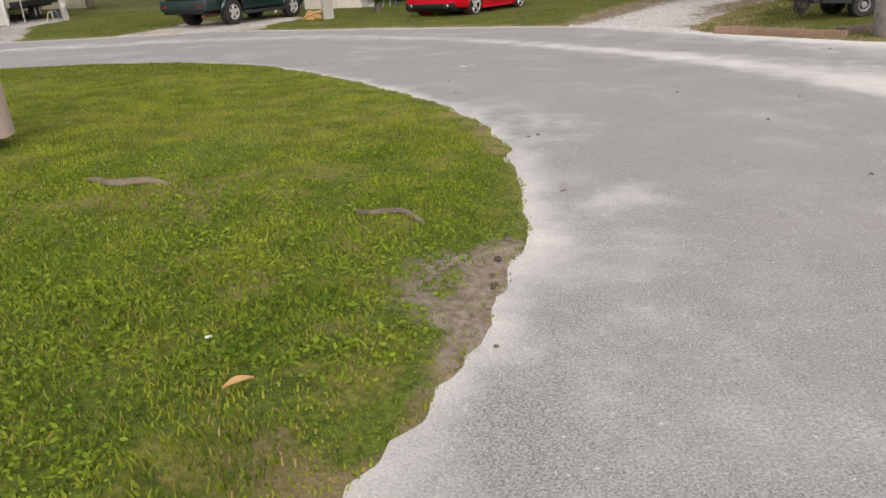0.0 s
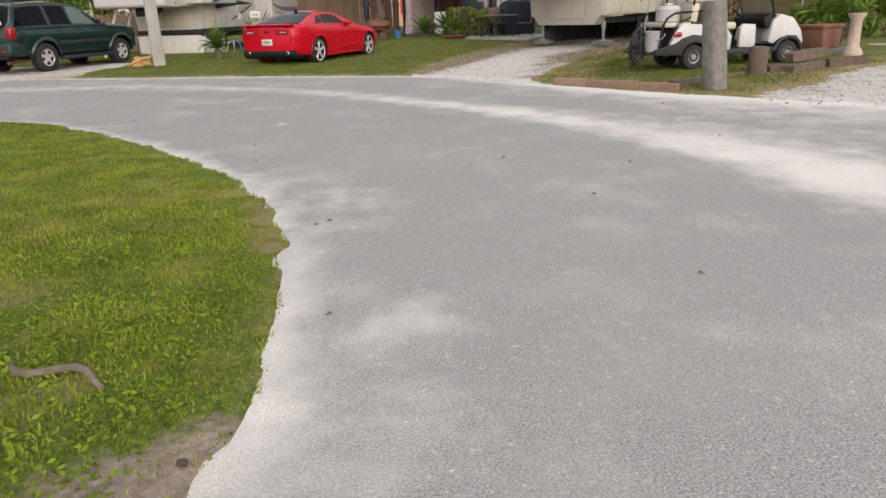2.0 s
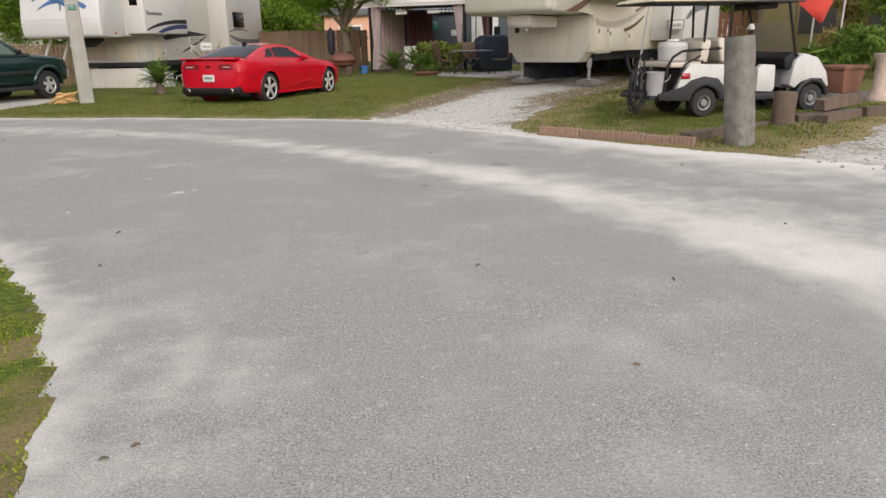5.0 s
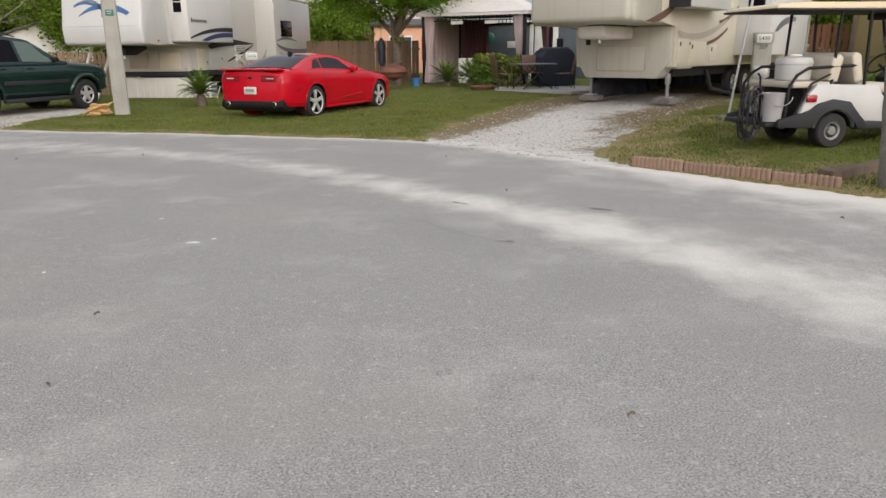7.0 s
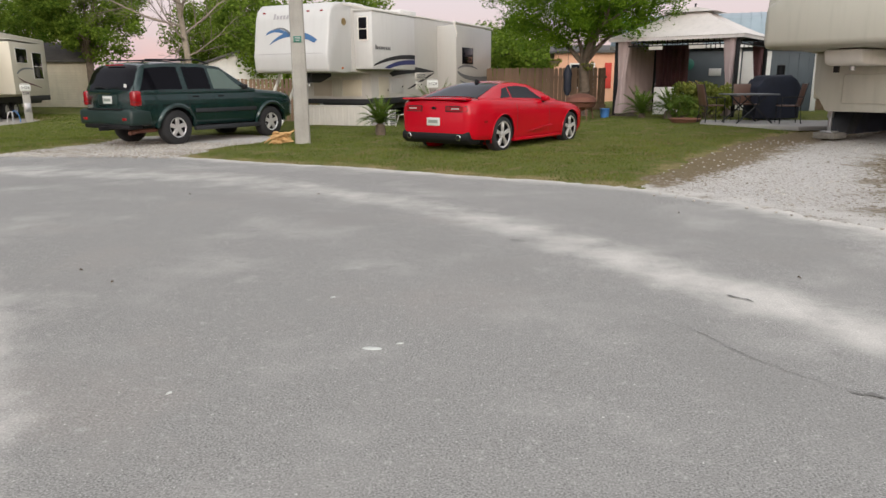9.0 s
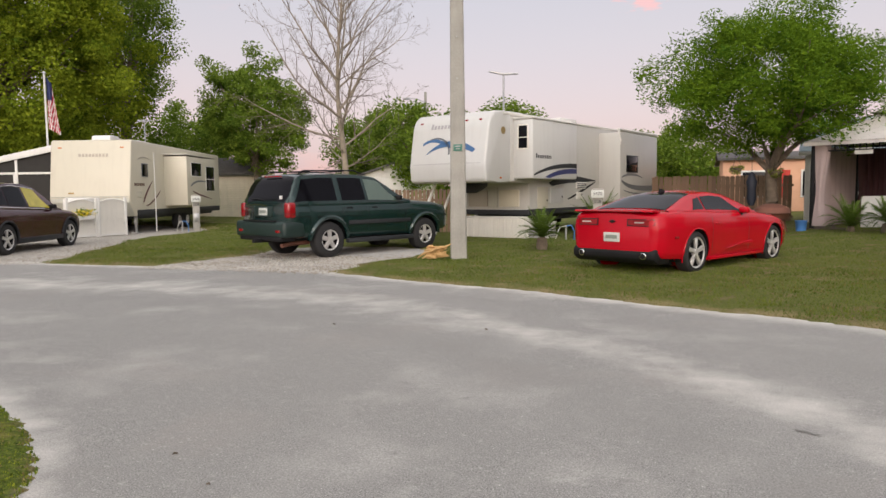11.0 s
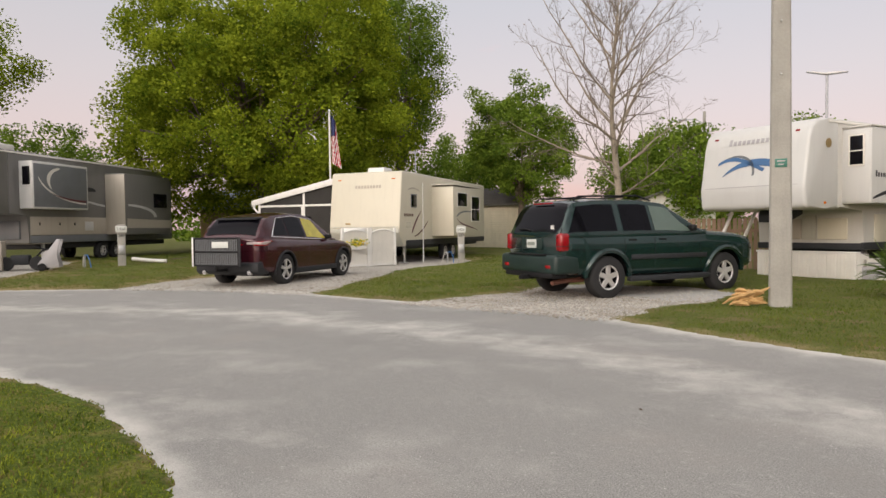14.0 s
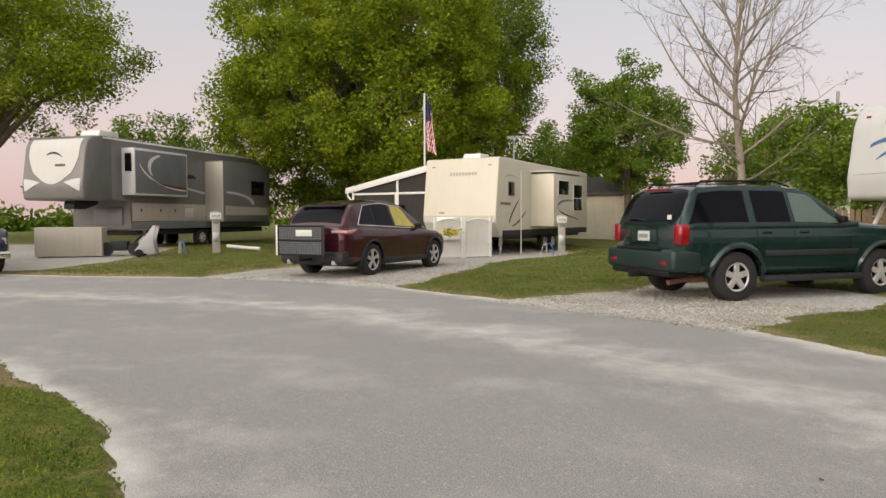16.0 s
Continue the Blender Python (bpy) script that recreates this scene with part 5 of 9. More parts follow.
# bedroom slide-out
BS = 0.60
sl = part("bedroom_slide", box(1.45, 4.05, -w1 / 2 - BS, -w1 / 2 + 0.1, 1.72, 3.34, 0.03), M["white_shell"], rv1)
part("slide_roof_rail", box(1.42, 4.08, -w1 / 2 - BS - 0.02, -w1 / 2 + 0.1, 3.34, 3.38, 0.01), M["silver_shell"], rv1)
part("slide_end_panel", box(1.435, 1.46, -w1 / 2 - BS + 0.03, -w1 / 2 - 0.02, 1.76, 3.30, 0.008), M["white_shell"], rv1)
rv_window(rv1, -w1 / 2 - 0.47, -w1 / 2 - 0.13, 2.52, 3.20, 1.435, -1, along="y")
ss = lambda a, b, lift: Vector((a, -w1 / 2 - BS - lift, b))
for k in range(9):
    part("lettering", patch(lambda u, v, k=k: ss(1.60 + k * 0.10 + u * 0.06, 2.28 + v * (0.09 if k else 0.13), 0.006), 1, 1, 0.003), M["ink"], rv1)
swoosh("navy_swoosh", rv1, [(1.5, 1.84), (2.2, 2.10), (3.2, 2.20), (4.03, 2.18)], [(1.5, 1.80), (2.2, 1.98), (3.2, 2.08), (4.03, 2.04)], ss, M["charcoal"])
swoosh("blue_swoosh", rv1, [(2.1, 1.76), (2.7, 1.98), (3.4, 2.04), (4.03, 2.02)], [(2.4, 1.74), (2.9, 1.86), (3.5, 1.90), (4.03, 1.88)], ss, M["navy"])
swoosh("black_swoosh", rv1, [(3.4, 1.62), (4.4, 1.98), (5.0, 1.86), (6.6, 1.72)], [(3.6, 1.52), (4.4, 1.64), (5.0, 1.62), (6.6, 1.70)], s1, M["charcoal"])
swoosh("black_swoosh", rv1, [(4.6, 1.12), (5.2, 1.30), (5.9, 1.52), (6.6, 1.68)], [(4.65, 1.10), (5.3, 1.24), (6.0, 1.44), (6.6, 1.66)], s1, M["charcoal"])
# living-room slide-out
part("living_slide", box(6.9, 10.2, -w1 / 2 - 0.75, -w1 / 2 + 0.1, 0.98, 3.30, 0.03), M["silver_shell"], rv1)
sl2 = lambda a, b, lift: Vector((a, -w1 / 2 - 0.75 - lift, b))
part("slide_awning", tube([(6.85, -w1 / 2 - 0.70, 3.38), (10.25, -w1 / 2 - 0.70, 3.38)], 0.05, 10), M["white_vinyl"], rv1)
part("awning_arm", tube([(6.88, -w1 / 2 - 0.68, 3.36), (6.88, -w1 / 2 - 0.78, 3.0), (6.88, -w1 / 2 - 0.76, 2.9)], 0.03, 8), M["white_vinyl"], rv1)
rv_window(rv1, 7.4, 8.35, 1.98, 2.56, -w1 / 2 - 0.75, -1, frame=M["black"])
swoosh("grey_swoosh", rv1, [(7.0, 1.82), (7.5, 2.02), (8.2, 2.0), (8.8, 1.82)], [(7.0, 1.78), (7.5, 1.92), (8.2, 1.90), (8.8, 1.80)], sl2, M["grey_vinyl"])
swoosh("grey_swoosh", rv1, [(7.0, 1.74), (7.6, 1.50), (8.8, 1.52), (10.18, 1.56)], [(7.0, 1.66), (7.6, 1.34), (8.8, 1.34), (10.18, 1.36)], sl2, M["grey_vinyl"])
swoosh("grey_swoosh", rv1, [(7.2, 1.40), (7.8, 1.26), (8.8, 1.27), (10.18, 1.28)], [(7.2, 1.37), (7.8, 1.21), (8.8, 1.22), (10.18, 1.24)], sl2, M["grey_vinyl"])
for x0, x1, z0, z1, k in ((2.75, 3.35, 0.86, 1.50, "cream_shell"), (3.5, 4.3, 1.0, 1.46, "silver_vinyl"), (5.2, 5.9, 1.44, 1.66, "white_vinyl"), (5.2, 5.65, 1.10, 1.34, "white_vinyl")):
    d = part("compartment_door", box(x0, x1, -w1 / 2 - 0.015, -w1 / 2 + 0.02, z0, z1, 0.012), M[k], rv1)
    part("latch", box(x1 - 0.10, x1 - 0.05, -w1 / 2 - 0.025, -w1 / 2 - 0.01, z0 + 0.2 * (z1 - z0) + 0.08, z0 + 0.2 * (z1 - z0) + 0.14, 0.006), M["black"], d)
for k in range(3):
    part("vent_slat", box(5.24, 5.86, -w1 / 2 - 0.03, -w1 / 2 - 0.012, 1.47 + k * 0.06, 1.50 + k * 0.06, 0.004), M["grey_vinyl"], rv1)
for y0, y1 in ((0.15, 0.85), (-0.95, -0.25)):
    part("front_hatch", box(2.26, 2.33, y0, y1, 0.92, 1.42, 0.03), M["cream_shell"] if y0 < 0 else M["beige_shell"], rv1)
part("hatch_trim", box(2.25, 2.32, -0.22, 0.12, 0.90, 1.5, 0.02), M["ivory_shell"], rv1)
part("navy_sill", box(2.27, L1 - 0.02, -w1 / 2 - 0.008, -w1 / 2 + 0.05, 0.69, 0.86, 0.01), M["charcoal"], rv1)
part("navy_sill", box(2.24, 2.36, -w1 / 2 + 0.02, w1 / 2 - 0.02, 0.69, 0.84, 0.01), M["charcoal"], rv1)
roof_unit(rv1, 3.2, 0.1, H1, 1.0, 0.75, 0.22)
roof_unit(rv1, 6.4, 0.0, H1 - 0.02, 1.3, 0.8, 0.28)
part("roof_vent", box(4.8, 5.3, 0.4, 0.9, H1 - 0.04, H1 + 0.12, 0.03), M["white"], rv1)
trailer_wheels(rv1, (6.3, 7.25, 8.2), -w1 / 2 + 0.2, -1)
trailer_wheels(rv1, (6.3, 7.25, 8.2), w1 / 2 - 0.2, 1)
jack(rv1, 2.9, -w1 / 2 + 0.3, 0.7)
jack(rv1, 2.9, w1 / 2 - 0.3, 0.7)
for k in range(2):
    part("nose_prop", tube([(0.9 + k * 0.9, w1 / 2 - 0.25, n1 - 0.02), (0.3 + k * 0.9, w1 / 2 + 0.1, 0.0)], 0.045, 8), M["white"], rv1)
# white ribbed skirting in front of the lower box
skirt = thing("skirting", "white ribbed metal skirting below the trailer front", "skirting", rv1.matrix_world)
part("skirt_cap", box(2.05, 2.24, -1.28, 1.2, 0.60, 0.65, 0.012), M["white"], skirt)
for k in range(22):
    y0 = -1.26 + k * 0.111
    part("rib", box(2.06 + 0.012 * (k % 2), 2.12, y0, y0 + 0.109, 0.0, 0.60, 0.006), M["white_vinyl"], skirt)
part("skirt_end", box(2.12, 2.6, -1.27, -1.24, 0.0, 0.60, 0.006), M["white_vinyl"], skirt)

unit = thing("cooling_unit", "small white slatted cooling unit beside the skirting", "cooling unit", rv1.matrix_world @ Matrix.Translation((2.55, -1.62, 0.0)))
part("casing", box(-0.22, 0.22, -0.27, 0.27, 0.03, 0.46, 0.02), M["white"], unit)
part("lid", box(-0.24, 0.24, -0.29, 0.29, 0.46, 0.50, 0.012), M["white_vinyl"], unit)
for k in range(6):
    part("slat", box(-0.235, -0.218, -0.23, 0.23, 0.09 + k * 0.06, 0.115 + k * 0.06, 0.004), M["grey_vinyl"], unit)
    part("slat", box(-0.18, 0.18, -0.285, -0.268, 0.09 + k * 0.06, 0.115 + k * 0.06, 0.004), M["grey_vinyl"], unit)
for x in (-0.18, 0.18):
    part("foot", box(x - 0.03, x + 0.03, -0.22, 0.22, 0.0, 0.03), M["black"], unit)

# --- cream fifth-wheel at the end of the shell drive ---
w2, H2, n2, L2 = 2.5, 3.75, 1.72, 10.2
rv2 = fifth_wheel("fifth_wheel_trailer", "cream fifth-wheel trailer with brown swirls", (5.79, 21.95), (0.73, 0.69), 0.20, w2, H2, n2, L2, 0.80, M["cream_shell"], M["ivory_shell"], 2.0)
s2 = lambda a, b, lift: Vector((a, -w2 / 2 - lift, b))
part("lower_front", prism([(-1.2, 0.98), (-0.92, 0.56), (0.92, 0.56), (1.2, 0.98), (1.2, n2 - 0.02), (-1.2, n2 - 0.02)], 1.92, 2.4, 0.03, plane="yz"), M["ivory_shell"], rv2)
part("front_hatch", box(1.895, 1.93, -0.62, 0.62, 0.72, 1.28, 0.03), M["ivory_shell"], rv2)
part("nose_bulge", prism([(-1.19, n2 + 0.02), (-1.19, n2 + 0.75), (-0.8, n2 + 0.95), (0.8, n2 + 0.95), (1.19, n2 + 0.75), (1.19, n2 + 0.02)], -0.10, 0.3, 0.12, plane="yz", seg=3), M["ivory_shell"], rv2)
hood = prism([(0.55, 1.70), (0.62, 1.46), (0.75, 1.42), (1.9, 1.42), (1.9, 1.70)], -0.30, 0.38, 0.05)
part("pin_box_cover", hood, M["white"], rv2)
part("hitch_plug", box(0.9, 1.0, 0.26, 0.34, 1.30, 1.43, 0.015), M["black"], rv2)
swoosh("brown_swoosh", rv2, [(0.5, 1.75), (1.0, 1.86), (1.6, 2.05), (2.1, 2.3)], [(0.9, 1.73), (1.3, 1.78), (1.7, 1.9), (2.1, 2.22)], s2, M["brown_vinyl"])
swoosh("tan_swoosh", rv2, [(2.1, 1.62), (3.0, 1.42), (4.2, 1.62), (5.2, 2.05)], [(2.2, 1.50), (3.1, 1.26), (4.3, 1.5), (5.2, 1.98)], s2, M["beige_shell"])
swoosh("brown_swoosh", rv2, [(2.2, 1.44), (3.2, 1.22), (4.2, 1.34), (5.0, 1.72)], [(2.3, 1.38), (3.2, 1.14), (4.3, 1.26), (5.0, 1.66)], s2, M["brown_vinyl"])
swoosh("brown_swoosh", rv2, [(4.4, 1.86), (5.0, 1.94), (5.5, 2.14), (5.9, 2.46)], [(4.5, 1.80), (5.1, 1.88), (5.6, 2.08), (5.9, 2.40)], s2, M["brown_vinyl"])
for x0, x1, z0, z1 in ((2.2, 2.75, 0.86, 1.42), (2.85, 3.75, 0.86, 1.36), (4.0, 4.4, 0.9, 1.3)):
    d = part("compartment_door", box(x0, x1, -w2 / 2 - 0.015, -w2 / 2 + 0.02, z0, z1, 0.012), M["cream_shell"], rv2)
    part("latch", box(x0 + 0.05, x0 + 0.10, -w2 / 2 - 0.028, -w2 / 2 - 0.01, z1 - 0.16, z1 - 0.06, 0.006), M["black"], d)
part("bedroom_slide", box(1.6, 3.9, -w2 / 2 - 0.45, -w2 / 2 + 0.1, 2.06, 3.5, 0.03), M["white_shell"], rv2)
part("slide_trim", box(1.58, 1.64, -w2 / 2 - 0.46, -w2 / 2 + 0.1, 2.05, 3.5, 0.01), M["charcoal"], rv2)
part("living_slide", box(5.6, 8.8, -w2 / 2 - 0.85, -w2 / 2 + 0.1, 1.04, 3.45, 0.03), M["white_shell"], rv2)
swoosh("grey_swoosh", rv2, [(5.9, 1.62), (6.3, 1.95), (6.9, 2.05), (7.5, 2.0)], [(6.1, 1.60), (6.5, 1.78), (6.9, 1.86), (7.5, 1.9)], lambda a, b, lift: Vector((a, -w2 / 2 - 0.85 - lift, b)), M["grey_vinyl"])
rv_window(rv2, -w2 / 2 - 0.65, -w2 / 2 - 0.25, 2.2, 2.9, 5.6, -1, frame=M["black"], bar=False, along="y")
part("kitchen_slide_far", box(3.2, 5.4, w2 / 2 - 0.1, w2 / 2 + 0.5, 1.0, 3.3, 0.03), M["cream_shell"], rv2)
for dx, yy in ((6.0, -w2 / 2 + 0.2), (6.9, -w2 / 2 + 0.2), (6.0, w2 / 2 - 0.2), (6.9, w2 / 2 - 0.2)):
    wheel(rv2, dx, yy, 0.36, 0.21, -1 if yy < 0 else 1, 0.2, 6, 0.05)
jack(rv2, 2.35, -w2 / 2 + 0.25, 0.66, 0.12)
jack(rv2, 2.35, w2 / 2 - 0.25, 0.66, 0.12)
part("jack_block", box(2.1, 2.6, -w2 / 2 + 0.05, -w2 / 2 + 0.5, 0.0, 0.12, 0.015), M["old_concrete"], rv2)
part("jack_block", box(2.1, 2.6, w2 / 2 - 0.5, w2 / 2 - 0.05, 0.0, 0.12, 0.015), M["old_concrete"], rv2)
part("entry_step", prism([(2.9, 0.62), (3.3, 0.62), (2.9, 0.10), (2.5, 0.10)], w2 / 2 - 0.5, w2 / 2 - 0.1, 0.01), M["charcoal"], rv2)
roof_unit(rv2, 4.5, 0, H2 - 0.02)
# black cloths added at far side and rear to block light under the trailer
part("skirt_cloth", patch(lambda u, v: Vector((2.7 + 7.2 * u, w2 / 2 - 0.1 + 0.03 * math.sin(u * 60), 0.02 + 0.8 * v)), 60, 2, 0.01), M["black_cloth"], rv2)
part("rear_skirt", box(L2 - 0.2, L2 - 0.17, -w2 / 2 + 0.1, w2 / 2 - 0.1, 0.02, 0.8, 0.005), M["black_cloth"], rv2)
# black sheet added below the floor, standing in for the shade there
part("underbelly", box(3.2, L2 - 0.1, -w2 / 2 + 0.06, w2 / 2 - 0.06, 0.76, 0.79, 0.005), M["black"], rv2)
part("drain_pipe", tube([(4.4, -w2 / 2 + 0.2, 0.7), (4.5, -w2 / 2 + 0.1, 0.25), (5.4, -w2 / 2 - 0.1, 0.08)], 0.05, 8), M["charcoal"], rv2)

# --- cream travel trailer with a screened lean-to ---
w3, H3, L3 = 2.85, 3.32, 9.2
a3 = Vector((-0.33, 0.944))
rv3 = thing("travel_trailer", "cream travel trailer with brown swooshes on dark wheels", "trailer", Matrix.Translation((-19.755, 28.92, 0.05)) @ Matrix.Rotation(math.atan2(a3.y, a3.x), 4, "Z"))
shell(rv3, [(0.42, 0.62), (0.02, 1.12), (0.0, 1.35), (0.26, H3 - 0.05), (0.34, H3), (L3, H3 - 0.10), (L3, 0.80), (3.0, 0.80), (2.9, 0.62)], w3, M["cream_shell"], 0.05)
part("front_seam", box(-0.006, 0.02, -w3 / 2 + 0.05, w3 / 2 - 0.05, 1.30, 1.34, 0.004), M["ivory_shell"], rv3)
part("front_panel", prism([(0.36, 0.64), (-0.006, 1.12), (-0.006, 1.28), (0.4, 0.9)], -w3 / 2 + 0.04, w3 / 2 - 0.04, 0.01), M["ivory_shell"], rv3)
f3 = lambda a, b, lift: Vector((lerp([(1.35, 0.0), (3.27, 0.26)], b) - lift - 0.004, a, b))
for k in range(9):
    part("lettering", patch(lambda u, v, k=k: f3(0.42 - k * 0.12 - u * 0.085, 2.72 + v * 0.11, 0.008), 1, 1, 0.003), M["beige_shell"], rv3)
for y in (1.1, -1.1):
    part("marker_light", box(0.22, 0.26, y - 0.07, y + 0.07, 3.02, 3.06, 0.01), M["amber"], rv3)
part("access_hatch", box(-0.012, 0.02, 0.55, 0.75, 1.42, 1.48, 0.01), M["brass"], rv3)
s3 = lambda a, b, lift: Vector((a, -w3 / 2 - lift, b))
swoosh("brown_swoosh", rv3, [(1.0, 1.12), (1.1, 1.35), (1.5, 1.75), (1.9, 1.92)], [(1.06, 1.08), (1.25, 1.35), (1.6, 1.68), (1.9, 1.92)], s3, M["maroon_vinyl"])
swoosh("brown_swoosh", rv3, [(1.2, 0.98), (1.6, 1.05), (2.1, 1.30), (2.5, 1.55)], [(1.3, 0.96), (1.7, 1.0), (2.2, 1.24), (2.5, 1.52)], s3, M["brown_vinyl"])
swoosh("tan_swoosh", rv3, [(0.7, 2.66), (1.0, 2.80), (1.4, 2.80), (1.8, 2.62)], [(0.7, 2.62), (1.0, 2.74), (1.4, 2.74), (1.8, 2.60)], s3, M["beige_shell"])
for k in range(6):
    part("lettering", patch(lambda u, v, k=k: s3(0.35 + k * 0.14 + u * 0.10, 1.70 + v * 0.10, 0.006), 1, 1, 0.003), M["brown_vinyl"], rv3)
rv_window(rv3, 0.95, 1.45, 2.02, 2.52, -w3 / 2, -1, frame=M["grey_vinyl"], bar=False)
part("hatch", box(0.45, 0.95, -w3 / 2 - 0.01, -w3 / 2 + 0.02, 1.28, 1.5, 0.012), M["cream_shell"], rv3)
part("dark_sill", box(0.5, L3 - 0.1, -w3 / 2 - 0.012, -w3 / 2 + 0.06, 0.62, 0.84, 0.012), M["charcoal"], rv3)
part("slide_out", box(2.9, 6.2, -w3 / 2 - 0.9, -w3 / 2 + 0.1, 0.95, 2.86, 0.03), M["cream_shell"], rv3)
part("slide_awning", box(2.85, 6.25, -w3 / 2 - 0.9, -w3 / 2 + 0.02, 2.92, 2.95, 0.008), M["white_vinyl"], rv3)
so = lambda a, b, lift: Vector((a, -w3 / 2 - 0.9 - lift, b))
rv_window(rv3, 3.3, 4.4, 2.08, 2.66, -w3 / 2 - 0.9, -1, frame=M["white_vinyl"], bar=False)
rv_window(rv3, 4.9, 5.9, 1.5, 2.56, -w3 / 2 - 0.9, -1, frame=M["white_vinyl"])
swoosh("grey_swoosh", rv3, [(3.2, 1.70), (3.5, 1.95), (4.2, 1.98), (4.9, 1.92)], [(3.35, 1.70), (3.6, 1.86), (4.2, 1.90), (4.9, 1.88)], so, M["grey_vinyl"])
swoosh("brown_swoosh", rv3, [(3.2, 1.66), (3.5, 1.42), (4.4, 1.40), (5.6, 1.18)], [(3.3, 1.60), (3.6, 1.34), (4.4, 1.32), (5.6, 1.16)], so, M["maroon_vinyl"])
roof_unit(rv3, 1.5, 0.1, H3 - 0.02, 0.8, 0.7, 0.25)
roof_unit(rv3, 2.4, -0.6, H3 - 0.03, 0.9, 0.5, 0.14)
trailer_wheels(rv3, (4.4, 5.25), -w3 / 2 + 0.16, -1, 0.34)
trailer_wheels(rv3, (4.4, 5.25), w3 / 2 - 0.16, 1, 0.34)
jack(rv3, 1.0, -w3 / 2 + 0.3, 0.66)
jack(rv3, 1.0, w3 / 2 - 0.3, 0.66)
part("hitch_frame", prism([(0.6, 0.62), (-1.0, 0.60), (-1.0, 0.48), (0.6, 0.46)], -0.08, 0.08, 0.01), M["charcoal"], rv3)
part("awning_pole", tube([(1.9, -w3 / 2 - 0.06, 0.0), (1.9, -w3 / 2 - 0.06, 2.95)], 0.022, 8), M["white"], rv3)
part("chassis", box(1.2, L3 - 0.3, -w3 / 2 + 0.3, w3 / 2 - 0.3, 0.50, 0.80, 0.02), M["charcoal"], rv3)
# propane cover and tv aerial
cover = whole("propane_cover", box(-1.0, -0.45, -0.42, 0.42, 0.55, 1.30, 0.08, seg=3), M["white"], "white plastic propane cover in front of the trailer", "gas cover", rv3.matrix_world)
aer = thing("tv_aerial", "small tv aerial on a slim mast above the trailer", "aerial", rv3.matrix_world)
part("mast", tube([(3.0, -0.7, H3 - 0.1), (3.0, -0.7, H3 + 0.95)], 0.02, 6), M["steel"], aer)
part("boom", tube([(2.5, -0.9, H3 + 0.93), (3.4, -0.5, H3 + 0.9)], 0.015, 6), M["steel"], aer)
for k in range(4):
    part("element", tube([(2.6 + k * 0.22, -0.86 + k * 0.1 - 0.25, H3 + 0.92), (2.6 + k * 0.22, -0.86 + k * 0.1 + 0.25, H3 + 0.92)], 0.008, 5), M["steel"], aer)

# screened lean-to on the trailer's far side
lean = thing("screened_porch", "white-framed screened lean-to porch beside the trailer", "porch", rv3.matrix_world)
yl, yr = 5.3, w3 / 2
part("roof_panel", prism([(yr, 3.12), (yl + 0.3, 2.30), (yl + 0.3, 2.42), (yr, 3.26)], 1.0, 6.5, 0.012, plane="yz"), M["white"], lean)
part("fascia", prism([(yr, 3.04), (yl + 0.32, 2.22), (yl + 0.32, 2.44), (yr, 3.28)], 0.96, 1.0, 0.008, plane="yz"), M["white"], lean)
for y in (yl, 3.2, yr + 0.05):
    part("post", box(1.02, 1.10, y - 0.045, y + 0.045, 0.0, lerp([(yr, 3.1), (yl, 2.34)], y), 0.008), M["white"], lean)
part("header_rail", box(1.03, 1.09, yr, yl, 2.16, 2.24, 0.008), M["white"], lean)
part("mid_rail", box(1.03, 1.09, yr, yl, 0.78, 0.86, 0.008), M["white"], lean)
part("kick_panel", box(1.05, 1.07, yr, yl, 0.02, 0.78), M["white_vinyl"], lean)
part("screen", box(1.055, 1.063, yr, yl, 0.86, 2.16), M["screen"], lean)
part("side_screen", box(1.1, 6.4, yl - 0.01, yl, 0.1, 2.3), M["screen"], lean)
part("upper_screen", prism([(yr, 2.24), (yl, 2.24), (yl, 2.28), (yr, 3.06)], 1.058, 1.064, plane="yz"), M["screen"], lean)
part("downpipe", tube([(0.98, yl + 0.22, 2.30), (0.98, yl + 0.2, 2.12), (0.98, yl + 0.02, 1.95), (0.98, yl + 0.02, 0.1)], 0.045, 8), M["white"], lean)
part("door_frame", box(1.02, 1.05, 3.25, 3.32, 0.0, 2.16, 0.006), M["white"], lean)
part("small_sign", box(1.03, 1.05, 3.7, 4.0, 1.62, 1.78, 0.006), M["white"], lean)
part("hanging_basket", lathe([(0.02, 1.55), (0.12, 1.60), (0.14, 1.75), (0.02, 1.80)], 12, m=Matrix.Translation((0.95, 3.0, 0))), M["black"], lean)

# --- grey fifth-wheel ---
w4, H4, n4, L4 = 2.5, 3.85, 1.72, 11.2
rv4 = fifth_wheel("fifth_wheel_trailer", "grey fifth-wheel trailer with a white-fronted nose", (-27.26, 18.05), (-0.54, 0.842), 0.22, w4, H4, n4, L4, 0.74, M["grey_shell"], M["grey_shell"], 2.1, belly=M["beige_shell"])
s4 = lambda a, b, lift: Vector((a, -w4 / 2 - lift, b))
nx4 = [(n4, 0.14), (n4 + 0.06, 0.06), (n4 + 0.45, 0.02), (H4 - 0.45, 0.20), (H4 - 0.20, 0.30), (H4 - 0.04, 0.5)]
f4 = lambda a, b, lift: Vector((lerp(nx4, b) - lift - 0.006, a, b))
def shield(u, v):
    z = 2.45 + v * (H4 - 0.14 - 2.45)
    half = 0.55 + 0.47 * math.sqrt(min(1, v * 1.8))
    return f4((u * 2 - 1) * half, z - 0.22 * (1 - v) * (1 - (u * 2 - 1) ** 2), 0.01)
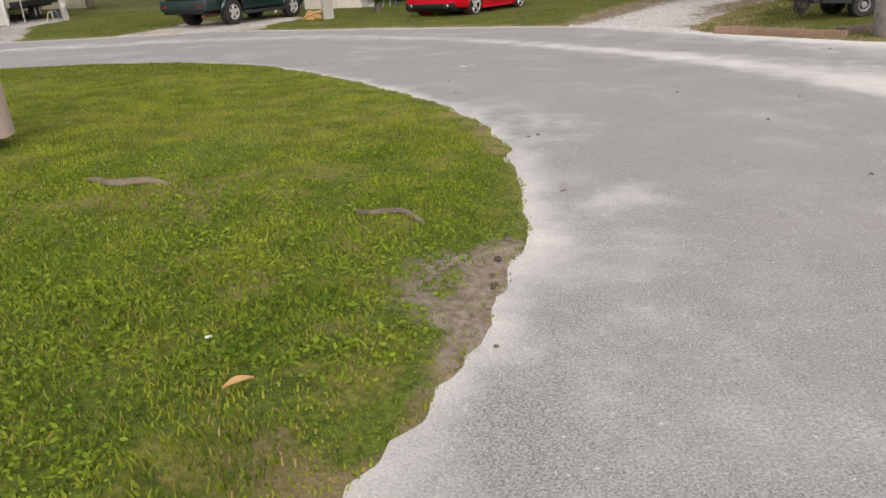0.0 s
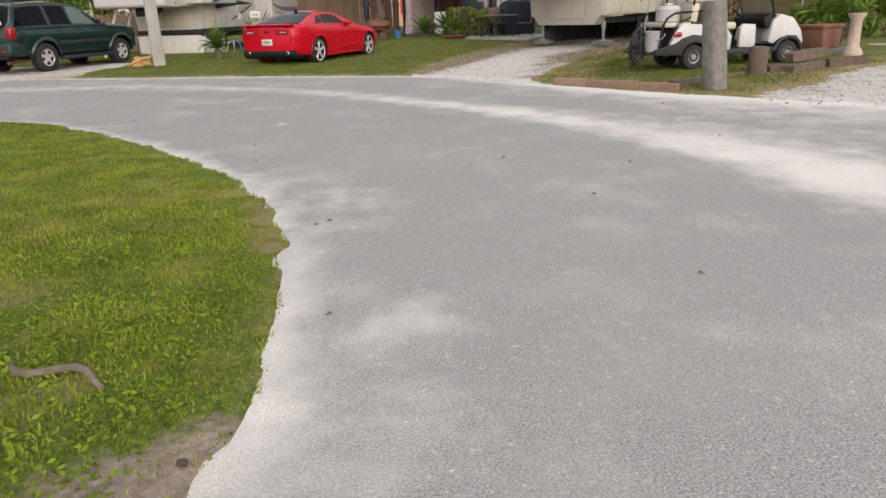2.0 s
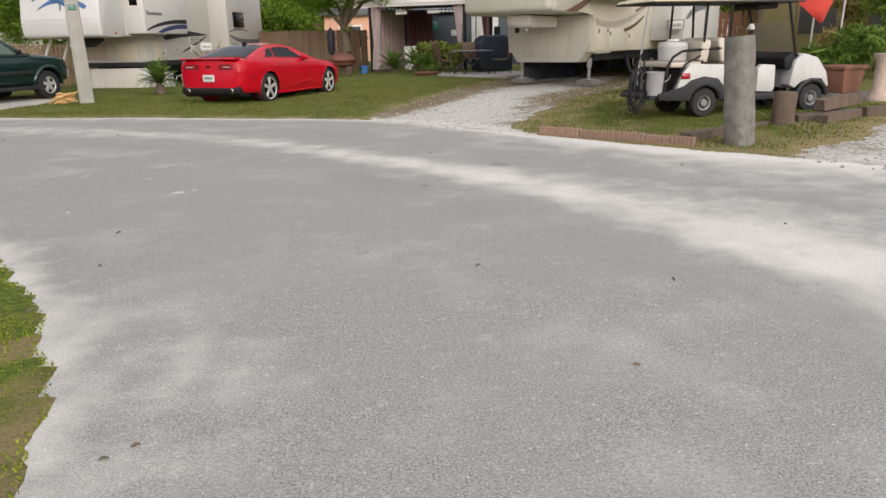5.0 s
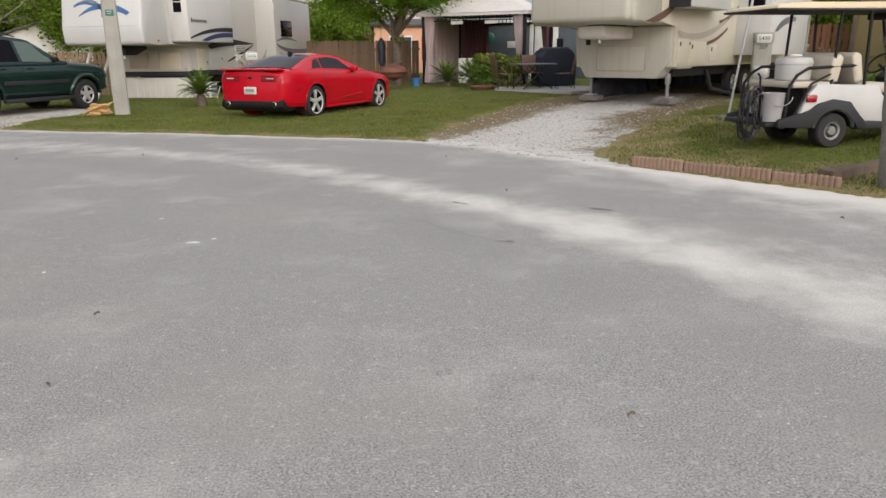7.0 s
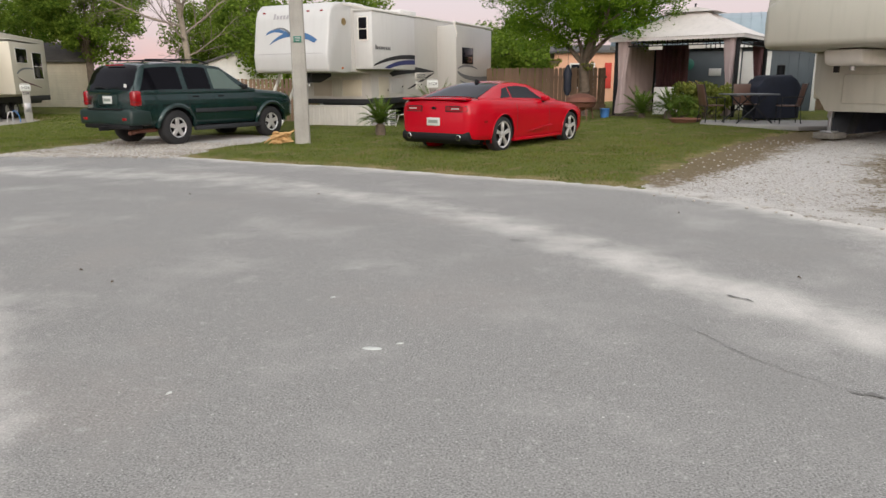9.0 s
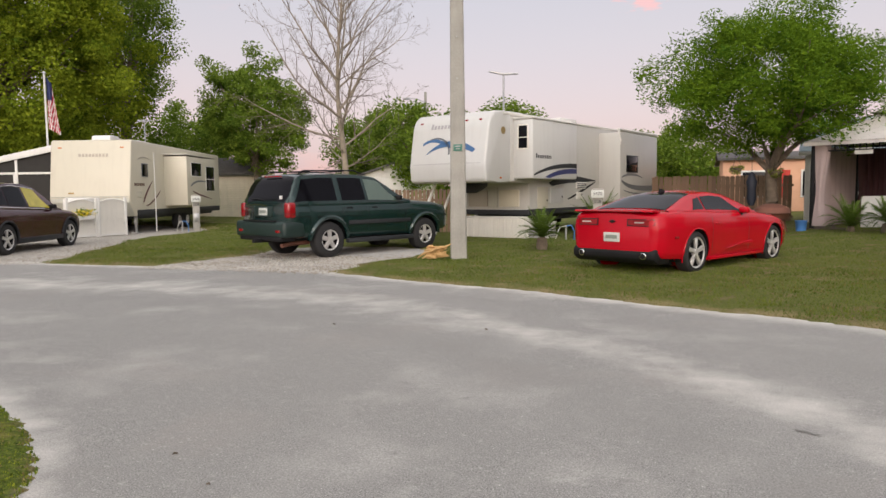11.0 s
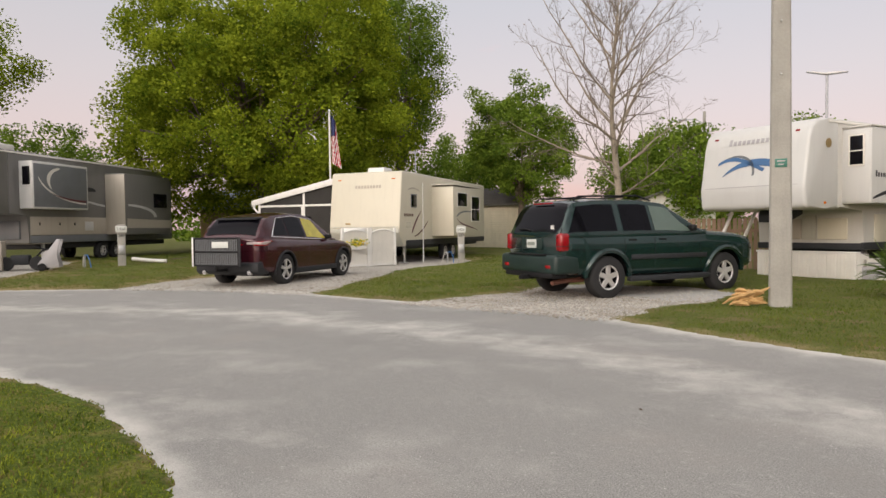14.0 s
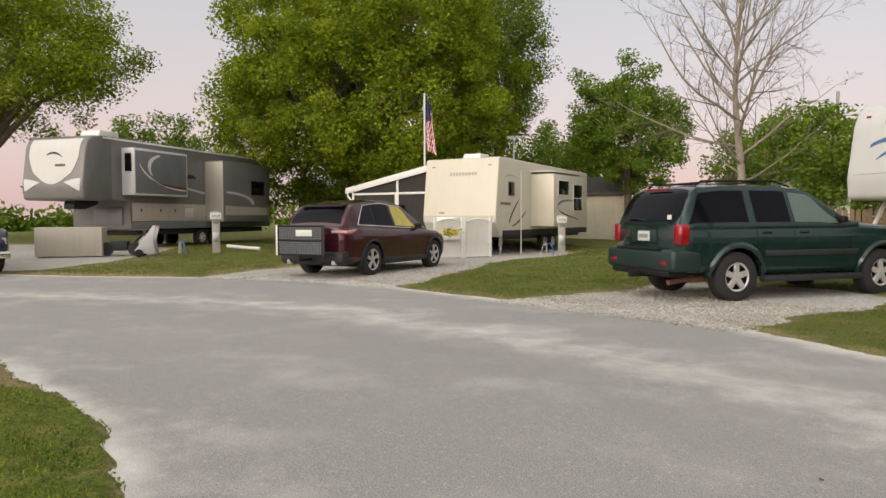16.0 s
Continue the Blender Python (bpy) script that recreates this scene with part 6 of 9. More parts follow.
part("white_nose_panel", patch(shield, 14, 10, 0.004), M["silver_shell"], rv4)
swoosh("horse_mark", rv4, [(0.30, 3.20), (0.1, 3.34), (-0.15, 3.30), (-0.36, 3.12)], [(0.26, 3.17), (0.1, 3.25), (-0.15, 3.22), (-0.36, 3.10)], lambda a, b, l: f4(a, b, l + 0.012), M["charcoal"])
for k in range(5):
    part("lettering", patch(lambda u, v, k=k: f4(-0.10 - k * 0.085 - u * 0.06, 2.80 + v * 0.08, 0.02), 1, 1, 0.003), M["charcoal"], rv4)
swoosh("silver_flash", rv4, [(-0.5, 2.30), (-0.8, 2.38), (-1.05, 2.42), (-1.15, 2.40)], [(-0.5, 2.28), (-0.75, 2.2), (-0.95, 2.05), (-1.12, 2.0)], f4, M["silver_vinyl"])
swoosh("silver_flash", rv4, [(0.5, 2.30), (0.8, 2.38), (1.05, 2.42), (1.15, 2.40)], [(0.5, 2.28), (0.75, 2.2), (0.95, 2.05), (1.12, 2.0)], f4, M["silver_vinyl"])
part("bedroom_slide", box(1.75, 4.55, -w4 / 2 - 0.5, -w4 / 2 + 0.1, 1.92, 3.52, 0.03), M["white_shell"], rv4)
part("slide_panel", box(1.80, 4.48, -w4 / 2 - 0.512, -w4 / 2 - 0.49, 1.98, 3.44, 0.01), M["grey_vinyl"], rv4)
rv_window(rv4, -w4 / 2 - 0.40, -w4 / 2 - 0.12, 2.72, 3.34, 1.75, -1, frame=M["black"], bar=False, along="y", r=0.01)
s4b = lambda a, b, lift: Vector((a, -w4 / 2 - 0.515 - lift, b))
swoosh("white_swoosh", rv4, [(3.0, 3.36), (2.4, 3.30), (2.2, 2.9), (2.6, 2.6)], [(3.05, 3.30), (2.6, 3.22), (2.42, 2.9), (2.62, 2.62)], s4b, M["white_vinyl"])
swoosh("white_swoosh", rv4, [(2.0, 3.0), (2.3, 2.5), (3.3, 2.2), (4.4, 2.16)], [(2.0, 2.94), (2.3, 2.42), (3.3, 2.14), (4.4, 2.12)], s4b, M["white_vinyl"])
swoosh("maroon_swoosh", rv4, [(2.5, 2.52), (3.0, 2.34), (3.7, 2.26), (4.4, 2.26)], [(2.5, 2.50), (3.0, 2.26), (3.7, 2.18), (4.4, 2.18)], s4b, M["maroon_vinyl"])
part("living_slide", box(6.3, 9.6, -w4 / 2 - 0.85, -w4 / 2 + 0.1, 0.98, 3.42, 0.03), M["grey_shell"], rv4)
part("slide_end", box(6.28, 6.32, -w4 / 2 - 0.84, -w4 / 2 + 0.0, 1.0, 3.38, 0.01), M["beige_shell"], rv4)
s4c = lambda a, b, lift: Vector((a, -w4 / 2 - 0.85 - lift, b))
swoosh("silver_swoosh", rv4, [(6.5, 2.2), (7.6, 2.2), (8.6, 2.0), (8.5, 1.7)], [(6.5, 2.12), (7.5, 2.1), (8.3, 1.92), (8.3, 1.7)], s4c, M["silver_vinyl"])
swoosh("beige_band", rv4, [(6.4, 1.62), (7.4, 1.60), (8.6, 1.58), (9.55, 1.58)], [(6.4, 1.24), (7.4, 1.24), (8.6, 1.24), (9.55, 1.24)], s4c, M["beige_shell"])
rv_window(rv4, 8.3, 9.3, 2.1, 2.7, -w4 / 2 - 0.85, -1, frame=M["black"], bar=False)
part("beige_skirt", box(2.2, L4 - 0.1, -w4 / 2 - 0.01, -w4 / 2 + 0.05, 1.02, 1.66, 0.01), M["beige_shell"], rv4)
part("grey_sill", box(2.2, L4 - 0.1, -w4 / 2 - 0.014, -w4 / 2 + 0.05, 0.74, 1.0, 0.01), M["grey_vinyl"], rv4)
swoosh("silver_swoosh", rv4, [(4.8, 2.34), (5.3, 2.3), (5.8, 2.2), (6.25, 2.16)], [(4.8, 2.30), (5.3, 2.22), (5.8, 2.12), (6.25, 2.08)], s4, M["silver_vinyl"])
swoosh("horse_mark", rv4, [(5.0, 2.7), (5.2, 2.86), (5.5, 2.84), (5.7, 2.72)], [(5.0, 2.62), (5.2, 2.66), (5.5, 2.66), (5.7, 2.66)], s4, M["charcoal"])
for x in (2.6, 3.6, 4.4):
    part("compartment_latch", box(x, x + 0.05, -w4 / 2 - 0.025, -w4 / 2 - 0.005, 1.36, 1.46, 0.006), M["black"], rv4)
part("utility_hatch", box(5.0, 5.5, -w4 / 2 - 0.02, -w4 / 2, 1.16, 1.5, 0.01), M["silver_vinyl"], rv4)
part("front_hatch", box(2.04, 2.12, -0.95, 0.3, 0.88, 1.5, 0.03), M["grey_vinyl"], rv4)
trailer_wheels(rv4, (6.2, 7.1), -w4 / 2 + 0.2, -1)
trailer_wheels(rv4, (6.2, 7.1), w4 / 2 - 0.2, 1)
jack(rv4, 3.0, -w4 / 2 + 0.2, 0.74)
jack(rv4, 2.8, w4 / 2 - 0.3, 0.74)
roof_unit(rv4, 1.9, -0.2, H4 - 0.02, 1.0, 0.8, 0.30)
roof_unit(rv4, 4.3, 0.0, H4 - 0.04, 0.9, 0.7, 0.14)
roof_unit(rv4, 5.6, -0.3, H4 - 0.05, 0.7, 0.6, 0.14, M["charcoal"])


# ---- things on the lots ----
def on_lot(x, y, rz=0.0, dz=0.0):
    return pose(x, y, lot_z(x, y) + 0.015 + dz, 0, 0, rz)


# concrete slab drive and patio
def slab(name, pts, label, thick=0.10, rise=0.03):
    z = max(lot_z(x, y) for x, y in pts) + rise
    bm = prism(pts, z - thick, z, 0.01, plane="xy")
    ob = whole(name, bm, M["slab"], label, "slab", kind="structure")
    return z


slab("concrete_drive", [(-9.4, 24.4), (-5.7, 23.5), (-4.9, 26.0), (-3.9, 29.6), (-7.3, 30.8)], "grey concrete drive slab under the parked car", rise=0.012)
patio_z = slab("patio", [(4.9, 27.6), (6.75, 25.95), (9.0, 26.9), (9.2, 30.2), (5.6, 30.6)], "grey concrete patio slab beside the gazebo", rise=0.0)

# utility pole
pole = thing("utility_pole", "tall square grey concrete utility pole on the lawn", "utility pole", on_lot(-4.32, 23.66, 18, -0.03))
pb = bmesh.new()
rings = []
for k in range(13):
    z, h = k * 0.75, 0.165 - 0.005 * k
    c = 0.025
    rings.append([pb.verts.new((x * 1.0, y * 1.0, z)) for x, y in ((h, h - c), (h - c, h), (-h + c, h), (-h, h - c), (-h, -h + c), (-h + c, -h), (h - c, -h), (h, -h + c))])
for a, b in zip(rings, rings[1:]):
    for k in range(8):
        pb.faces.new((a[k], a[(k + 1) % 8], b[(k + 1) % 8], b[k]))
pb.faces.new(rings[0][::-1])
pb.faces.new(rings[-1])
part("shaft", pb, M["concrete"], pole)
sg = part("number_sign", box(-0.085, 0.085, -0.162, -0.152, 2.19, 2.32, 0.004), M["green_sign"], pole)
part("sign_marks", box(-0.055, 0.055, -0.165, -0.162, 2.275, 2.292), M["faded_ink"], sg)
part("sign_marks", box(-0.04, 0.04, -0.165, -0.162, 2.225, 2.24), M["faded_ink"], sg)
for z in (3.6, 4.4):
    part("step_bolt", tube([(0, -0.15, z), (0, -0.22, z)], 0.012, 6), M["steel"], pole)

husk = thing("palm_husk_pile", "small pile of dry tan palm husks beside the pole", "palm husks", on_lot(-4.66, 23.30))
rr = random.Random(4)
for k in range(22):
    a, l = rr.uniform(-0.3, 0.9), rr.uniform(0.18, 0.42)
    c = Vector((rr.uniform(-0.20, 0.10), rr.uniform(-0.10, 0.10), 0.04 + 0.010 * k))
    d = Vector((math.cos(a), math.sin(a), rr.uniform(0.0, 0.7))) * l / 2
    part("husk", tube([c - d, c - d * 0.3 + Vector((0, 0, 0.03)), c + d * 0.4 + Vector((0, 0, 0.02)), c + d], [0.012, 0.026, 0.030, 0.006], 6), M["sand_pile"], husk)


def frond(length, droop, leaflets, lw, ll):
    """One feathered frond along +x, as vertex and face lists."""
    vs, fs = [], []
    for i in range(leaflets):
        t = (i + 1) / leaflets
        x = length * t * (1 - 0.25 * droop * t)
        z = length * (0.55 * t - droop * t * t)
        l = ll * math.sin(math.pi * (0.12 + 0.83 * t)) + 0.01
        for sd in (1, -1):
            b = len(vs)
            vs += [(x - lw / 2, 0, z), (x + lw / 2, 0, z), (x + l * 0.45, sd * l, z + l * 0.25)]
            fs.append((b, b + 1, b + 2))
    for i in range(leaflets):
        t0, t1 = i / leaflets, (i + 1) / leaflets
        b = len(vs)
        p = [(length * t * (1 - 0.25 * droop * t), length * (0.55 * t - droop * t * t)) for t in (t0, t1)]
        vs += [(p[0][0], -0.008, p[0][1]), (p[0][0], 0.008, p[0][1]), (p[1][0], 0.006, p[1][1]), (p[1][0], -0.006, p[1][1])]
        fs.append((b, b + 1, b + 2, b + 3))
    return vs, fs


def sago(name, label, m, trunk_h, trunk_r, n, length, seed, group="sago palms"):
    root = thing(name, label, "palm plant", m, group)
    part("trunk", lathe([(trunk_r, 0), (trunk_r * 1.12, trunk_h * 0.4), (trunk_r * 0.95, trunk_h), (0.02, trunk_h + 0.05)], 14), M["bark"], root)
    r = random.Random(seed)
    for k in range(n):
        t = k / n
        vs, fs = frond(length * r.uniform(0.85, 1.1), 0.10 + 0.75 * t + r.uniform(-0.08, 0.08), 22, 0.03, 0.16)
        el = 1.1 * (1 - t)
        mm = Matrix.Translation((0, 0, trunk_h)) @ Matrix.Rotation(k * 2.39996 + r.uniform(-0.2, 0.2), 4, "Z") @ Matrix.Rotation(-el * 0.75, 4, "Y")
        me = bpy.data.meshes.new("frond")
        me.from_pydata([mm @ Vector(v) for v in vs], [], fs)
        me.materials.append(M["sago"])
        ob = new("frond", me)
        ob.parent = root
    return root


sago("sago_palm", "small green sago palm with a short shaggy trunk on lawn", on_lot(-3.16, 26.16), 0.28, 0.12, 34, 0.72, 1)
sago("sago_palm", "bushy green sago palm beside the white trailer", on_lot(-2.5, 30.6), 0.25, 0.14, 34, 1.15, 2)
sago("sago_palm", "yellow-green sago palm in front of the gazebo", on_lot(3.75, 30.2), 0.12, 0.10, 30, 0.85, 3)
sago("sago_palm", "yellow-green sago palm in a dark pot by the gazebo", on_lot(4.45, 29.6), 0.22, 0.14, 30, 0.72, 4)


# service pedestals
def pedestal(x, y, rz, h, number, lot, w=0.24, dz=0.0):
    p = thing("service_pedestal", "grey metal utility pedestal marked %s" % number, "utility pedestal", on_lot(x, y, rz, dz), "service pedestals")
    part("post", box(-w / 2, w / 2, -w / 2, w / 2, 0, h * 0.86, 0.012), M["concrete"], p)
    part("hood", box(-w / 2 - 0.02, w / 2 + 0.02, -w / 2 - 0.03, w / 2 + 0.02, h * 0.86, h, 0.02), M["concrete"], p)
    plq = part("number_board", box(-0.17, 0.17, -w / 2 - 0.05, -w / 2 - 0.032, h - 0.26, h - 0.05, 0.01), M["plate"], p)
    lettering(number, 0.13, M["ink"], plq, Matrix.Translation((0, -w / 2 - 0.052, h - 0.15)) @ Matrix.Rotation(radians(90), 4, "X"))
    if lot:
        lettering(lot, 0.13, M["ink"], p, Matrix.Translation((0, -w / 2 - 0.012, h - 0.36)) @ Matrix.Rotation(radians(90), 4, "X"))
    part("meter_box", box(-w * 0.38, w * 0.38, -w / 2 - 0.03, -w / 2, h * 0.28, h * 0.5, 0.01), M["steel"], p)
    return p


pedestal(-17.29, 31.4, 42, 1.36, "5426", "259")
pedestal(-24.1, 22.2, 64, 1.36, "5424", "260")
pedestal(-2.4, 29.8, 5, 1.42, "5428", "258")
pedestal(11.2, 24.4, -22, 1.62, "5430", "257", 0.42)

# white lattice screens with a flower box
def lattice(m, w, h, label):
    t = thing("lattice_screen", label, "lattice", m, "lattice screens")
    for x in (0.0, w):
        part("post", box(x - 0.04, x + 0.04, -0.035, 0.035, 0, h + 0.04, 0.006), M["white"], t)
    part("bottom_rail", box(0.04, w - 0.04, -0.025, 0.025, 0.03, 0.10, 0.005), M["white"], t)
    arch = lambda x: h - 0.14 + 0.12 * math.sin(math.pi * x / w)
    part("top_rail", tube([(w * k / 10, 0, arch(w * k / 10)) for k in range(11)], 0.032, 6), M["white"], t)
    for sgn in (1, -1):
        for k in range(-14, 30):
            x0 = k * 0.075
            pts = [(x0 + sgn * z * 1.0, z) for z in np.linspace(0.08, h, 24)]
            pts = [p for p in pts if 0.02 < p[0] < w - 0.02 and p[1] < arch(min(max(p[0], 0), w))]
            if len(pts) > 1:
                (xa, za), (xb, zb) = pts[0], pts[-1]
                n = Vector((zb - za, 0, xa - xb)).normalized() * 0.022
                y0 = 0.006 * sgn
                bm = bmesh.new()
                q = [bm.verts.new((x + s * n.x, y0 + d, z + s * n.z)) for x, z in ((xa, za), (xb, zb)) for s in (1, -1) for d in (0, 0.006)]
                for f in ((0, 1, 3, 2), (4, 6, 7, 5), (0, 4, 5, 1), (2, 3, 7, 6), (0, 2, 6, 4), (1, 5, 7, 3)):
                    bm.faces.new([q[i] for i in f])
                part("slat", bm, M["white_vinyl"], t)
    return t


lattice(on_lot(-18.62, 26.95, 78.5), 0.98, 1.26, "white arched lattice screen holding a flower box")
lattice(on_lot(-18.40, 27.99, 79.5), 0.98, 1.26, "white arched lattice screen beside the trailer")
fb = thing("flower_box", "white flower box of yellow blooms hung on the lattice", "flower box", on_lot(-18.62, 26.95, 78.5))
part("trough", prism([(0.18, 0.72), (0.24, 0.60), (0.74, 0.60), (0.80, 0.72)], -0.22, -0.045, 0.01), M["white"], fb)
bm, bl = bmesh.new(), bmesh.new()
rr = random.Random(9)
for k in range(130):
    c = Vector((rr.gauss(0.49, 0.17), rr.gauss(-0.14, 0.06), 0.80 + rr.gauss(0, 0.07)))
    tgt = bm if k % 5 < 3 else bl
    u, v = Vector((rr.gauss(0, 1), rr.gauss(0, 1), rr.gauss(0, 1))).normalized() * 0.045, Vector((rr.gauss(0, 1), rr.gauss(0, 1), rr.gauss(0, 1))).normalized() * 0.045
    tgt.faces.new([tgt.verts.new(c + p) for p in (u, v, -u, -v)])
part("blooms", bm, M["flower_yellow"], fb)
part("leaves", bl, M["weed"], fb)

# flag on a pole fixed to the porch roof
fl = thing("flagpole", "white flagpole with a limp striped flag on the porch roof", "flagpole", pose(-22.1, 29.35, 0.0, 0, 0, 40))
part("mast", tube([(0, 0, 2.7), (0, 0, 5.82)], 0.035, 8), M["white"], fl)
part("finial", lathe([(0.001, 5.82), (0.05, 5.85), (0.05, 5.88), (0.001, 5.92)], 10), M["white"], fl)
def drape(u, v):
    return Vector((0.05 + 0.34 * u * (0.5 + 0.7 * v), 0.07 * math.sin(u * 9 + v * 2), 5.72 - 0.25 * u - 1.85 * v))
flag = part("flag", patch(drape, 16, 26), [M["white"], M["flag_red"], M["flag_blue"]], fl)
for p in flag.data.polygons:
    c = p.center
    v = (5.72 - c.z) / 2.0
    p.material_index = 2 if v < 0.42 and c.x < 0.22 else (1 if int((c.x + 0.35 * v) * 26) % 2 else 0)

# brick edging along the lawn
edge_b = thing("brick_edging", "row of ribbed tan-red edging blocks by the lawn", "edging")
ea, ebd = Vector((4.70, 15.17, 0)), Vector((6.22, 13.42, 0))
dirb = (ebd - ea).normalized()
nb = 7
bmes = None
for k in range(nb):
    p = ea + (ebd - ea) * ((k + 0.5) / nb)
    if bmes is None:
        tmp = bmesh.new()
        L2b = (ebd - ea).length / nb / 2 - 0.003
        cols = 48
        grid = []
        for i in range(cols + 1):
            s = i / cols * 6 % 1
            bulge = math.sqrt(max(0.0, 1 - (2 * s - 1) ** 2)) if 0 < i < cols else 0.0
            x = -L2b + 2 * L2b * i / cols
            ht, dp = 0.118 + 0.014 * bulge, 0.028 + 0.010 * bulge
            grid.append([tmp.verts.new(q) for q in ((x, -dp, -0.05), (x, -dp, ht - 0.012), (x, -dp + 0.012, ht), (x, dp - 0.012, ht), (x, dp, ht - 0.012), (x, dp, -0.05))])
        for g0, g1 in zip(grid, grid[1:]):
            for j in range(6):
                tmp.faces.new((g0[j], g1[j], g1[(j + 1) % 6], g0[(j + 1) % 6]))
        tmp.faces.new(grid[0])
        tmp.faces.new(grid[-1][::-1])
        bmes = part("brick", tmp, M["brick"], edge_b)
        ob = bmes
    else:
        ob = new("brick", bmes.data)
        ob.parent = edge_b
    rr = random.Random(k)
    ob.matrix_local = pose(p.x + rr.uniform(-0.006, 0.006), p.y, -0.002 + 0.010 * math.sin(k * 2.1), 0, rr.uniform(-1.2, 1.2), math.degrees(math.atan2(dirb.y, dirb.x)) + rr.uniform(-1.5, 1.5))

# old concrete post, timbers and stump
post = bmesh.new()
rr = random.Random(3)
prev = None
for k in range(15):
    z = k * 0.098
    h = 0.166 - 0.006 * z + 0.003 * math.sin(k * 1.7) + rr.uniform(-0.002, 0.002)
    ring = []
    for i in range(20):
        a = 2 * math.pi * i / 20
        q = 0.80 if k else 0.85
        c, s = math.cos(a), math.sin(a)
        rad = h / (abs(c) ** 5 + abs(s) ** 5) ** 0.2 * (1 + rr.uniform(-0.008, 0.008))
        ring.append(post.verts.new((rad * c + 0.004 * z, rad * s * 0.9, z)))
    if prev:
        for i in range(20):
            post.faces.new((prev[i], prev[(i + 1) % 20], ring[(i + 1) % 20], ring[i]))
    else:
        post.faces.new(ring[::-1])
    prev = ring
post.faces.new(prev)
whole("concrete_post", post, M["old_concrete"], "rough square weathered concrete post at the lawn corner", "post", Matrix.Translation((6.74, 13.28, -0.03)) @ Matrix.Rotation(radians(-5), 4, Vector((0.57, 0.82, 0))) @ Matrix.Rotation(radians(24), 4, "Z"), angle=60)


def timber(x0, y0, x1, y1, w, h, z=0.0, tilt=0.0, seed=0):
    l = math.hypot(x1 - x0, y1 - y0)
    n = 7
    bm = bmesh.new()
    r = random.Random(seed)
    rows = []
    for i in range(n):
        x = l * i / (n - 1)
        j = lambda: r.uniform(-0.012, 0.012)
        rows.append([bm.verts.new(p) for p in ((x + j(), -w / 2 + j(), 0), (x + j(), w / 2 + j(), 0), (x + j(), w / 2 - 0.02 + j(), h + j()), (x + j(), -w / 2 + 0.02 + j(), h + j()))])
    for a, b in zip(rows, rows[1:]):
        for k in range(4):
            bm.faces.new((a[k], a[(k + 1) % 4], b[(k + 1) % 4], b[k]))
    bm.faces.new(rows[0][::-1])
    bm.faces.new(rows[-1])
    bmesh.ops.bevel(bm, geom=list(bm.edges), offset=0.008, segments=1, affect="EDGES")
    zz = min(lot_z(x0, y0), lot_z(x1, y1)) + z
    return whole("railway_timber", bm, M["timber"], "dark weathered railway timber on the grass", "timber", Matrix.Translation((x0, y0, zz)) @ Matrix.Rotation(math.atan2(y1 - y0, x1 - x0), 4, "Z") @ Matrix.Rotation(-tilt, 4, "Y"), "railway timbers", angle=25)


timber(6.25, 13.75, 7.95, 14.55, 0.20, 0.15, 0, 0, 1)
timber(8.25, 14.45, 9.35, 14.75, 0.20, 0.13, 0, 0.02, 2)
timber(8.5, 14.20, 9.3, 14.55, 0.20, 0.16, -0.01, 0.03, 3)
timber(8.75, 14.62, 9.65, 14.98, 0.19, 0.16, 0.14, 0.06, 4)
timber(9.4, 14.55, 10.35, 14.85, 0.20, 0.17, 0, 0.0, 5)
stump = lathe([(0.17, 0), (0.155, 0.1), (0.15, 0.43), (0.13, 0.46), (0.02, 0.47)], 16)
for v in stump.verts:
    v.co.x += 0.012 * math.sin(v.co.z * 9 + v.co.y * 30)
whole("wooden_stump", stump, M["timber"], "short dark upright timber stump beside the timbers", "stump", on_lot(8.05, 14.40))


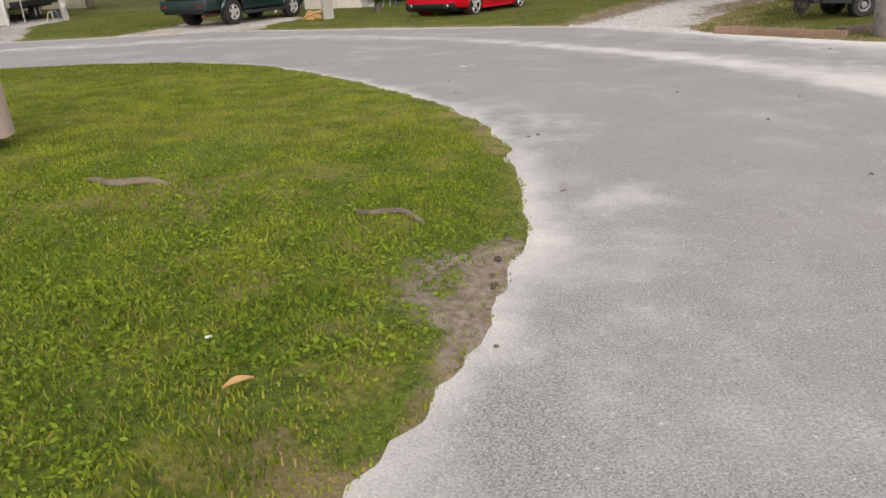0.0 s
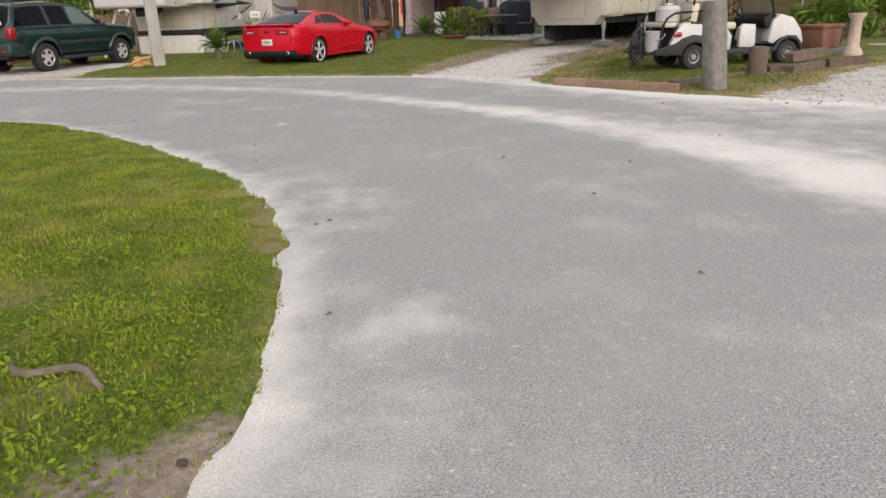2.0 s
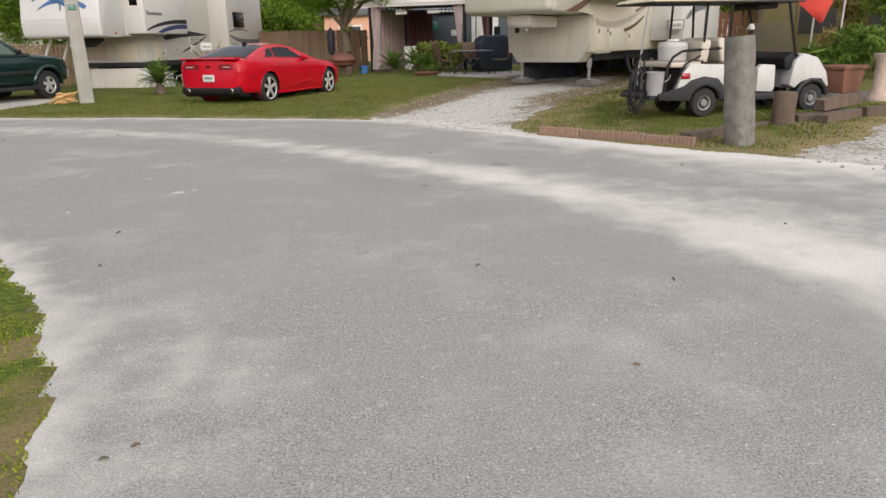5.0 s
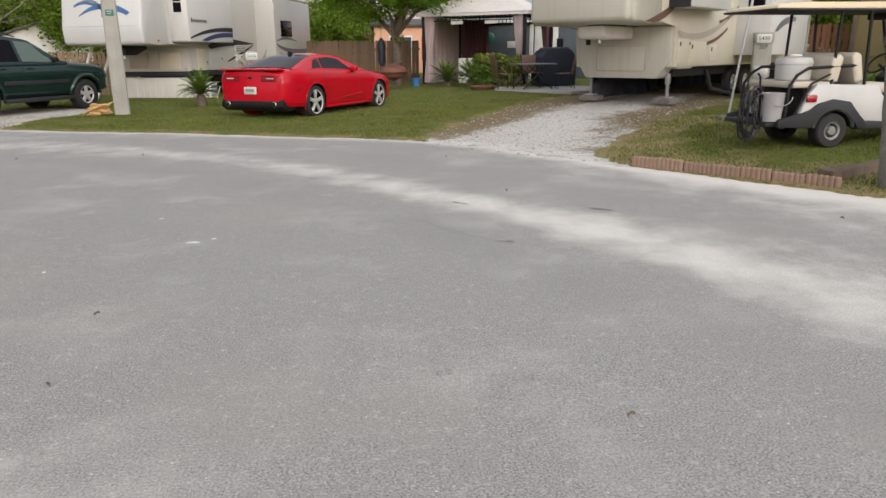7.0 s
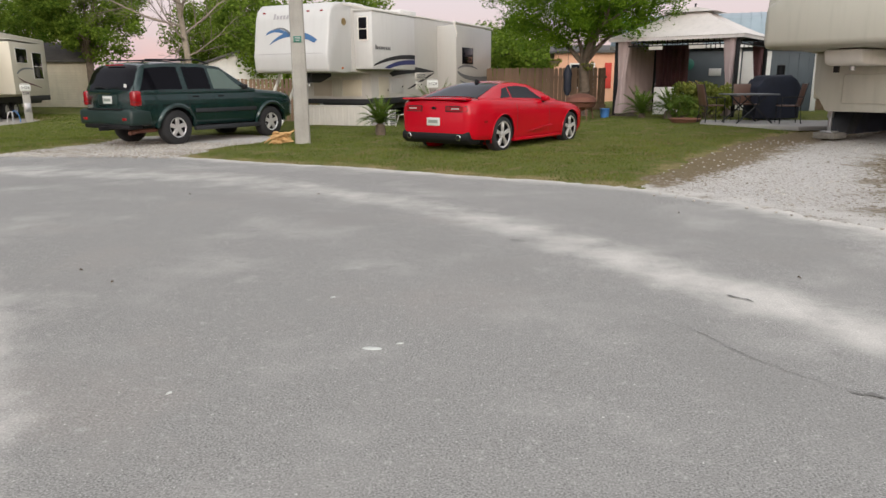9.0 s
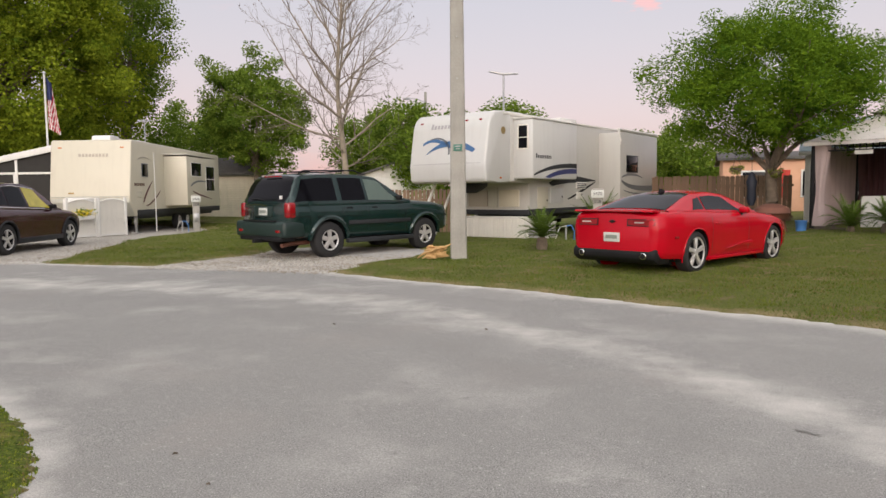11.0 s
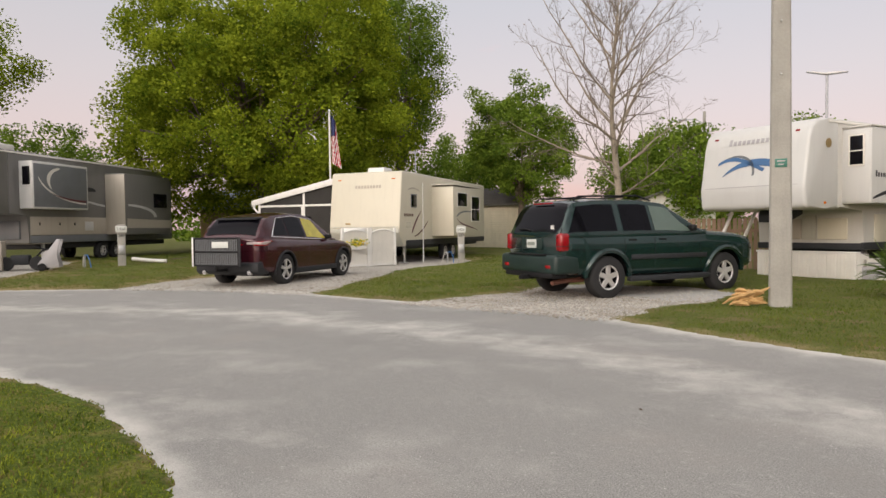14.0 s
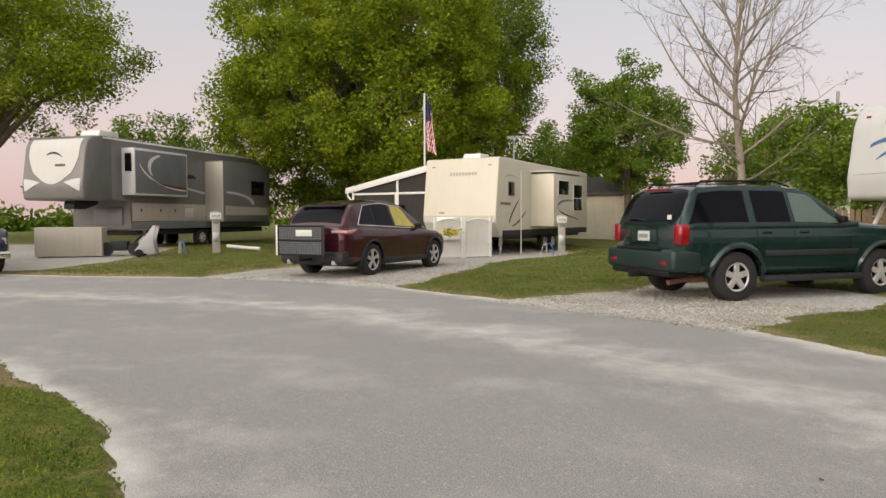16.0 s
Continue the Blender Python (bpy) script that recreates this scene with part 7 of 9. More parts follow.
# ---- golf cart ----
cart = thing("golf_cart", "white golf cart with tan seats and dark fenders", "golf cart", Matrix.Translation((7.33, 15.98, lot_z(7.6, 15.6) + 0.015)) @ Matrix.Rotation(radians(6.5), 4, "Z") @ Matrix.Scale(0.945, 4))
CW = 2.08
hw = 0.56
for sd in (1, -1):
    for ax in (0.0, CW):
        wheel(cart, ax, sd * 0.48, 0.235, 0.20, sd, 0.125, 0, 0.03)
        arch = tube([(ax + 0.31 * math.cos(a), sd * 0.57, 0.235 + 0.30 * math.sin(a)) for a in np.linspace(0.15, math.pi - 0.15, 12)], 0.035, 6)
        part("arch_lip", arch, M["charcoal"], cart)
        ff = patch(lambda u, v: Vector((ax + (0.31 + 0.02 * v) * math.cos(0.15 + (math.pi - 0.3) * u), sd * (0.36 + 0.22 * v), 0.235 + (0.30 + 0.02 * v) * math.sin(0.15 + (math.pi - 0.3) * u))), 12, 2, 0.015)
        part("fender", ff, M["charcoal"], cart)
    part("rear_quarter", prism([(-0.55, 0.42), (-0.38, 0.34), (-0.30, 0.52), (-0.05, 0.62), (0.28, 0.56), (0.36, 0.36), (0.78, 0.34), (0.80, 0.60), (0.62, 0.83), (-0.30, 0.86), (-0.42, 0.72)], sd * 0.50, sd * 0.575, 0.02), M["cart_white"], cart)
    part("fender_flare", prism([(-0.85, 0.30), (-0.85, 0.40), (-0.42, 0.50), (-0.28, 0.60), (-0.05, 0.66), (0.22, 0.62), (0.38, 0.44), (0.50, 0.34), (0.50, 0.26), (0.36, 0.26), (0.26, 0.44), (0.0, 0.55), (-0.24, 0.46), (-0.34, 0.28)], sd * 0.54, sd * 0.60, 0.015), M["charcoal"], cart)
    part("tail_light", box(-0.46, -0.30, min(sd * 0.56, sd * 0.60), max(sd * 0.56, sd * 0.60), 0.62, 0.72, 0.02), M["lamp_red"], cart)
    part("sill", box(0.36, CW - 0.30, min(sd * 0.46, sd * 0.57), max(sd * 0.46, sd * 0.57), 0.24, 0.36, 0.02), M["charcoal"], cart)
    part("side_pod", prism([(0.98, 0.38), (0.98, 0.76), (1.05, 0.82), (1.32, 0.80), (1.34, 0.42), (1.30, 0.36)], sd * 0.46, sd * 0.56, 0.02), M["cart_white"], cart)
    part("front_cowl", prism([(1.62, 0.46), (1.70, 0.86), (1.86, 0.98), (2.16, 0.90), (2.36, 0.66), (2.44, 0.42), (2.36, 0.40), (2.28, 0.58), (2.06, 0.60), (1.84, 0.54), (1.76, 0.40)], sd * 0.30, sd * 0.56, 0.03), M["cart_white"], cart)
    part("front_strut", tube([(1.75, sd * 0.50, 0.92), (1.50, sd * 0.50, 1.78)], 0.022, 8), M["black"], cart)
    part("rear_strut", tube([(0.45, sd * 0.52, 0.70), (0.40, sd * 0.52, 1.80)], 0.020, 8), M["black"], cart)
    part("rear_strut", tube([(-0.05, sd * 0.50, 0.84), (-0.02, sd * 0.50, 1.80)], 0.020, 8), M["black"], cart)
    part("grab_rail", tube([(-0.70, sd * 0.50, 0.38), (-0.67, sd * 0.50, 0.84), (-0.58, sd * 0.50, 0.97), (-0.42, sd * 0.50, 1.06), (0.30, sd * 0.50, 1.09)], 0.022, 8), M["black"], cart)
    part("hip_rail", tube([(-0.62, sd * 0.52, 0.36), (-0.36, sd * 0.52, 0.86), (-0.10, sd * 0.52, 0.98)], 0.016, 8), M["black"], cart)
for hub in cart.children:
    for piece in hub.children:
        if piece.name.startswith(("rim", "hub", "spoke")) and piece.data.materials[0] == M["alloy"]:
            piece.data.materials[0] = M["cart_rim"]
part("floor", box(0.3, 1.85, -0.5, 0.5, 0.28, 0.34, 0.01), M["black"], cart)
part("nose", prism([(1.72, 0.40), (1.78, 0.88), (1.92, 0.98), (2.18, 0.88), (2.36, 0.62), (2.44, 0.36)], -0.32, 0.32, 0.03), M["cart_white"], cart)
part("dashboard", prism([(1.56, 0.72), (1.52, 0.90), (1.66, 1.00), (1.82, 0.96), (1.80, 0.70)], -0.5, 0.5, 0.02), M["black"], cart)
part("seat_base", box(0.30, 0.86, -0.5, 0.5, 0.34, 0.72, 0.03), M["black"], cart)
part("seat_cushion", box(0.36, 0.92, -0.52, 0.52, 0.72, 0.86, 0.05, seg=3), M["tan_vinyl"], cart)
part("seat_back", prism([(0.30, 0.86), (0.20, 1.22), (0.28, 1.27), (0.36, 1.23), (0.44, 0.88)], -0.52, 0.52, 0.04, seg=3), M["tan_vinyl"], cart)
part("rear_seat_back", prism([(0.04, 0.86), (0.10, 1.20), (0.02, 1.25), (-0.08, 1.20), (-0.12, 0.90)], -0.52, 0.52, 0.04, seg=3), M["tan_vinyl"], cart)
part("rear_seat", box(-0.62, 0.0, -0.50, 0.50, 0.80, 0.89, 0.035), M["tan_vinyl"], cart)
part("rear_deck", box(-0.95, -0.35, -0.48, 0.48, 0.30, 0.36, 0.01), M["charcoal"], cart)
part("motor_cover", box(-0.40, 0.3, -0.42, 0.42, 0.34, 0.80, 0.03), M["black"], cart)
part("steering_column", tube([(1.62, 0.22, 0.86), (1.30, 0.22, 1.08)], 0.02, 8), M["black"], cart)
sw = tube([(1.30 + 0.17 * math.cos(a) * 0.62, 0.22 + 0.17 * math.sin(a), 1.10 + 0.17 * math.cos(a) * 0.78) for a in np.linspace(0, 2 * math.pi, 19)], 0.014, 6)
part("steering_wheel", sw, M["black"], cart)
part("roof", prism([(-1.05, 1.80), (-1.02, 1.85), (-0.8, 1.885), (1.4, 1.90), (1.72, 1.86), (1.75, 1.82)], -0.58, 0.58, 0.02), M["tan_roof"], cart)
part("roof_trim", box(-1.06, 1.74, -0.59, 0.59, 1.785, 1.81, 0.01), M["charcoal"], cart)
part("roof_console", box(1.05, 1.45, -0.3, 0.3, 1.70, 1.79, 0.02), M["black"], cart)
part("windscreen", patch(lambda u, v: Vector((1.74 - 0.24 * v, -0.47 + 0.94 * u, 0.98 + 0.5 * v)), 2, 2, 0.006), M["perspex"], cart)
part("side_mirror", lathe([(0.001, 0), (0.05, 0.01), (0.055, 0.05), (0.03, 0.09), (0.001, 0.10)], 12, m=Matrix.Translation((0.72, -0.62, 1.36))), M["cart_white"], cart)
part("mirror_stalk", tube([(0.78, -0.52, 1.18), (0.73, -0.62, 1.37)], 0.012, 6), M["black"], cart)
can = thing("spray_tank", "white plastic tank on the cart's rear seat", "tank", cart.matrix_world)
part("tank", lathe([(0.20, 0.89), (0.225, 0.91), (0.235, 1.10), (0.245, 1.11), (0.245, 1.14), (0.235, 1.15), (0.225, 1.19), (0.10, 1.215)], 26, m=Matrix.Translation((-0.36, -0.12, 0))), M["cart_white"], can)
part("lid", lathe([(0.09, 1.205), (0.09, 1.24), (0.02, 1.245)], 14, m=Matrix.Translation((-0.36, -0.12, 0))), M["white_vinyl"], can)
buck = thing("bucket", "dirty white bucket hung on the cart's rear", "bucket", cart.matrix_world)
part("bucket_body", lathe([(0.13, 0.37), (0.155, 0.72), (0.165, 0.74), (0.15, 0.745), (0.12, 0.40)], 18, m=Matrix.Translation((-0.80, -0.36, 0))), M["faded_ink"], buck)
part("handle", tube([(-0.80 + 0.16 * math.cos(a), -0.53 - 0.02, 0.70 - 0.12 * math.sin(a)) for a in np.linspace(0, math.pi, 9)], 0.006, 5), M["steel"], buck)
hose = thing("hose_coil", "coiled black hoses hanging on the cart's rear", "hose", cart.matrix_world)
rr = random.Random(2)
for k in range(9):
    cx, cz, ra, rb = -1.05 + rr.uniform(-0.06, 0.06), 0.46 + rr.uniform(-0.05, 0.05), rr.uniform(0.07, 0.14), rr.uniform(0.22, 0.36)
    part("hose_loop", tube([(cx + ra * math.cos(a), -0.36 + rr.uniform(-0.02, 0.02) + 0.02 * k, cz + rb * math.sin(a)) for a in np.linspace(0, 2 * math.pi, 15)], 0.014, 5), M["hose"], hose)
part("hook", tube([(-0.92, -0.3, 0.36), (-0.98, -0.3, 0.95), (-1.02, -0.3, 1.0)], 0.014, 6), M["black"], hose)

# red canopy behind the cart
can_c = [(7.85, 19.15), (11.75, 18.4), (12.4, 20.2), (10.2, 20.9)]
tent = thing("canopy", "red canvas canopy on thin leaning metal poles", "canopy")
for k, (x, y) in enumerate(can_c):
    z = lot_z(x, y)
    part("pole", tube([(x, y, z + 0.05), (x + 0.25 * (k == 0), y - 0.05, 2.55)], 0.022, 8), M["steel"], tent)
    part("foot_block", box(x - 0.18, x + 0.18, y - 0.13, y + 0.13, z - 0.02, z + 0.09, 0.015), M["old_concrete"], tent)
cx, cy = np.mean(can_c, axis=0)
rf = bmesh.new()
top = rf.verts.new((cx, cy, 3.3))
ev = [rf.verts.new((x + (x - cx) * 0.05, y + (y - cy) * 0.05, 2.50)) for x, y in can_c]
for a, b in zip(ev, ev[1:] + ev[:1]):
    rf.faces.new((a, b, top))
part("roof", rf, M["red_cloth"], tent)
(ax0, ay0), (ax1, ay1) = can_c[0], can_c[1]
part("valance", patch(lambda u, v: Vector((ax0 + (ax1 - ax0) * u, ay0 - 0.1 + (ay1 - ay0) * u, 2.50 - v * (0.10 + 0.16 * max(0, u - 0.72) / 0.28 + 0.05 * math.sin(u * 14) ** 2) * (1 + 1.4 * max(0, u - 0.8)))), 30, 3), M["red_cloth"], tent)
part("hanging_flap", patch(lambda u, v: Vector((ax1 - 0.2 - 1.3 * u * (1 - v) - 0.3 * v, ay1 - 0.15 + 0.1 * u, 2.30 - 0.75 * v)), 6, 6), M["red_cloth"], tent)

# planter and greenery beside the cart
pl = thing("planter", "red-brown square planter on a low base", "planter", on_lot(11.2, 17.5, 20))
part("pot", prism([(-0.26, 0.12), (-0.32, 0.56), (0.32, 0.56), (0.26, 0.12)], -0.28, 0.28, 0.02), M["terracotta"], pl)
part("rim", box(-0.35, 0.35, -0.31, 0.31, 0.55, 0.62, 0.015), M["terracotta"], pl)
part("base", box(-0.5, 0.7, -0.42, 0.42, 0.0, 0.12, 0.015), M["old_concrete"], pl)
ped = whole("stone_pedestal", lathe([(0.20, 0), (0.20, 0.08), (0.12, 0.2), (0.11, 0.7), (0.17, 0.80), (0.17, 0.84), (0.02, 0.84)], 14), M["pink_bark"], "weathered pinkish stone pedestal beside the planter", "pedestal", on_lot(11.45, 16.75))


def leaf_mesh(name, centres, spread, per, size, seed, flat=0.5, aspect=0.55):
    """Many single leaves scattered round centres, as one mesh."""
    r = np.random.RandomState(seed)
    c = np.repeat(np.asarray(centres, float), per, axis=0)
    s = np.repeat(np.broadcast_to(np.asarray(spread, float).reshape(-1, 1) if np.ndim(spread) else np.full((len(centres), 1), spread), (len(centres), 1)), per, axis=0)
    n = len(c)
    d = r.normal(size=(n, 3))
    d /= np.linalg.norm(d, axis=1, keepdims=True)
    p = c + d * s * (r.rand(n, 1) ** 0.45) * np.array([1, 1, 0.75])
    u = r.normal(size=(n, 3))
    u[:, 2] *= flat
    u /= np.linalg.norm(u, axis=1, keepdims=True)
    v = np.cross(u, r.normal(size=(n, 3)))
    v /= np.linalg.norm(v, axis=1, keepdims=True) + 1e-9
    l = (size * r.uniform(0.6, 1.35, n))[:, None]
    w = l * aspect * 0.5
    q = np.empty((n, 4, 3))
    q[:, 0], q[:, 1], q[:, 2], q[:, 3] = p - u * l / 2, p + v * w, p + u * l / 2, p - v * w
    me = bpy.data.meshes.new(name)
    me.vertices.add(n * 4)
    me.vertices.foreach_set("co", q.reshape(-1).astype(np.float32))
    me.loops.add(n * 4)
    me.loops.foreach_set("vertex_index", np.arange(n * 4, dtype=np.int32))
    me.polygons.add(n)
    me.polygons.foreach_set("loop_start", np.arange(0, n * 4, 4, dtype=np.int32))
    me.update(calc_edges=True)
    return me


def leaves(name, parent, material, *a, **k):
    me = leaf_mesh(name, *a, **k)
    me.materials.append(material)
    ob = new(name, me)
    ob.parent = parent
    return ob


def shrub(name, label, m, w, d, h, material, seed, clumps=26, per=90, size=0.10, stems=True, aspect=0.5):
    root = thing(name, label, "shrub", m)
    r = np.random.RandomState(seed)
    c = np.stack([r.uniform(-w / 2, w / 2, clumps), r.uniform(-d / 2, d / 2, clumps), h * (0.25 + 0.7 * r.rand(clumps) ** 0.8)], 1)
    leaves("foliage", root, material, c, min(w, d, h) * 0.30, per, size, seed, flat=0.9, aspect=aspect)
    if stems:
        bm = bmesh.new()
        for p in c[::2]:
            tube([(p[0] * 0.3, p[1] * 0.3, 0), (p[0] * 0.7, p[1] * 0.7, p[2] * 0.5), tuple(p)], [0.018, 0.012, 0.006], 5, bm)
        tagged(part("stem_mass", bm, M["bark"], root), kind="stuff")
    return root


shrub("shrub", "yellow-green variegated shrub by the patio", on_lot(5.35, 29.3), 1.5, 0.8, 0.95, M["shrub"], 21, 34, 110, 0.11)
shrub("shrub", "low bright green shrub in front of the gazebo", on_lot(4.75, 28.9), 0.7, 0.5, 0.62, M["sago"], 22, 14, 90, 0.12, aspect=0.3)
shrub("shrub", "brown-leaved dying bush behind the green shrub", on_lot(5.5, 30.3), 1.1, 0.6, 1.05, M["dry_grass"], 23, 16, 60, 0.10)
shrub("shrub", "spiky green shrub behind the planter", on_lot(11.9, 18.2), 1.6, 0.9, 1.25, M["sago"], 24, 26, 80, 0.34, aspect=0.12)
shrub("shrub", "leafy green shrub beside the olive building", on_lot(16.4, 21.8), 2.2, 1.6, 2.6, M["dark_leaf"], 25, 50, 110, 0.16)
shrub("shrub", "dry brown banana-like leaves by the building", on_lot(15.4, 23.0), 1.0, 0.8, 2.3, M["dry_grass"], 26, 18, 50, 0.5, aspect=0.16)
shrub("potted_plant", "green plant on the golf cart's far side", on_lot(9.0, 17.4), 0.9, 0.6, 0.8, M["sago"], 27, 14, 50, 0.28, aspect=0.12)
for k, (x, y) in enumerate(((13.9, 19.2), (14.6, 19.5), (15.3, 19.9), (16.0, 20.2), (16.7, 20.6))):
    st = lathe([(0.24, -0.03), (0.25, 0.01), (0.22, 0.03), (0.02, 0.035)], 9)
    whole("stepping_stone", st, M["concrete"], "pale round stepping stone in the lawn", "stepping stone", on_lot(x, y, k * 40), "stepping stones")

# ---- gazebo, shed, patio ----
gz = thing("gazebo", "metal gazebo with a taupe two-tier canvas roof and tied curtains", "gazebo", pose(3.08, 31.6, 0.27, 0, 0, -28.4))
GW, GD, GE = 3.57, 3.2, 2.36
for x in (0, GW):
    for y in (0, GD):
        part("post", box(x - 0.05, x + 0.05, y - 0.05, y + 0.05, 0, GE, 0.008), M["black"], gz)
        bx = x + (0.16 if x == 0 else -0.16)
        cur = bmesh.new()
        prev = None
        for k in range(14):
            z = 0.12 + (GE - 0.2) * k / 13
            t = k / 13
            ww = 0.08 + 0.12 * abs(t - 0.42) ** 0.8 * 1.5
            ring = [cur.verts.new((bx + ww * math.cos(a) * (1 + 0.16 * math.sin(5 * a)) + (0.05 if x == 0 else -0.05) * t, y + 0.10 * math.sin(a) * (1 + 0.2 * math.sin(4 * a)), z)) for a in np.linspace(0, 2 * math.pi, 18, endpoint=False)]
            if prev:
                for i in range(18):
                    cur.faces.new((prev[i], prev[(i + 1) % 18], ring[(i + 1) % 18], ring[i]))
            prev = ring
        part("curtain", cur, M["curtain"] if y == 0 else M["curtain_dark"], gz)
part("back_curtain", patch(lambda u, v: Vector((0.3 + 0.9 * u, GD - 0.12 + 0.04 * math.sin(u * 40), 0.1 + (GE - 0.2) * v)), 40, 2), M["curtain_dark"], gz)
part("side_curtain", patch(lambda u, v: Vector((0.06 + 0.04 * math.sin(u * 40), 0.5 + 2.4 * u, 0.1 + (GE - 0.2) * v)), 40, 2), M["curtain"], gz)
for a, b in (((0, 0), (GW, 0)), ((0, GD), (GW, GD)), ((0, 0), (0, GD)), ((GW, 0), (GW, GD))):
    x0, x1, y0, y1 = min(a[0], b[0]), max(a[0], b[0]), min(a[1], b[1]), max(a[1], b[1])
    part("eave_beam", box(x0 - 0.03, x1 + 0.03, y0 - 0.03, y1 + 0.03, GE - 0.04, GE + 0.02, 0.006), M["black"], gz)
    part("frieze_rail", box(x0 - 0.02, x1 + 0.02, y0 - 0.02, y1 + 0.02, GE - 0.26, GE - 0.23, 0.005), M["black"], gz)
    for k in range(24):
        t = (k + 0.5) / 24
        x, y = a[0] + (b[0] - a[0]) * t, a[1] + (b[1] - a[1]) * t
        part("frieze_bar", box(x - 0.012, x + 0.012, y - 0.012, y + 0.012, GE - 0.24, GE - 0.03), M["black"], gz)
def tier(name, e, z0, z1, inner, sag):
    c = Vector((GW / 2, GD / 2, 0))
    bm = bmesh.new()
    n = 8
    for s in range(4):
        cs = [Vector((-e, -e, 0)), Vector((GW + e, -e, 0)), Vector((GW + e, GD + e, 0)), Vector((-e, GD + e, 0))]
        a, b = cs[s], cs[(s + 1) % 4]
        ta, tb = c + (a - c) * inner, c + (b - c) * inner
        rows = []
        for i in range(n + 1):
            v = i / n
            p0, p1 = a.lerp(ta, v), b.lerp(tb, v)
            rows.append([bm.verts.new(p0.lerp(p1, j / n) + Vector((0, 0, z0 + (z1 - z0) * v - sag * math.sin(math.pi * v) - 0.06 * math.sin(math.pi * j / n) * math.sin(math.pi * v)))) for j in range(n + 1)])
        for p, q in zip(rows, rows[1:]):
            for j in range(n):
                bm.faces.new((p[j], p[j + 1], q[j + 1], q[j]))
    bmesh.ops.remove_doubles(bm, verts=bm.verts, dist=0.002)
    part(name, bm, M["canvas"], gz)
tier("canopy", 0.22, GE + 0.0, GE + 0.76, 0.24, 0.03)
tier("vent_canopy", -0.98, GE + 0.76, GE + 0.95, 0.02, 0.0)
part("finial", lathe([(0.03, GE + 0.93), (0.02, GE + 1.0), (0.04, GE + 1.03), (0.001, GE + 1.06)], 10, m=Matrix.Translation((GW / 2, GD / 2, 0))), M["black"], gz)
for s, o in (((-0.2, -0.2), (GW + 0.2, -0.2)), ((GW + 0.2, -0.2), (GW + 0.2, GD + 0.2))):
    part("canopy_valance", patch(lambda u, v: Vector((s[0] + (o[0] - s[0]) * u, s[1] + (o[1] - s[1]) * u, GE + 0.0 - 0.10 * v)), 6, 1, 0.004), M["canvas"], gz)
for x in (1.0, 2.2):
    part("hung_cloth", box(x, x + 0.42, -0.01, 0.01, GE - 0.36, GE - 0.20, 0.004), M["white_vinyl"], gz)
part("deck", box(-0.2, GW + 0.1, -0.25, GD, -0.02, 0.06, 0.01), M["timber"], gz)
cab = whole("garden_cabinet", box(-0.4, 0.4, -0.25, 0.25, 0, 0.85, 0.02), M["white_vinyl"], "white cabinet under the gazebo", "cabinet", pose(4.75, 31.9, 0.33, 0, 0, -28))

sh = thing("shed", "blue-grey barn shed with a metal gambrel roof", "shed", pose(3.4, 35.6, 0.28, 0, 0, -13))
SW, SD, SE = 6.6, 4.0, 2.30
part("wall", box(0, SW, 0, SD, 0, SE, 0.01), M["grey_siding"], sh)
for x in np.arange(0.3, SW, 0.3):
    part("batten", box(x - 0.012, x + 0.012, -0.012, 0.0, 0.05, SE - 0.02), M["grey_siding"], sh)
part("lower_roof", prism([(-0.25, SE - 0.05), (-0.25, SE + 0.02), (0.75, SE + 0.90), (0.75, SE + 0.80)], -0.2, SW + 0.2, 0.01, plane="yz"), M["metal_roof"], sh)
part("upper_roof", prism([(0.75, SE + 0.80), (0.75, SE + 0.90), (2.0, SE + 1.18), (3.25, SE + 0.90), (3.25, SE + 0.80), (2.0, SE + 0.83)], -0.2, SW + 0.2, 0.01, plane="yz"), M["metal_roof"], sh)
part("rear_roof", prism([(4.25, SE - 0.05), (4.25, SE + 0.02), (3.25, SE + 0.90), (3.25, SE + 0.80)], -0.2, SW + 0.2, 0.01, plane="yz"), M["metal_roof"], sh)
part("gable", prism([(0.0, SE), (0.75, SE + 0.83), (2.0, SE + 1.10), (3.25, SE + 0.83), (4.0, SE)], SW - 0.02, SW + 0.03, 0, plane="yz"), M["grey_siding"], sh)
for k in range(22):
    x = -0.1 + k * (SW + 0.2) / 21
    part("roof_seam", prism([(-0.25, SE + 0.02), (-0.25, SE + 0.045), (0.75, SE + 0.925), (2.0, SE + 1.205), (2.0, SE + 1.18), (0.75, SE + 0.90)], x - 0.012, x + 0.012, 0, plane="yz"), M["metal_roof"], sh)
part("eave_trim", box(-0.2, SW + 0.2, -0.28, -0.22, SE - 0.12, SE + 0.0, 0.006), M["white"], sh)
for x in (-0.03, 1.55, 1.95, 4.05, SW - 0.14):
    part("trim_board", box(x, x + 0.16, -0.035, -0.012, 0, SE - 0.05, 0.006), M["white"], sh)
dr = part("door", box(4.25, 5.15, -0.045, -0.01, 0.05, 2.05, 0.01), M["white"], sh)
part("door_handle", lathe([(0.001, 0), (0.03, 0.01), (0.03, 0.05), (0.001, 0.06)], 10, axis="y", m=Matrix.Translation((5.05, -0.10, 1.0))), M["steel"], dr)
dl = part("double_door", box(1.97, 4.0, -0.03, -0.01, 0.05, 2.08, 0.008), M["grey_siding"], sh)
part("door_brace", prism([(0.6, 0.4), (0.72, 0.4), (1.5, 1.95), (1.38, 1.95)], -0.04, -0.015, 0.004), M["white"], sh)
part("door_brace", box(0.4, 1.55, -0.04, -0.015, 0.9, 1.02, 0.004), M["white"], sh)
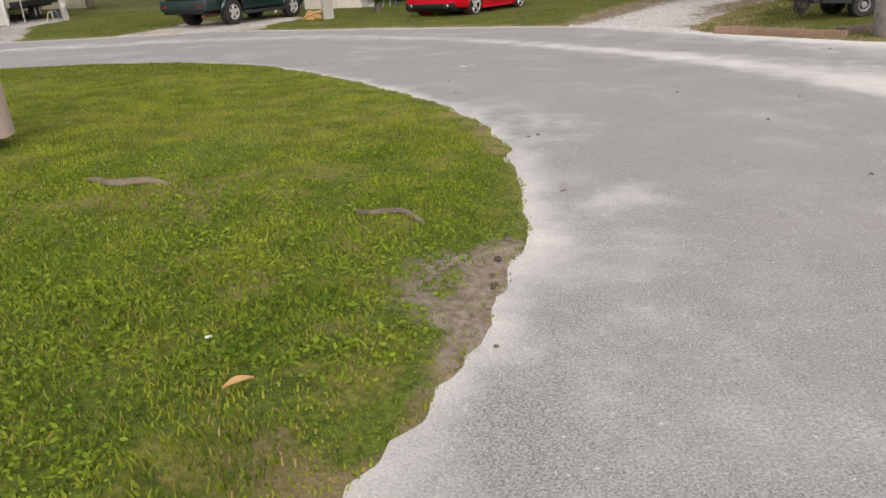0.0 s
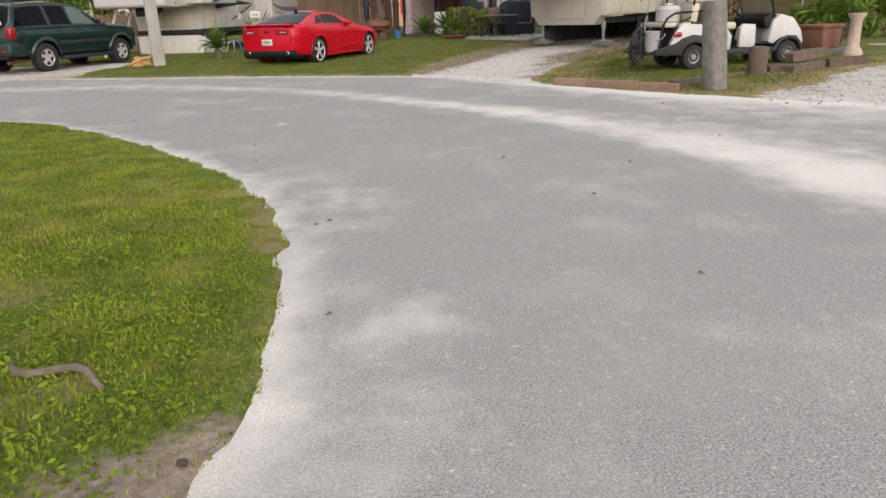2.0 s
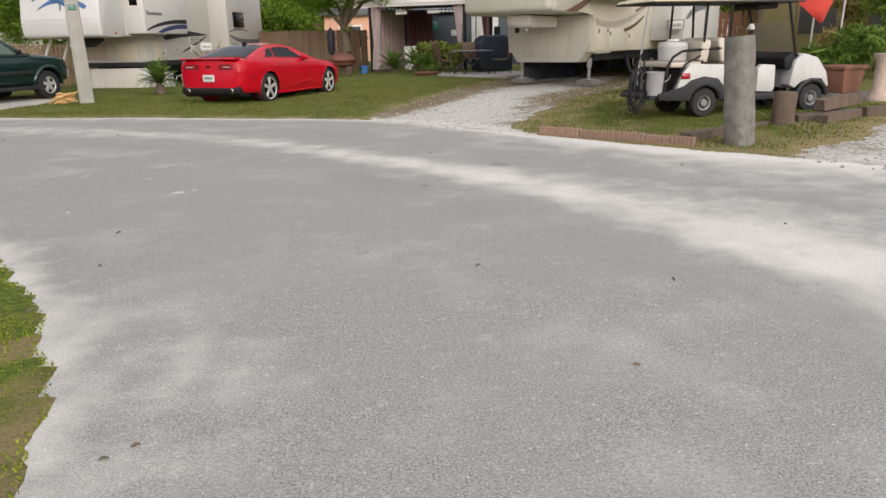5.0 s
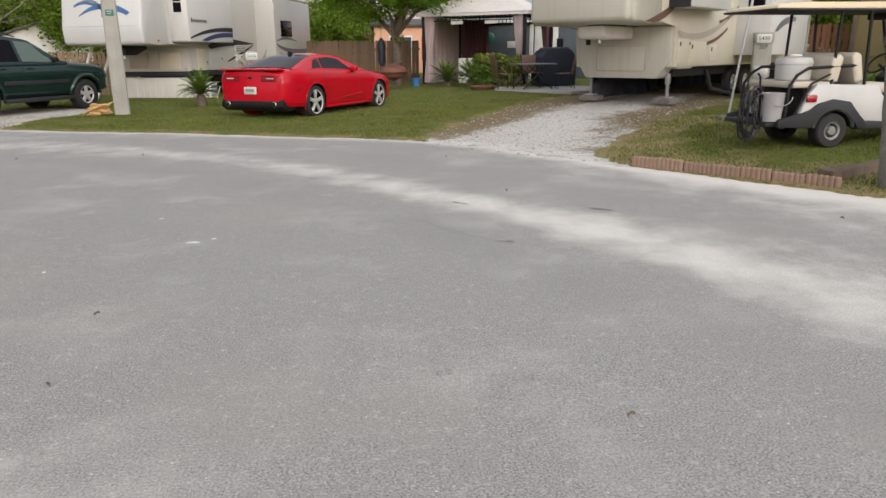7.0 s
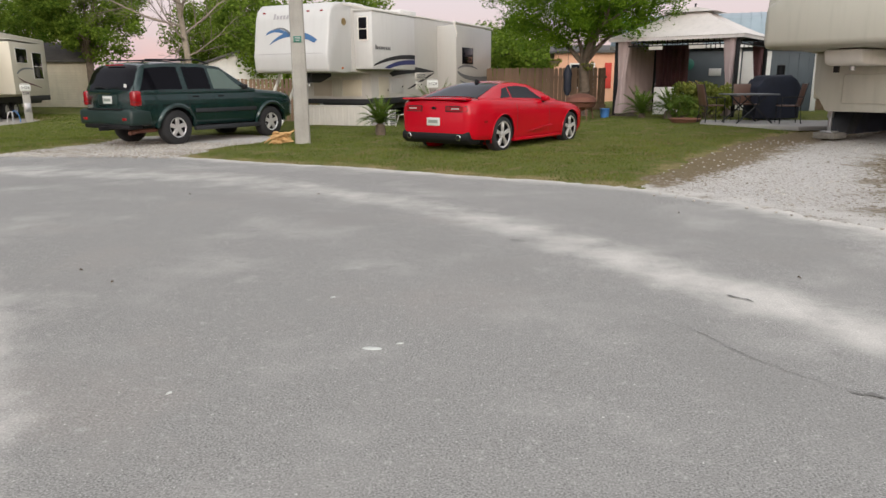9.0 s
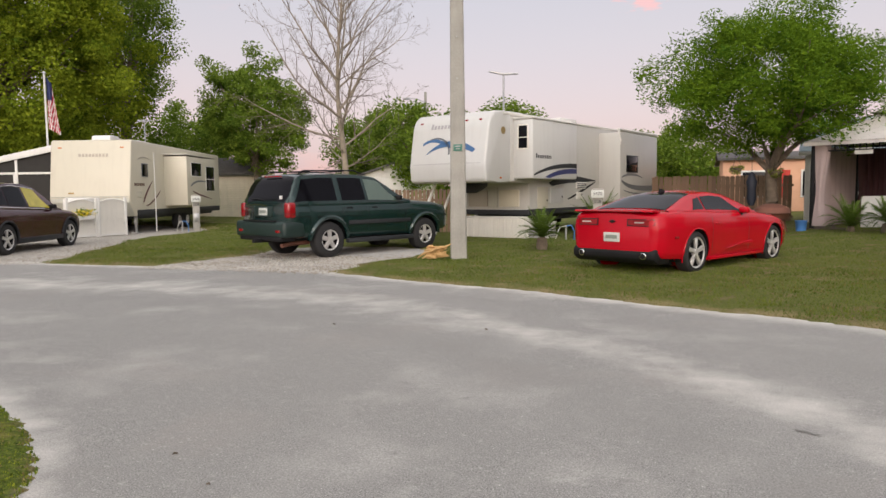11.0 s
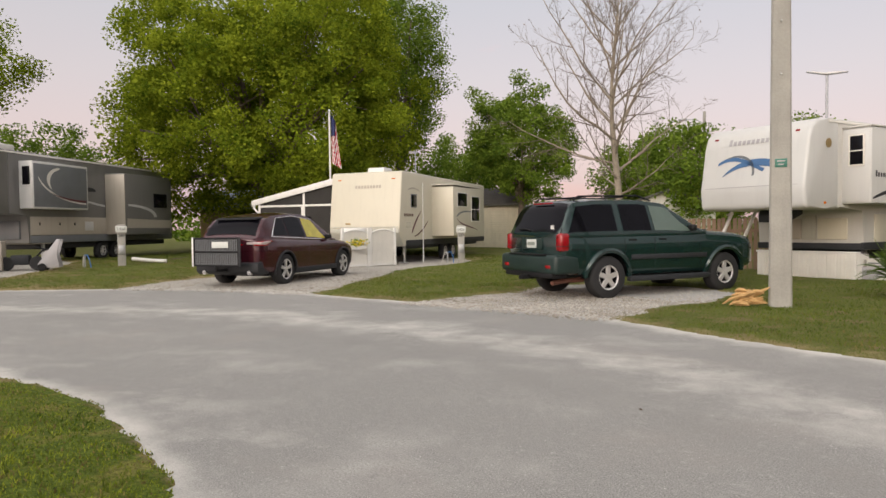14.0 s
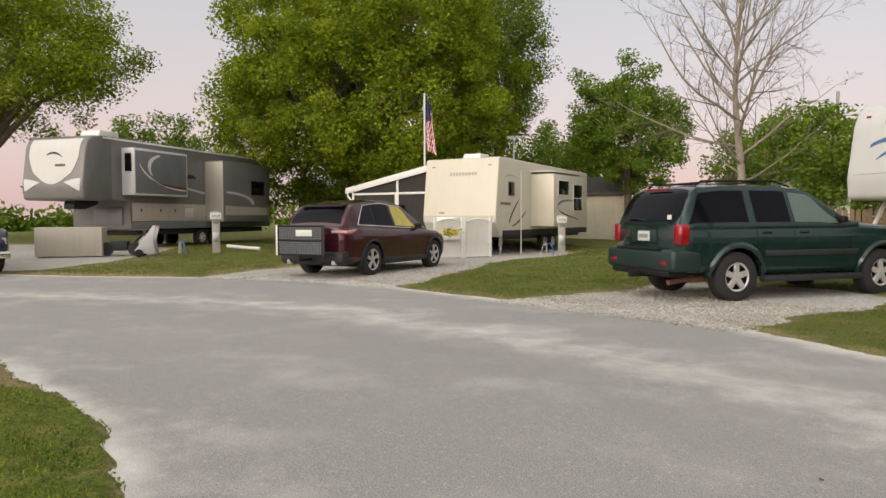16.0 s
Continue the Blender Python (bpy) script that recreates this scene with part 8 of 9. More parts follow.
part("name_plaque", box(3.2, 3.6, -0.05, -0.03, 1.25, 1.5, 0.006), M["white"], sh)
part("wreath", lathe([(0.16, -0.02), (0.20, 0.0), (0.16, 0.02), (0.12, 0.0)], 18, axis="y", m=Matrix.Translation((2.5, -0.06, 1.65))), M["green_sign"], sh)
whole("covered_bicycle", prism([(-0.9, 0.0), (-0.7, 0.75), (-0.3, 1.15), (0.1, 1.05), (0.6, 0.9), (0.9, 0.0)], -0.28, 0.28, 0.10, seg=3), M["black_cloth"], "bicycle under a dark blue-black cover", "covered bicycle", pose(11.0, 33.6, 0.36, 0, 0, 20))

# patio table, chairs and covered grill
pt = thing("patio_table", "grey square patio table with crossed legs", "table", pose(6.0, 27.5, patio_z, 0, 0, 12))
part("tabletop", box(-0.55, 0.55, -0.5, 0.5, 0.68, 0.715, 0.012), M["grey_vinyl"], pt)
for sx in (1, -1):
    for sy in (1, -1):
        part("leg", tube([(sx * 0.45, sy * 0.4, 0), (-sx * 0.3, sy * 0.38, 0.68)], 0.018, 6), M["charcoal"], pt)


def patio_chair(m):
    c = thing("patio_chair", "dark metal patio chair with a brown sling seat", "chair", m, "patio chairs")
    part("seat", box(-0.24, 0.24, -0.24, 0.24, 0.41, 0.44, 0.012), M["brown_vinyl"], c)
    part("backrest", prism([(-0.22, 0.44), (-0.26, 0.44), (-0.36, 0.95), (-0.32, 0.95)], -0.23, 0.23, 0.008), M["brown_vinyl"], c)
    for sy in (1, -1):
        part("leg", tube([(0.22, sy * 0.26, 0), (0.20, sy * 0.26, 0.62), (-0.28, sy * 0.26, 0.64)], 0.014, 6), M["charcoal"], c)
        part("leg", tube([(-0.26, sy * 0.26, 0), (-0.22, sy * 0.26, 0.44), (-0.35, sy * 0.26, 0.97)], 0.014, 6), M["charcoal"], c)
    return c


ch = patio_chair(pose(5.15, 27.5, patio_z, 0, 0, 10))
copy_thing(ch, pose(6.9, 27.3, patio_z, 0, 0, 175))
copy_thing(ch, pose(6.2, 28.45, patio_z, 0, 0, -80))
gr = thing("covered_grill", "barbecue under a navy-black cover on the patio", "grill", pose(6.95, 28.9, patio_z, 0, 0, 15))
part("cover", prism([(-0.62, 0.04), (-0.60, 0.88), (-0.42, 1.02), (-0.34, 1.16), (0.34, 1.18), (0.42, 1.02), (0.62, 0.9), (0.62, 0.04)], -0.34, 0.34, 0.05, seg=3), M["black_cloth"], gr)
part("chimney", lathe([(0.10, 1.1), (0.10, 1.42), (0.12, 1.42), (0.02, 1.45)], 14, m=Matrix.Translation((0.25, 0.1, 0))), M["black"], gr)
fp = thing("fire_pit", "rusty round iron fire pit on thin legs", "fire pit", on_lot(2.0, 30.6))
part("bowl", lathe([(0.05, 0.30), (0.40, 0.42), (0.46, 0.55), (0.48, 0.56), (0.42, 0.52), (0.04, 0.38)], 20), M["rust"], fp)
part("lid", lathe([(0.47, 0.57), (0.42, 0.70), (0.2, 0.80), (0.02, 0.82)], 20), M["rust"], fp)
for k in range(4):
    a = k * math.pi / 2 + 0.4
    part("leg", tube([(0.34 * math.cos(a), 0.34 * math.sin(a), 0.40), (0.44 * math.cos(a), 0.44 * math.sin(a), 0.0)], 0.016, 6), M["rust"], fp)
whole("bucket", lathe([(0.12, 0), (0.15, 0.28), (0.16, 0.29), (0.14, 0.29), (0.11, 0.03)], 16), M["blue_plastic"], "small blue plastic bucket beside the gazebo", "bucket", on_lot(2.75, 31.0))
whole("terracotta_saucer", lathe([(0.34, 0), (0.42, 0.10), (0.40, 0.11), (0.32, 0.05)], 20), M["terracotta"], "low terracotta dish at the patio edge", "plant dish", on_lot(4.65, 28.3))


# ---- fences and buildings behind ----
def fence(pts, h, material, label, width=0.14, gap=0.012, top="dog", z=None):
    t = thing("fence", label, "fence")
    mesh = None
    k = 0
    for (x0, y0), (x1, y1) in zip(pts, pts[1:]):
        l = math.hypot(x1 - x0, y1 - y0)
        ang = math.atan2(y1 - y0, x1 - x0)
        n = int(l / (width + gap))
        zz = z if z is not None else lot_z((x0 + x1) / 2, (y0 + y1) / 2)
        for i in range(n):
            s = (i + 0.5) * (width + gap) / l
            if mesh is None:
                c = width * 0.22
                b = prism([(-width / 2, 0.03), (width / 2, 0.03), (width / 2, h - c), (width / 2 - c, h), (-width / 2 + c, h), (-width / 2, h - c)], -0.01, 0.01)
                ob = part("board", b, material, t)
                mesh = ob.data
            else:
                ob = new("board", mesh)
                ob.parent = t
            r = random.Random(k)
            ob.matrix_local = Matrix.Translation((x0 + (x1 - x0) * s, y0 + (y1 - y0) * s, zz + r.uniform(-0.015, 0.02))) @ Matrix.Rotation(ang, 4, "Z") @ Matrix.Rotation(r.uniform(-0.012, 0.012), 4, "Y")
            k += 1
        nx, ny = -math.sin(ang) * 0.03, math.cos(ang) * 0.03
        for rz in (0.35, h - 0.35):
            b = box(0, l, 0.012, 0.05, rz - 0.045, rz + 0.045, 0.004)
            bmesh.ops.transform(b, matrix=Matrix.Translation((x0, y0, zz)) @ Matrix.Rotation(ang, 4, "Z"), verts=b.verts)
            part("rail", b, material, t)
    return t


fence([(-3.6, 37.0), (3.2, 36.9)], 1.78, M["fence"], "weathered brown cedar fence behind the red car", 0.14, 0.010, z=0.10)
fence([(9.9, 35.0), (13.4, 34.0)], 1.9, M["fence"], "dark weathered cedar fence beside the shed", 0.14, 0.012, z=0.3)
fence([(13.3, 29.4), (17.2, 27.6)], 1.85, M["fence_red"], "reddish cedar fence behind the cream trailer", 0.12, 0.035, z=0.28)
fence([(-10.2, 31.6), (-6.9, 32.4)], 1.45, M["fence"], "brown wooden deck fence beyond the white trailer", 0.10, 0.035, z=0.05)
fence([(-30.2, 17.0), (-32.6, 13.4)], 1.1, M["fence"], "brown wooden deck rail beside the grey trailer", 0.06, 0.06, z=0.5)


def building(name, label, m, w, d, h, wall, roof, pitch=0.9, flat=False, over=0.25):
    t = thing(name, label, "building", m)
    part("wall", box(0, w, 0, d, 0, h, 0.01), wall, t)
    if flat:
        part("roof", box(-over, w + over, -over, d + over, h, h + 0.14, 0.02), roof, t)
    else:
        part("roof", prism([(-over, h - 0.06), (d / 2, h + pitch), (d + over, h - 0.06), (d + over, h + 0.06), (d / 2, h + pitch + 0.12), (-over, h + 0.06)], -over, w + over, 0.01, plane="yz"), roof, t)
        for x in (0.0, w - 0.04):
            part("gable", prism([(0, h), (d / 2, h + pitch), (d, h)], x, x + 0.04, 0, plane="yz"), wall, t)
    return t


ol = building("olive_building", "olive-painted building with dark framed windows", pose(15.35, 27.1, 0.25, 0, 0, -34), 8.5, 5, 3.1, M["olive_siding"], M["roof_dark"], flat=True)
for x0 in (1.1, 3.0, 5.2):
    w = part("window", box(x0, x0 + 1.2, -0.05, 0.0, 1.0, 2.2, 0.01), M["olive_siding"], ol)
    part("pane", box(x0 + 0.08, x0 + 1.12, -0.06, -0.04, 1.08, 2.12, 0.004), M["screen"], w)
for z in (0.9, 2.35):
    part("trim_board", box(0, 8.5, -0.03, 0.0, z, z + 0.08, 0.004), M["olive_siding"], ol)
part("corner_board", box(-0.03, 0.10, -0.04, 0.02, 0, 3.1, 0.006), M["timber"], ol)
ph = building("house", "peach stucco house with a dark roof behind the fence", pose(1.2, 47, 0.1), 8, 8, 2.75, M["peach_wall"], M["roof_dark"], 0.4)
for x0 in (0.8, 3.4, 6.0):
    w = part("window", box(x0, x0 + 1.3, -0.06, 0.0, 0.9, 2.2, 0.02), M["white"], ph)
    part("pane", box(x0 + 0.08, x0 + 1.22, -0.08, -0.05, 0.98, 2.12, 0.004), M["glass"], w)
for x0 in (2.6, 5.0):
    part("shutter", box(x0, x0 + 0.35, -0.05, 0.0, 0.9, 2.2, 0.01), M["red_cloth"], ph)
cs = building("garage", "cream-sided garage with a ribbed roll-up door", pose(-25.4, 41.0, 0.05, 0, 0, 36), 3.4, 5.0, 2.45, M["cream_siding"], M["roof_dark"], 0.9)
gd = part("roll_up_door", box(0.5, 2.9, -0.03, 0.0, 0.03, 2.0, 0.01), M["cream_siding"], cs)
for k in range(16):
    part("door_rib", box(0.52, 2.88, -0.045, -0.03, 0.06 + k * 0.12, 0.13 + k * 0.12, 0.006), M["cream_siding"], gd)
for k in range(19):
    part("siding_board", box(2.98, 3.38, -0.018, 0.0, 0.04 + k * 0.125, 0.15 + k * 0.125, 0.004), M["cream_siding"], cs)
lettering("M", 0.42, M["ink"], cs, Matrix.Translation((0.9, -0.03, 2.24)) @ Matrix.Rotation(radians(90), 4, "X"), "letter")
wh = building("cottage", "small white gabled cottage with a dark roof", pose(-14.4, 48.5, 0.1, 0, 0, 114), 6, 4.6, 2.2, M["white"], M["roof_dark"], 0.8)
building("metal_shed", "dull olive ribbed metal shed behind the grey trailer", pose(-36.2, 31.8, 0.2, 0, 0, 60), 5, 4, 2.3, M["olive_siding"], M["metal_roof"], 1.0)


# tv aerial on the white trailer and the street lamp behind it
ta = thing("tv_aerial", "winged tv aerial raised on the white trailer's roof", "aerial", pose(-5.05, 29.75, 0, 0, 0, 15))
part("mast", tube([(0, 0, 3.5), (0, 0, 4.70)], 0.028, 8), M["steel"], ta)
part("mast_foot", box(-0.10, 0.10, -0.10, 0.10, 3.52, 3.66, 0.02), M["white"], ta)
part("wing", prism([(-0.42, 4.78), (-0.42, 4.81), (0.0, 4.74), (0.0, 4.68)], -0.06, 0.06, 0.01), M["steel"], ta)
part("wing", prism([(0.42, 4.70), (0.42, 4.73), (0.0, 4.74), (0.0, 4.68)], -0.06, 0.06, 0.01), M["steel"], ta)
sl_ = thing("street_lamp", "slim street lamp on a wooden pole", "street lamp", pose(-16.9, 53.5, 0))
part("pole", tube([(0, 0, 0), (0, 0, 8.0)], [0.13, 0.09], 8), M["concrete"], sl_)
part("arm", tube([(0, 0, 7.3), (-0.5, -0.2, 7.55), (-1.0, -0.35, 7.6)], 0.03, 6), M["steel"], sl_)
part("lamp_head", box(-1.4, -0.95, -0.48, -0.22, 7.52, 7.66, 0.04), M["steel"], sl_)

# ---- clutter round the grey trailer ----
whole("board_screen", box(-0.9, 0.9, -0.35, 0.35, 0, 0.86, 0.02), M["beige_shell"], "beige panelled utility box beside the grey trailer", "utility box", on_lot(-24.9, 18.1, 64))
hr = thing("hose_reel", "grey hose reel cart on small wheels", "hose reel", on_lot(-23.7, 19.9, 60))
for y in (-0.22, 0.22):
    part("side_frame", prism([(-0.25, 0.10), (-0.30, 0.20), (0.06, 0.72), (0.22, 0.95), (0.32, 0.92), (0.20, 0.5), (0.30, 0.10)], y - 0.02, y + 0.02, 0.01), M["faded_ink"], hr)
part("drum", lathe([(0.20, -0.2), (0.20, -0.18), (0.12, -0.17), (0.12, 0.17), (0.20, 0.18), (0.20, 0.2)], 18, axis="y", m=Matrix.Translation((0.0, 0, 0.42))), M["faded_ink"], hr)
part("handle", tube([(0.26, -0.22, 0.92), (0.26, 0.22, 0.92)], 0.02, 6), M["faded_ink"], hr)
for y in (-0.27, 0.27):
    part("wheel", lathe([(0.02, -0.025), (0.11, -0.025), (0.12, 0), (0.11, 0.025), (0.02, 0.025)], 14, axis="y", m=Matrix.Translation((-0.18, y, 0.12))), M["black"], hr)
mo = thing("mobility_scooter", "low black machinery parked under the trailer nose", "machine", on_lot(-24.3, 19.4, 60))
part("frame", tube([(-0.5, 0, 0.25), (0.2, 0.05, 0.3), (0.5, 0.1, 0.62), (0.2, 0.2, 0.66)], 0.04, 8), M["black"], mo)
part("engine_block", box(-0.35, 0.15, -0.2, 0.2, 0.16, 0.46, 0.05), M["charcoal"], mo)
for x in (-0.45, 0.35):
    part("wheel", lathe([(0.03, -0.06), (0.19, -0.06), (0.21, 0), (0.19, 0.06), (0.03, 0.06)], 16, axis="y", m=Matrix.Translation((x, -0.15, 0.21))), M["tyre"], mo)
for k, (x, y, rz, l) in enumerate(((-24.9, 23.4, 150, 1.9), (-25.6, 24.6, 128, 2.6))):
    whole("plank", box(0, l, -0.07, 0.07, 0.0, 0.05, 0.008), M["timber"], "loose wooden plank lying beside the trailer", "plank", on_lot(x, y, rz), "loose planks")
whole("drain_pipe", tube([(0, 0, 0.16), (0.6, 0.1, 0.10), (1.2, 0.15, 0.07)], 0.06, 8), M["white"], "short white drain pipe on the grass", "pipe", on_lot(-24.9, 22.9, 30))
for x, y in ((-17.6, 31.0), (-24.0, 21.0), (-3.2, 29.4)):
    tp = thing("hose_stand", "small tap stand with pale blue hose", "tap stand", on_lot(x, y))
    part("riser", tube([(0, 0, 0), (0, 0, 0.42)], 0.025, 8), M["steel"], tp)
    part("hose", tube([(0.02, 0, 0.40), (0.14, 0.02, 0.42), (0.22, 0.05, 0.25), (0.20, 0.1, 0.02)], 0.018, 6), M["blue_plastic"], tp)
    part("hose", tube([(-0.02, 0, 0.40), (-0.18, 0.02, 0.36), (-0.30, 0.05, 0.02)], 0.014, 6), M["white"], tp)
whole("milk_crate", box(-0.2, 0.2, -0.16, 0.16, 0, 0.30, 0.02), M["faded_ink"], "grey plastic crate beside the trailer skirting", "crate", on_lot(-4.25, 30.2, -15))

# dark pickup beside the grey trailer
pk = dict(tb)
pk.update(paint=M["navy_paint"], lip_mat=M["black"])
truck, tsh = car("pickup_truck", "dark blue pickup truck parked on the gravel", on_lot(-24.9, 14.4, 12, -0.02), pk)
for sd in (1, -1):
    part("headlight", box(3.66, 3.78, sd * 0.62 - 0.16, sd * 0.62 + 0.16, 0.72, 0.90, 0.03), M["lamp_clear"], truck)
part("grille", box(3.74, 3.82, -0.42, 0.42, 0.60, 0.86, 0.03), M["charcoal"], truck)
part("front_bumper", box(3.68, 3.92, -0.82, 0.82, 0.40, 0.58, 0.05), M["chrome"], truck)


# ---- trees ----


def tree(name, label, m, h, trunk_r, centre_z, radii, clumps, per, size, spread, material, bark, seed, fork=0.25, lean=(0, 0), shell_bias=0.55, cut=0.0, limbs=16, aspect=0.6):
    """A trunk, limbs that reach into the crown, and a crown of leaf clumps with gaps."""
    root = thing(name, label, "tree", m)
    r = np.random.RandomState(seed)
    c = []
    while len(c) < clumps:
        d = r.normal(size=3)
        d /= np.linalg.norm(d)
        q = (shell_bias + (1 - shell_bias) * r.rand()) if r.rand() < 0.75 else r.rand() ** 0.5
        bump = 0.80 + 0.34 * noise.noise(Vector(d * 1.6) + Vector((seed, 0, 0))) + 0.14 * noise.noise(Vector(d * 4.2) + Vector((0, seed, 0)))
        p = d * q * bump * np.array(radii) + np.array([lean[0], lean[1], centre_z])
        if p[2] > cut:
            c.append(p)
    c = np.array(c)
    leaves("crown", root, material, c, spread * r.uniform(0.6, 1.25, len(c)), per, size, seed, flat=0.6, aspect=aspect)
    fz = h * fork
    tr = tube([(0, 0, -0.05), (0.02, 0.01, 0.15), (0.05, -0.02, fz * 0.5), (lean[0] * 0.2, lean[1] * 0.2, fz)], [trunk_r * 1.45, trunk_r * 1.1, trunk_r, trunk_r * 0.85], 12)
    part("trunk", tr, bark, root)
    pick = c[r.choice(len(c), min(limbs, len(c)), replace=False)]
    base = Vector((lean[0] * 0.2, lean[1] * 0.2, fz * 0.96))
    for p in pick:
        p = Vector(p)
        mid = base.lerp(p, 0.45) + Vector((r.uniform(-0.3, 0.3), r.uniform(-0.3, 0.3), 0.12 * (p - base).length))
        br = bmesh.new()
        tube([base, base.lerp(mid, 0.5) + Vector((0, 0, 0.1)), mid, p], [trunk_r * 0.55, trunk_r * 0.42, trunk_r * 0.26, trunk_r * 0.07], 7, br)
        for _ in range(3):
            q = Vector(c[r.randint(len(c))])
            if (q - p).length < max(radii) * 0.55:
                tube([mid, mid.lerp(q, 0.5) + Vector((0, 0, 0.15)), q], [trunk_r * 0.16, trunk_r * 0.10, trunk_r * 0.03], 5, br)
        part("limb", br, bark, root)
    return root


tree("oak_tree", "broad dense green oak tree behind the travel trailer", pose(-31.7, 33.2, 0.1), 17, 0.45, 7.9, (10.5, 9.2, 7.4), 820, 330, 0.14, 0.92, M["oak"], M["bark"], 3, 0.2, cut=2.0, limbs=26, aspect=0.75, shell_bias=0.70)
tree("tall_tree", "tall loose dark green tree behind the oak", pose(-31.0, 42.1, 0.1), 17, 0.35, 10.5, (3.1, 4.0, 7.2), 210, 190, 0.15, 0.95, M["dark_leaf"], M["bark"], 5, 0.3, cut=3.5, limbs=22)
tree("broadleaf_tree", "round dark green tree beside the cream garage", pose(-22.2, 42.2, 0.1), 9, 0.20, 5.5, (3.8, 3.8, 3.6), 270, 190, 0.13, 0.58, M["dark_leaf"], M["bark"], 7, 0.26, cut=1.9, limbs=18)
tree("broadleaf_tree", "green tree over the grey trailer", pose(-40.1, 17.6, 0.2), 15, 0.4, 9.5, (8.6, 9.0, 5.8), 420, 210, 0.15, 1.15, M["oak"], M["bark"], 9, 0.25, cut=3.1, limbs=14)
tree("garden_tree", "bright green feathery tree behind the red car", pose(2.15, 33.0, 0.1), 7, 0.17, 4.35, (3.75, 3.4, 2.75), 420, 230, 0.105, 0.55, M["bright_leaf"], M["bark"], 11, 0.27, lean=(-0.1, -0.4), cut=1.95, limbs=11, aspect=0.35)
for k, (x, y, w, h) in enumerate(((-15.5, 50, 4.5, 7.2), (-12.6, 57, 3.6, 7.9), (-6.5, 60, 4.0, 5.2), (-21.5, 56, 4.5, 7.6), (-1.0, 60, 4.5, 5.4), (-44, 44, 7, 9), (-52, 28, 7, 9), (-50, 12, 6, 9), (-36, 54, 6, 9), (22, 36, 4, 6))):
    tree("background_tree", "dark green tree in the distance", pose(x, y, 0), h, 0.25, h * 0.56, (w, w, h * 0.46), 150, 150, 0.20, 1.0, M["dark_leaf"], M["bark"], 30 + k, 0.3, cut=0.6, limbs=9)
tree("island_tree", "smooth pale tree trunk on the grass island", pose(-3.92, 7.32, 0.03), 9, 0.33, 7.4, (3.2, 3.2, 2.0), 60, 60, 0.18, 0.8, M["oak"], M["pink_bark"], 50, 0.55, cut=5.4, limbs=10)

# low hedge line that closes the distance
hd = np.random.RandomState(77)
hc = []
for x0, y0, x1, y1 in ((-70, 62, 40, 66), (-75, 6, -60, 60), (30, 10, 42, 62)):
    for t in hd.rand(150):
        hc.append((x0 + (x1 - x0) * t + hd.normal() * 1.5, y0 + (y1 - y0) * t + hd.normal() * 1.5, 0.3 + 3.6 * hd.rand() * (0.6 + 0.5 * math.sin(t * 31))))
me = leaf_mesh("far_woods", hc, 1.5, 46, 0.5, 78, flat=0.8, aspect=0.7)
me.materials.append(M["dark_leaf"])
tagged(new("far_woods", me), "distant dark green treeline", "woods", kind="stuff")

# bare sycamore
bare_t = thing("bare_tree", "bare pale-barked tree with thin spreading twigs", "tree", pose(-11.62, 32.3, 0.05))
rb = random.Random(21)
trunk_b, twig_b, ball_b = bmesh.new(), bmesh.new(), bmesh.new()


def limb_out(p, d, r, l, depth, lift):
    """A limb that bends upwards and carries finer limbs on both sides."""
    n = 6 if depth < 2 else 4
    pts, rad = [p], [r]
    for i in range(n):
        d = (d + Vector((rb.gauss(0, 0.11), rb.gauss(0, 0.11), lift + rb.gauss(0, 0.07)))).normalized()
        p = p + d * l / n
        pts.append(p)
        rad.append(max(0.0035, r * (1 - 0.80 * (i + 1) / n)))
    tube(pts, rad, 6 if depth < 1 else (4 if depth < 2 else 3), trunk_b if depth < 1 else twig_b)
    if depth == 3:
        if rb.random() < 0.06:
            bmesh.ops.create_icosphere(ball_b, subdivisions=1, radius=0.022, matrix=Matrix.Translation(p - Vector((0, 0, 0.05))))
        return
    for k in range((7, 5, 3)[depth]):
        i = 1 + (k * n) // (7, 5, 3)[depth]
        ahead = (pts[min(i + 1, n)] - pts[i - 1]).normalized()
        side = ahead.cross(Vector((rb.gauss(0, 1), rb.gauss(0, 1), rb.gauss(0, 1)))).normalized()
        a = rb.uniform(0.45, 0.95)
        limb_out(pts[min(i, n)], (ahead * math.cos(a) + side * math.sin(a)).normalized(), rad[min(i, n)] * rb.uniform(0.5, 0.7), l * rb.uniform(0.36, 0.52) * (1.1 - 0.4 * i / n), depth + 1, 0.05)


spine, thick = [], []
for i in range(12):
    z = 9.8 * i / 11
    spine.append(Vector((0.10 * math.sin(z * 0.9), 0.08 * math.sin(z * 0.7 + 1), z - 0.05)))
    thick.append(0.14 * (1 - 0.92 * i / 11) * (1.25 if i == 0 else 1))
tube(spine, thick, 9, trunk_b)
reach = [(2.2, 2.4), (3.2, 3.6), (4.5, 4.3), (6.0, 4.0), (7.5, 2.8), (9.6, 1.0)]
for k in range(30):
    z = 2.25 + 7.2 * k / 29
    a = k * 2.4 + rb.uniform(-0.3, 0.3)
    rise = 0.10 + 0.9 * min(1, max(0, (z - 2.4) / 2.2)) + rb.uniform(-0.1, 0.15)
    limb_out(Vector((0.10 * math.sin(z * 0.9), 0.08 * math.sin(z * 0.7 + 1), z)), Vector((math.cos(a), math.sin(a), rise)).normalized(), lerp([(2, 0.032), (4, 0.046), (9.6, 0.014)], z), lerp(reach, z) * rb.uniform(0.85, 1.12), 0, 0.07)
part("trunk", trunk_b, M["pale_bark"], bare_t)
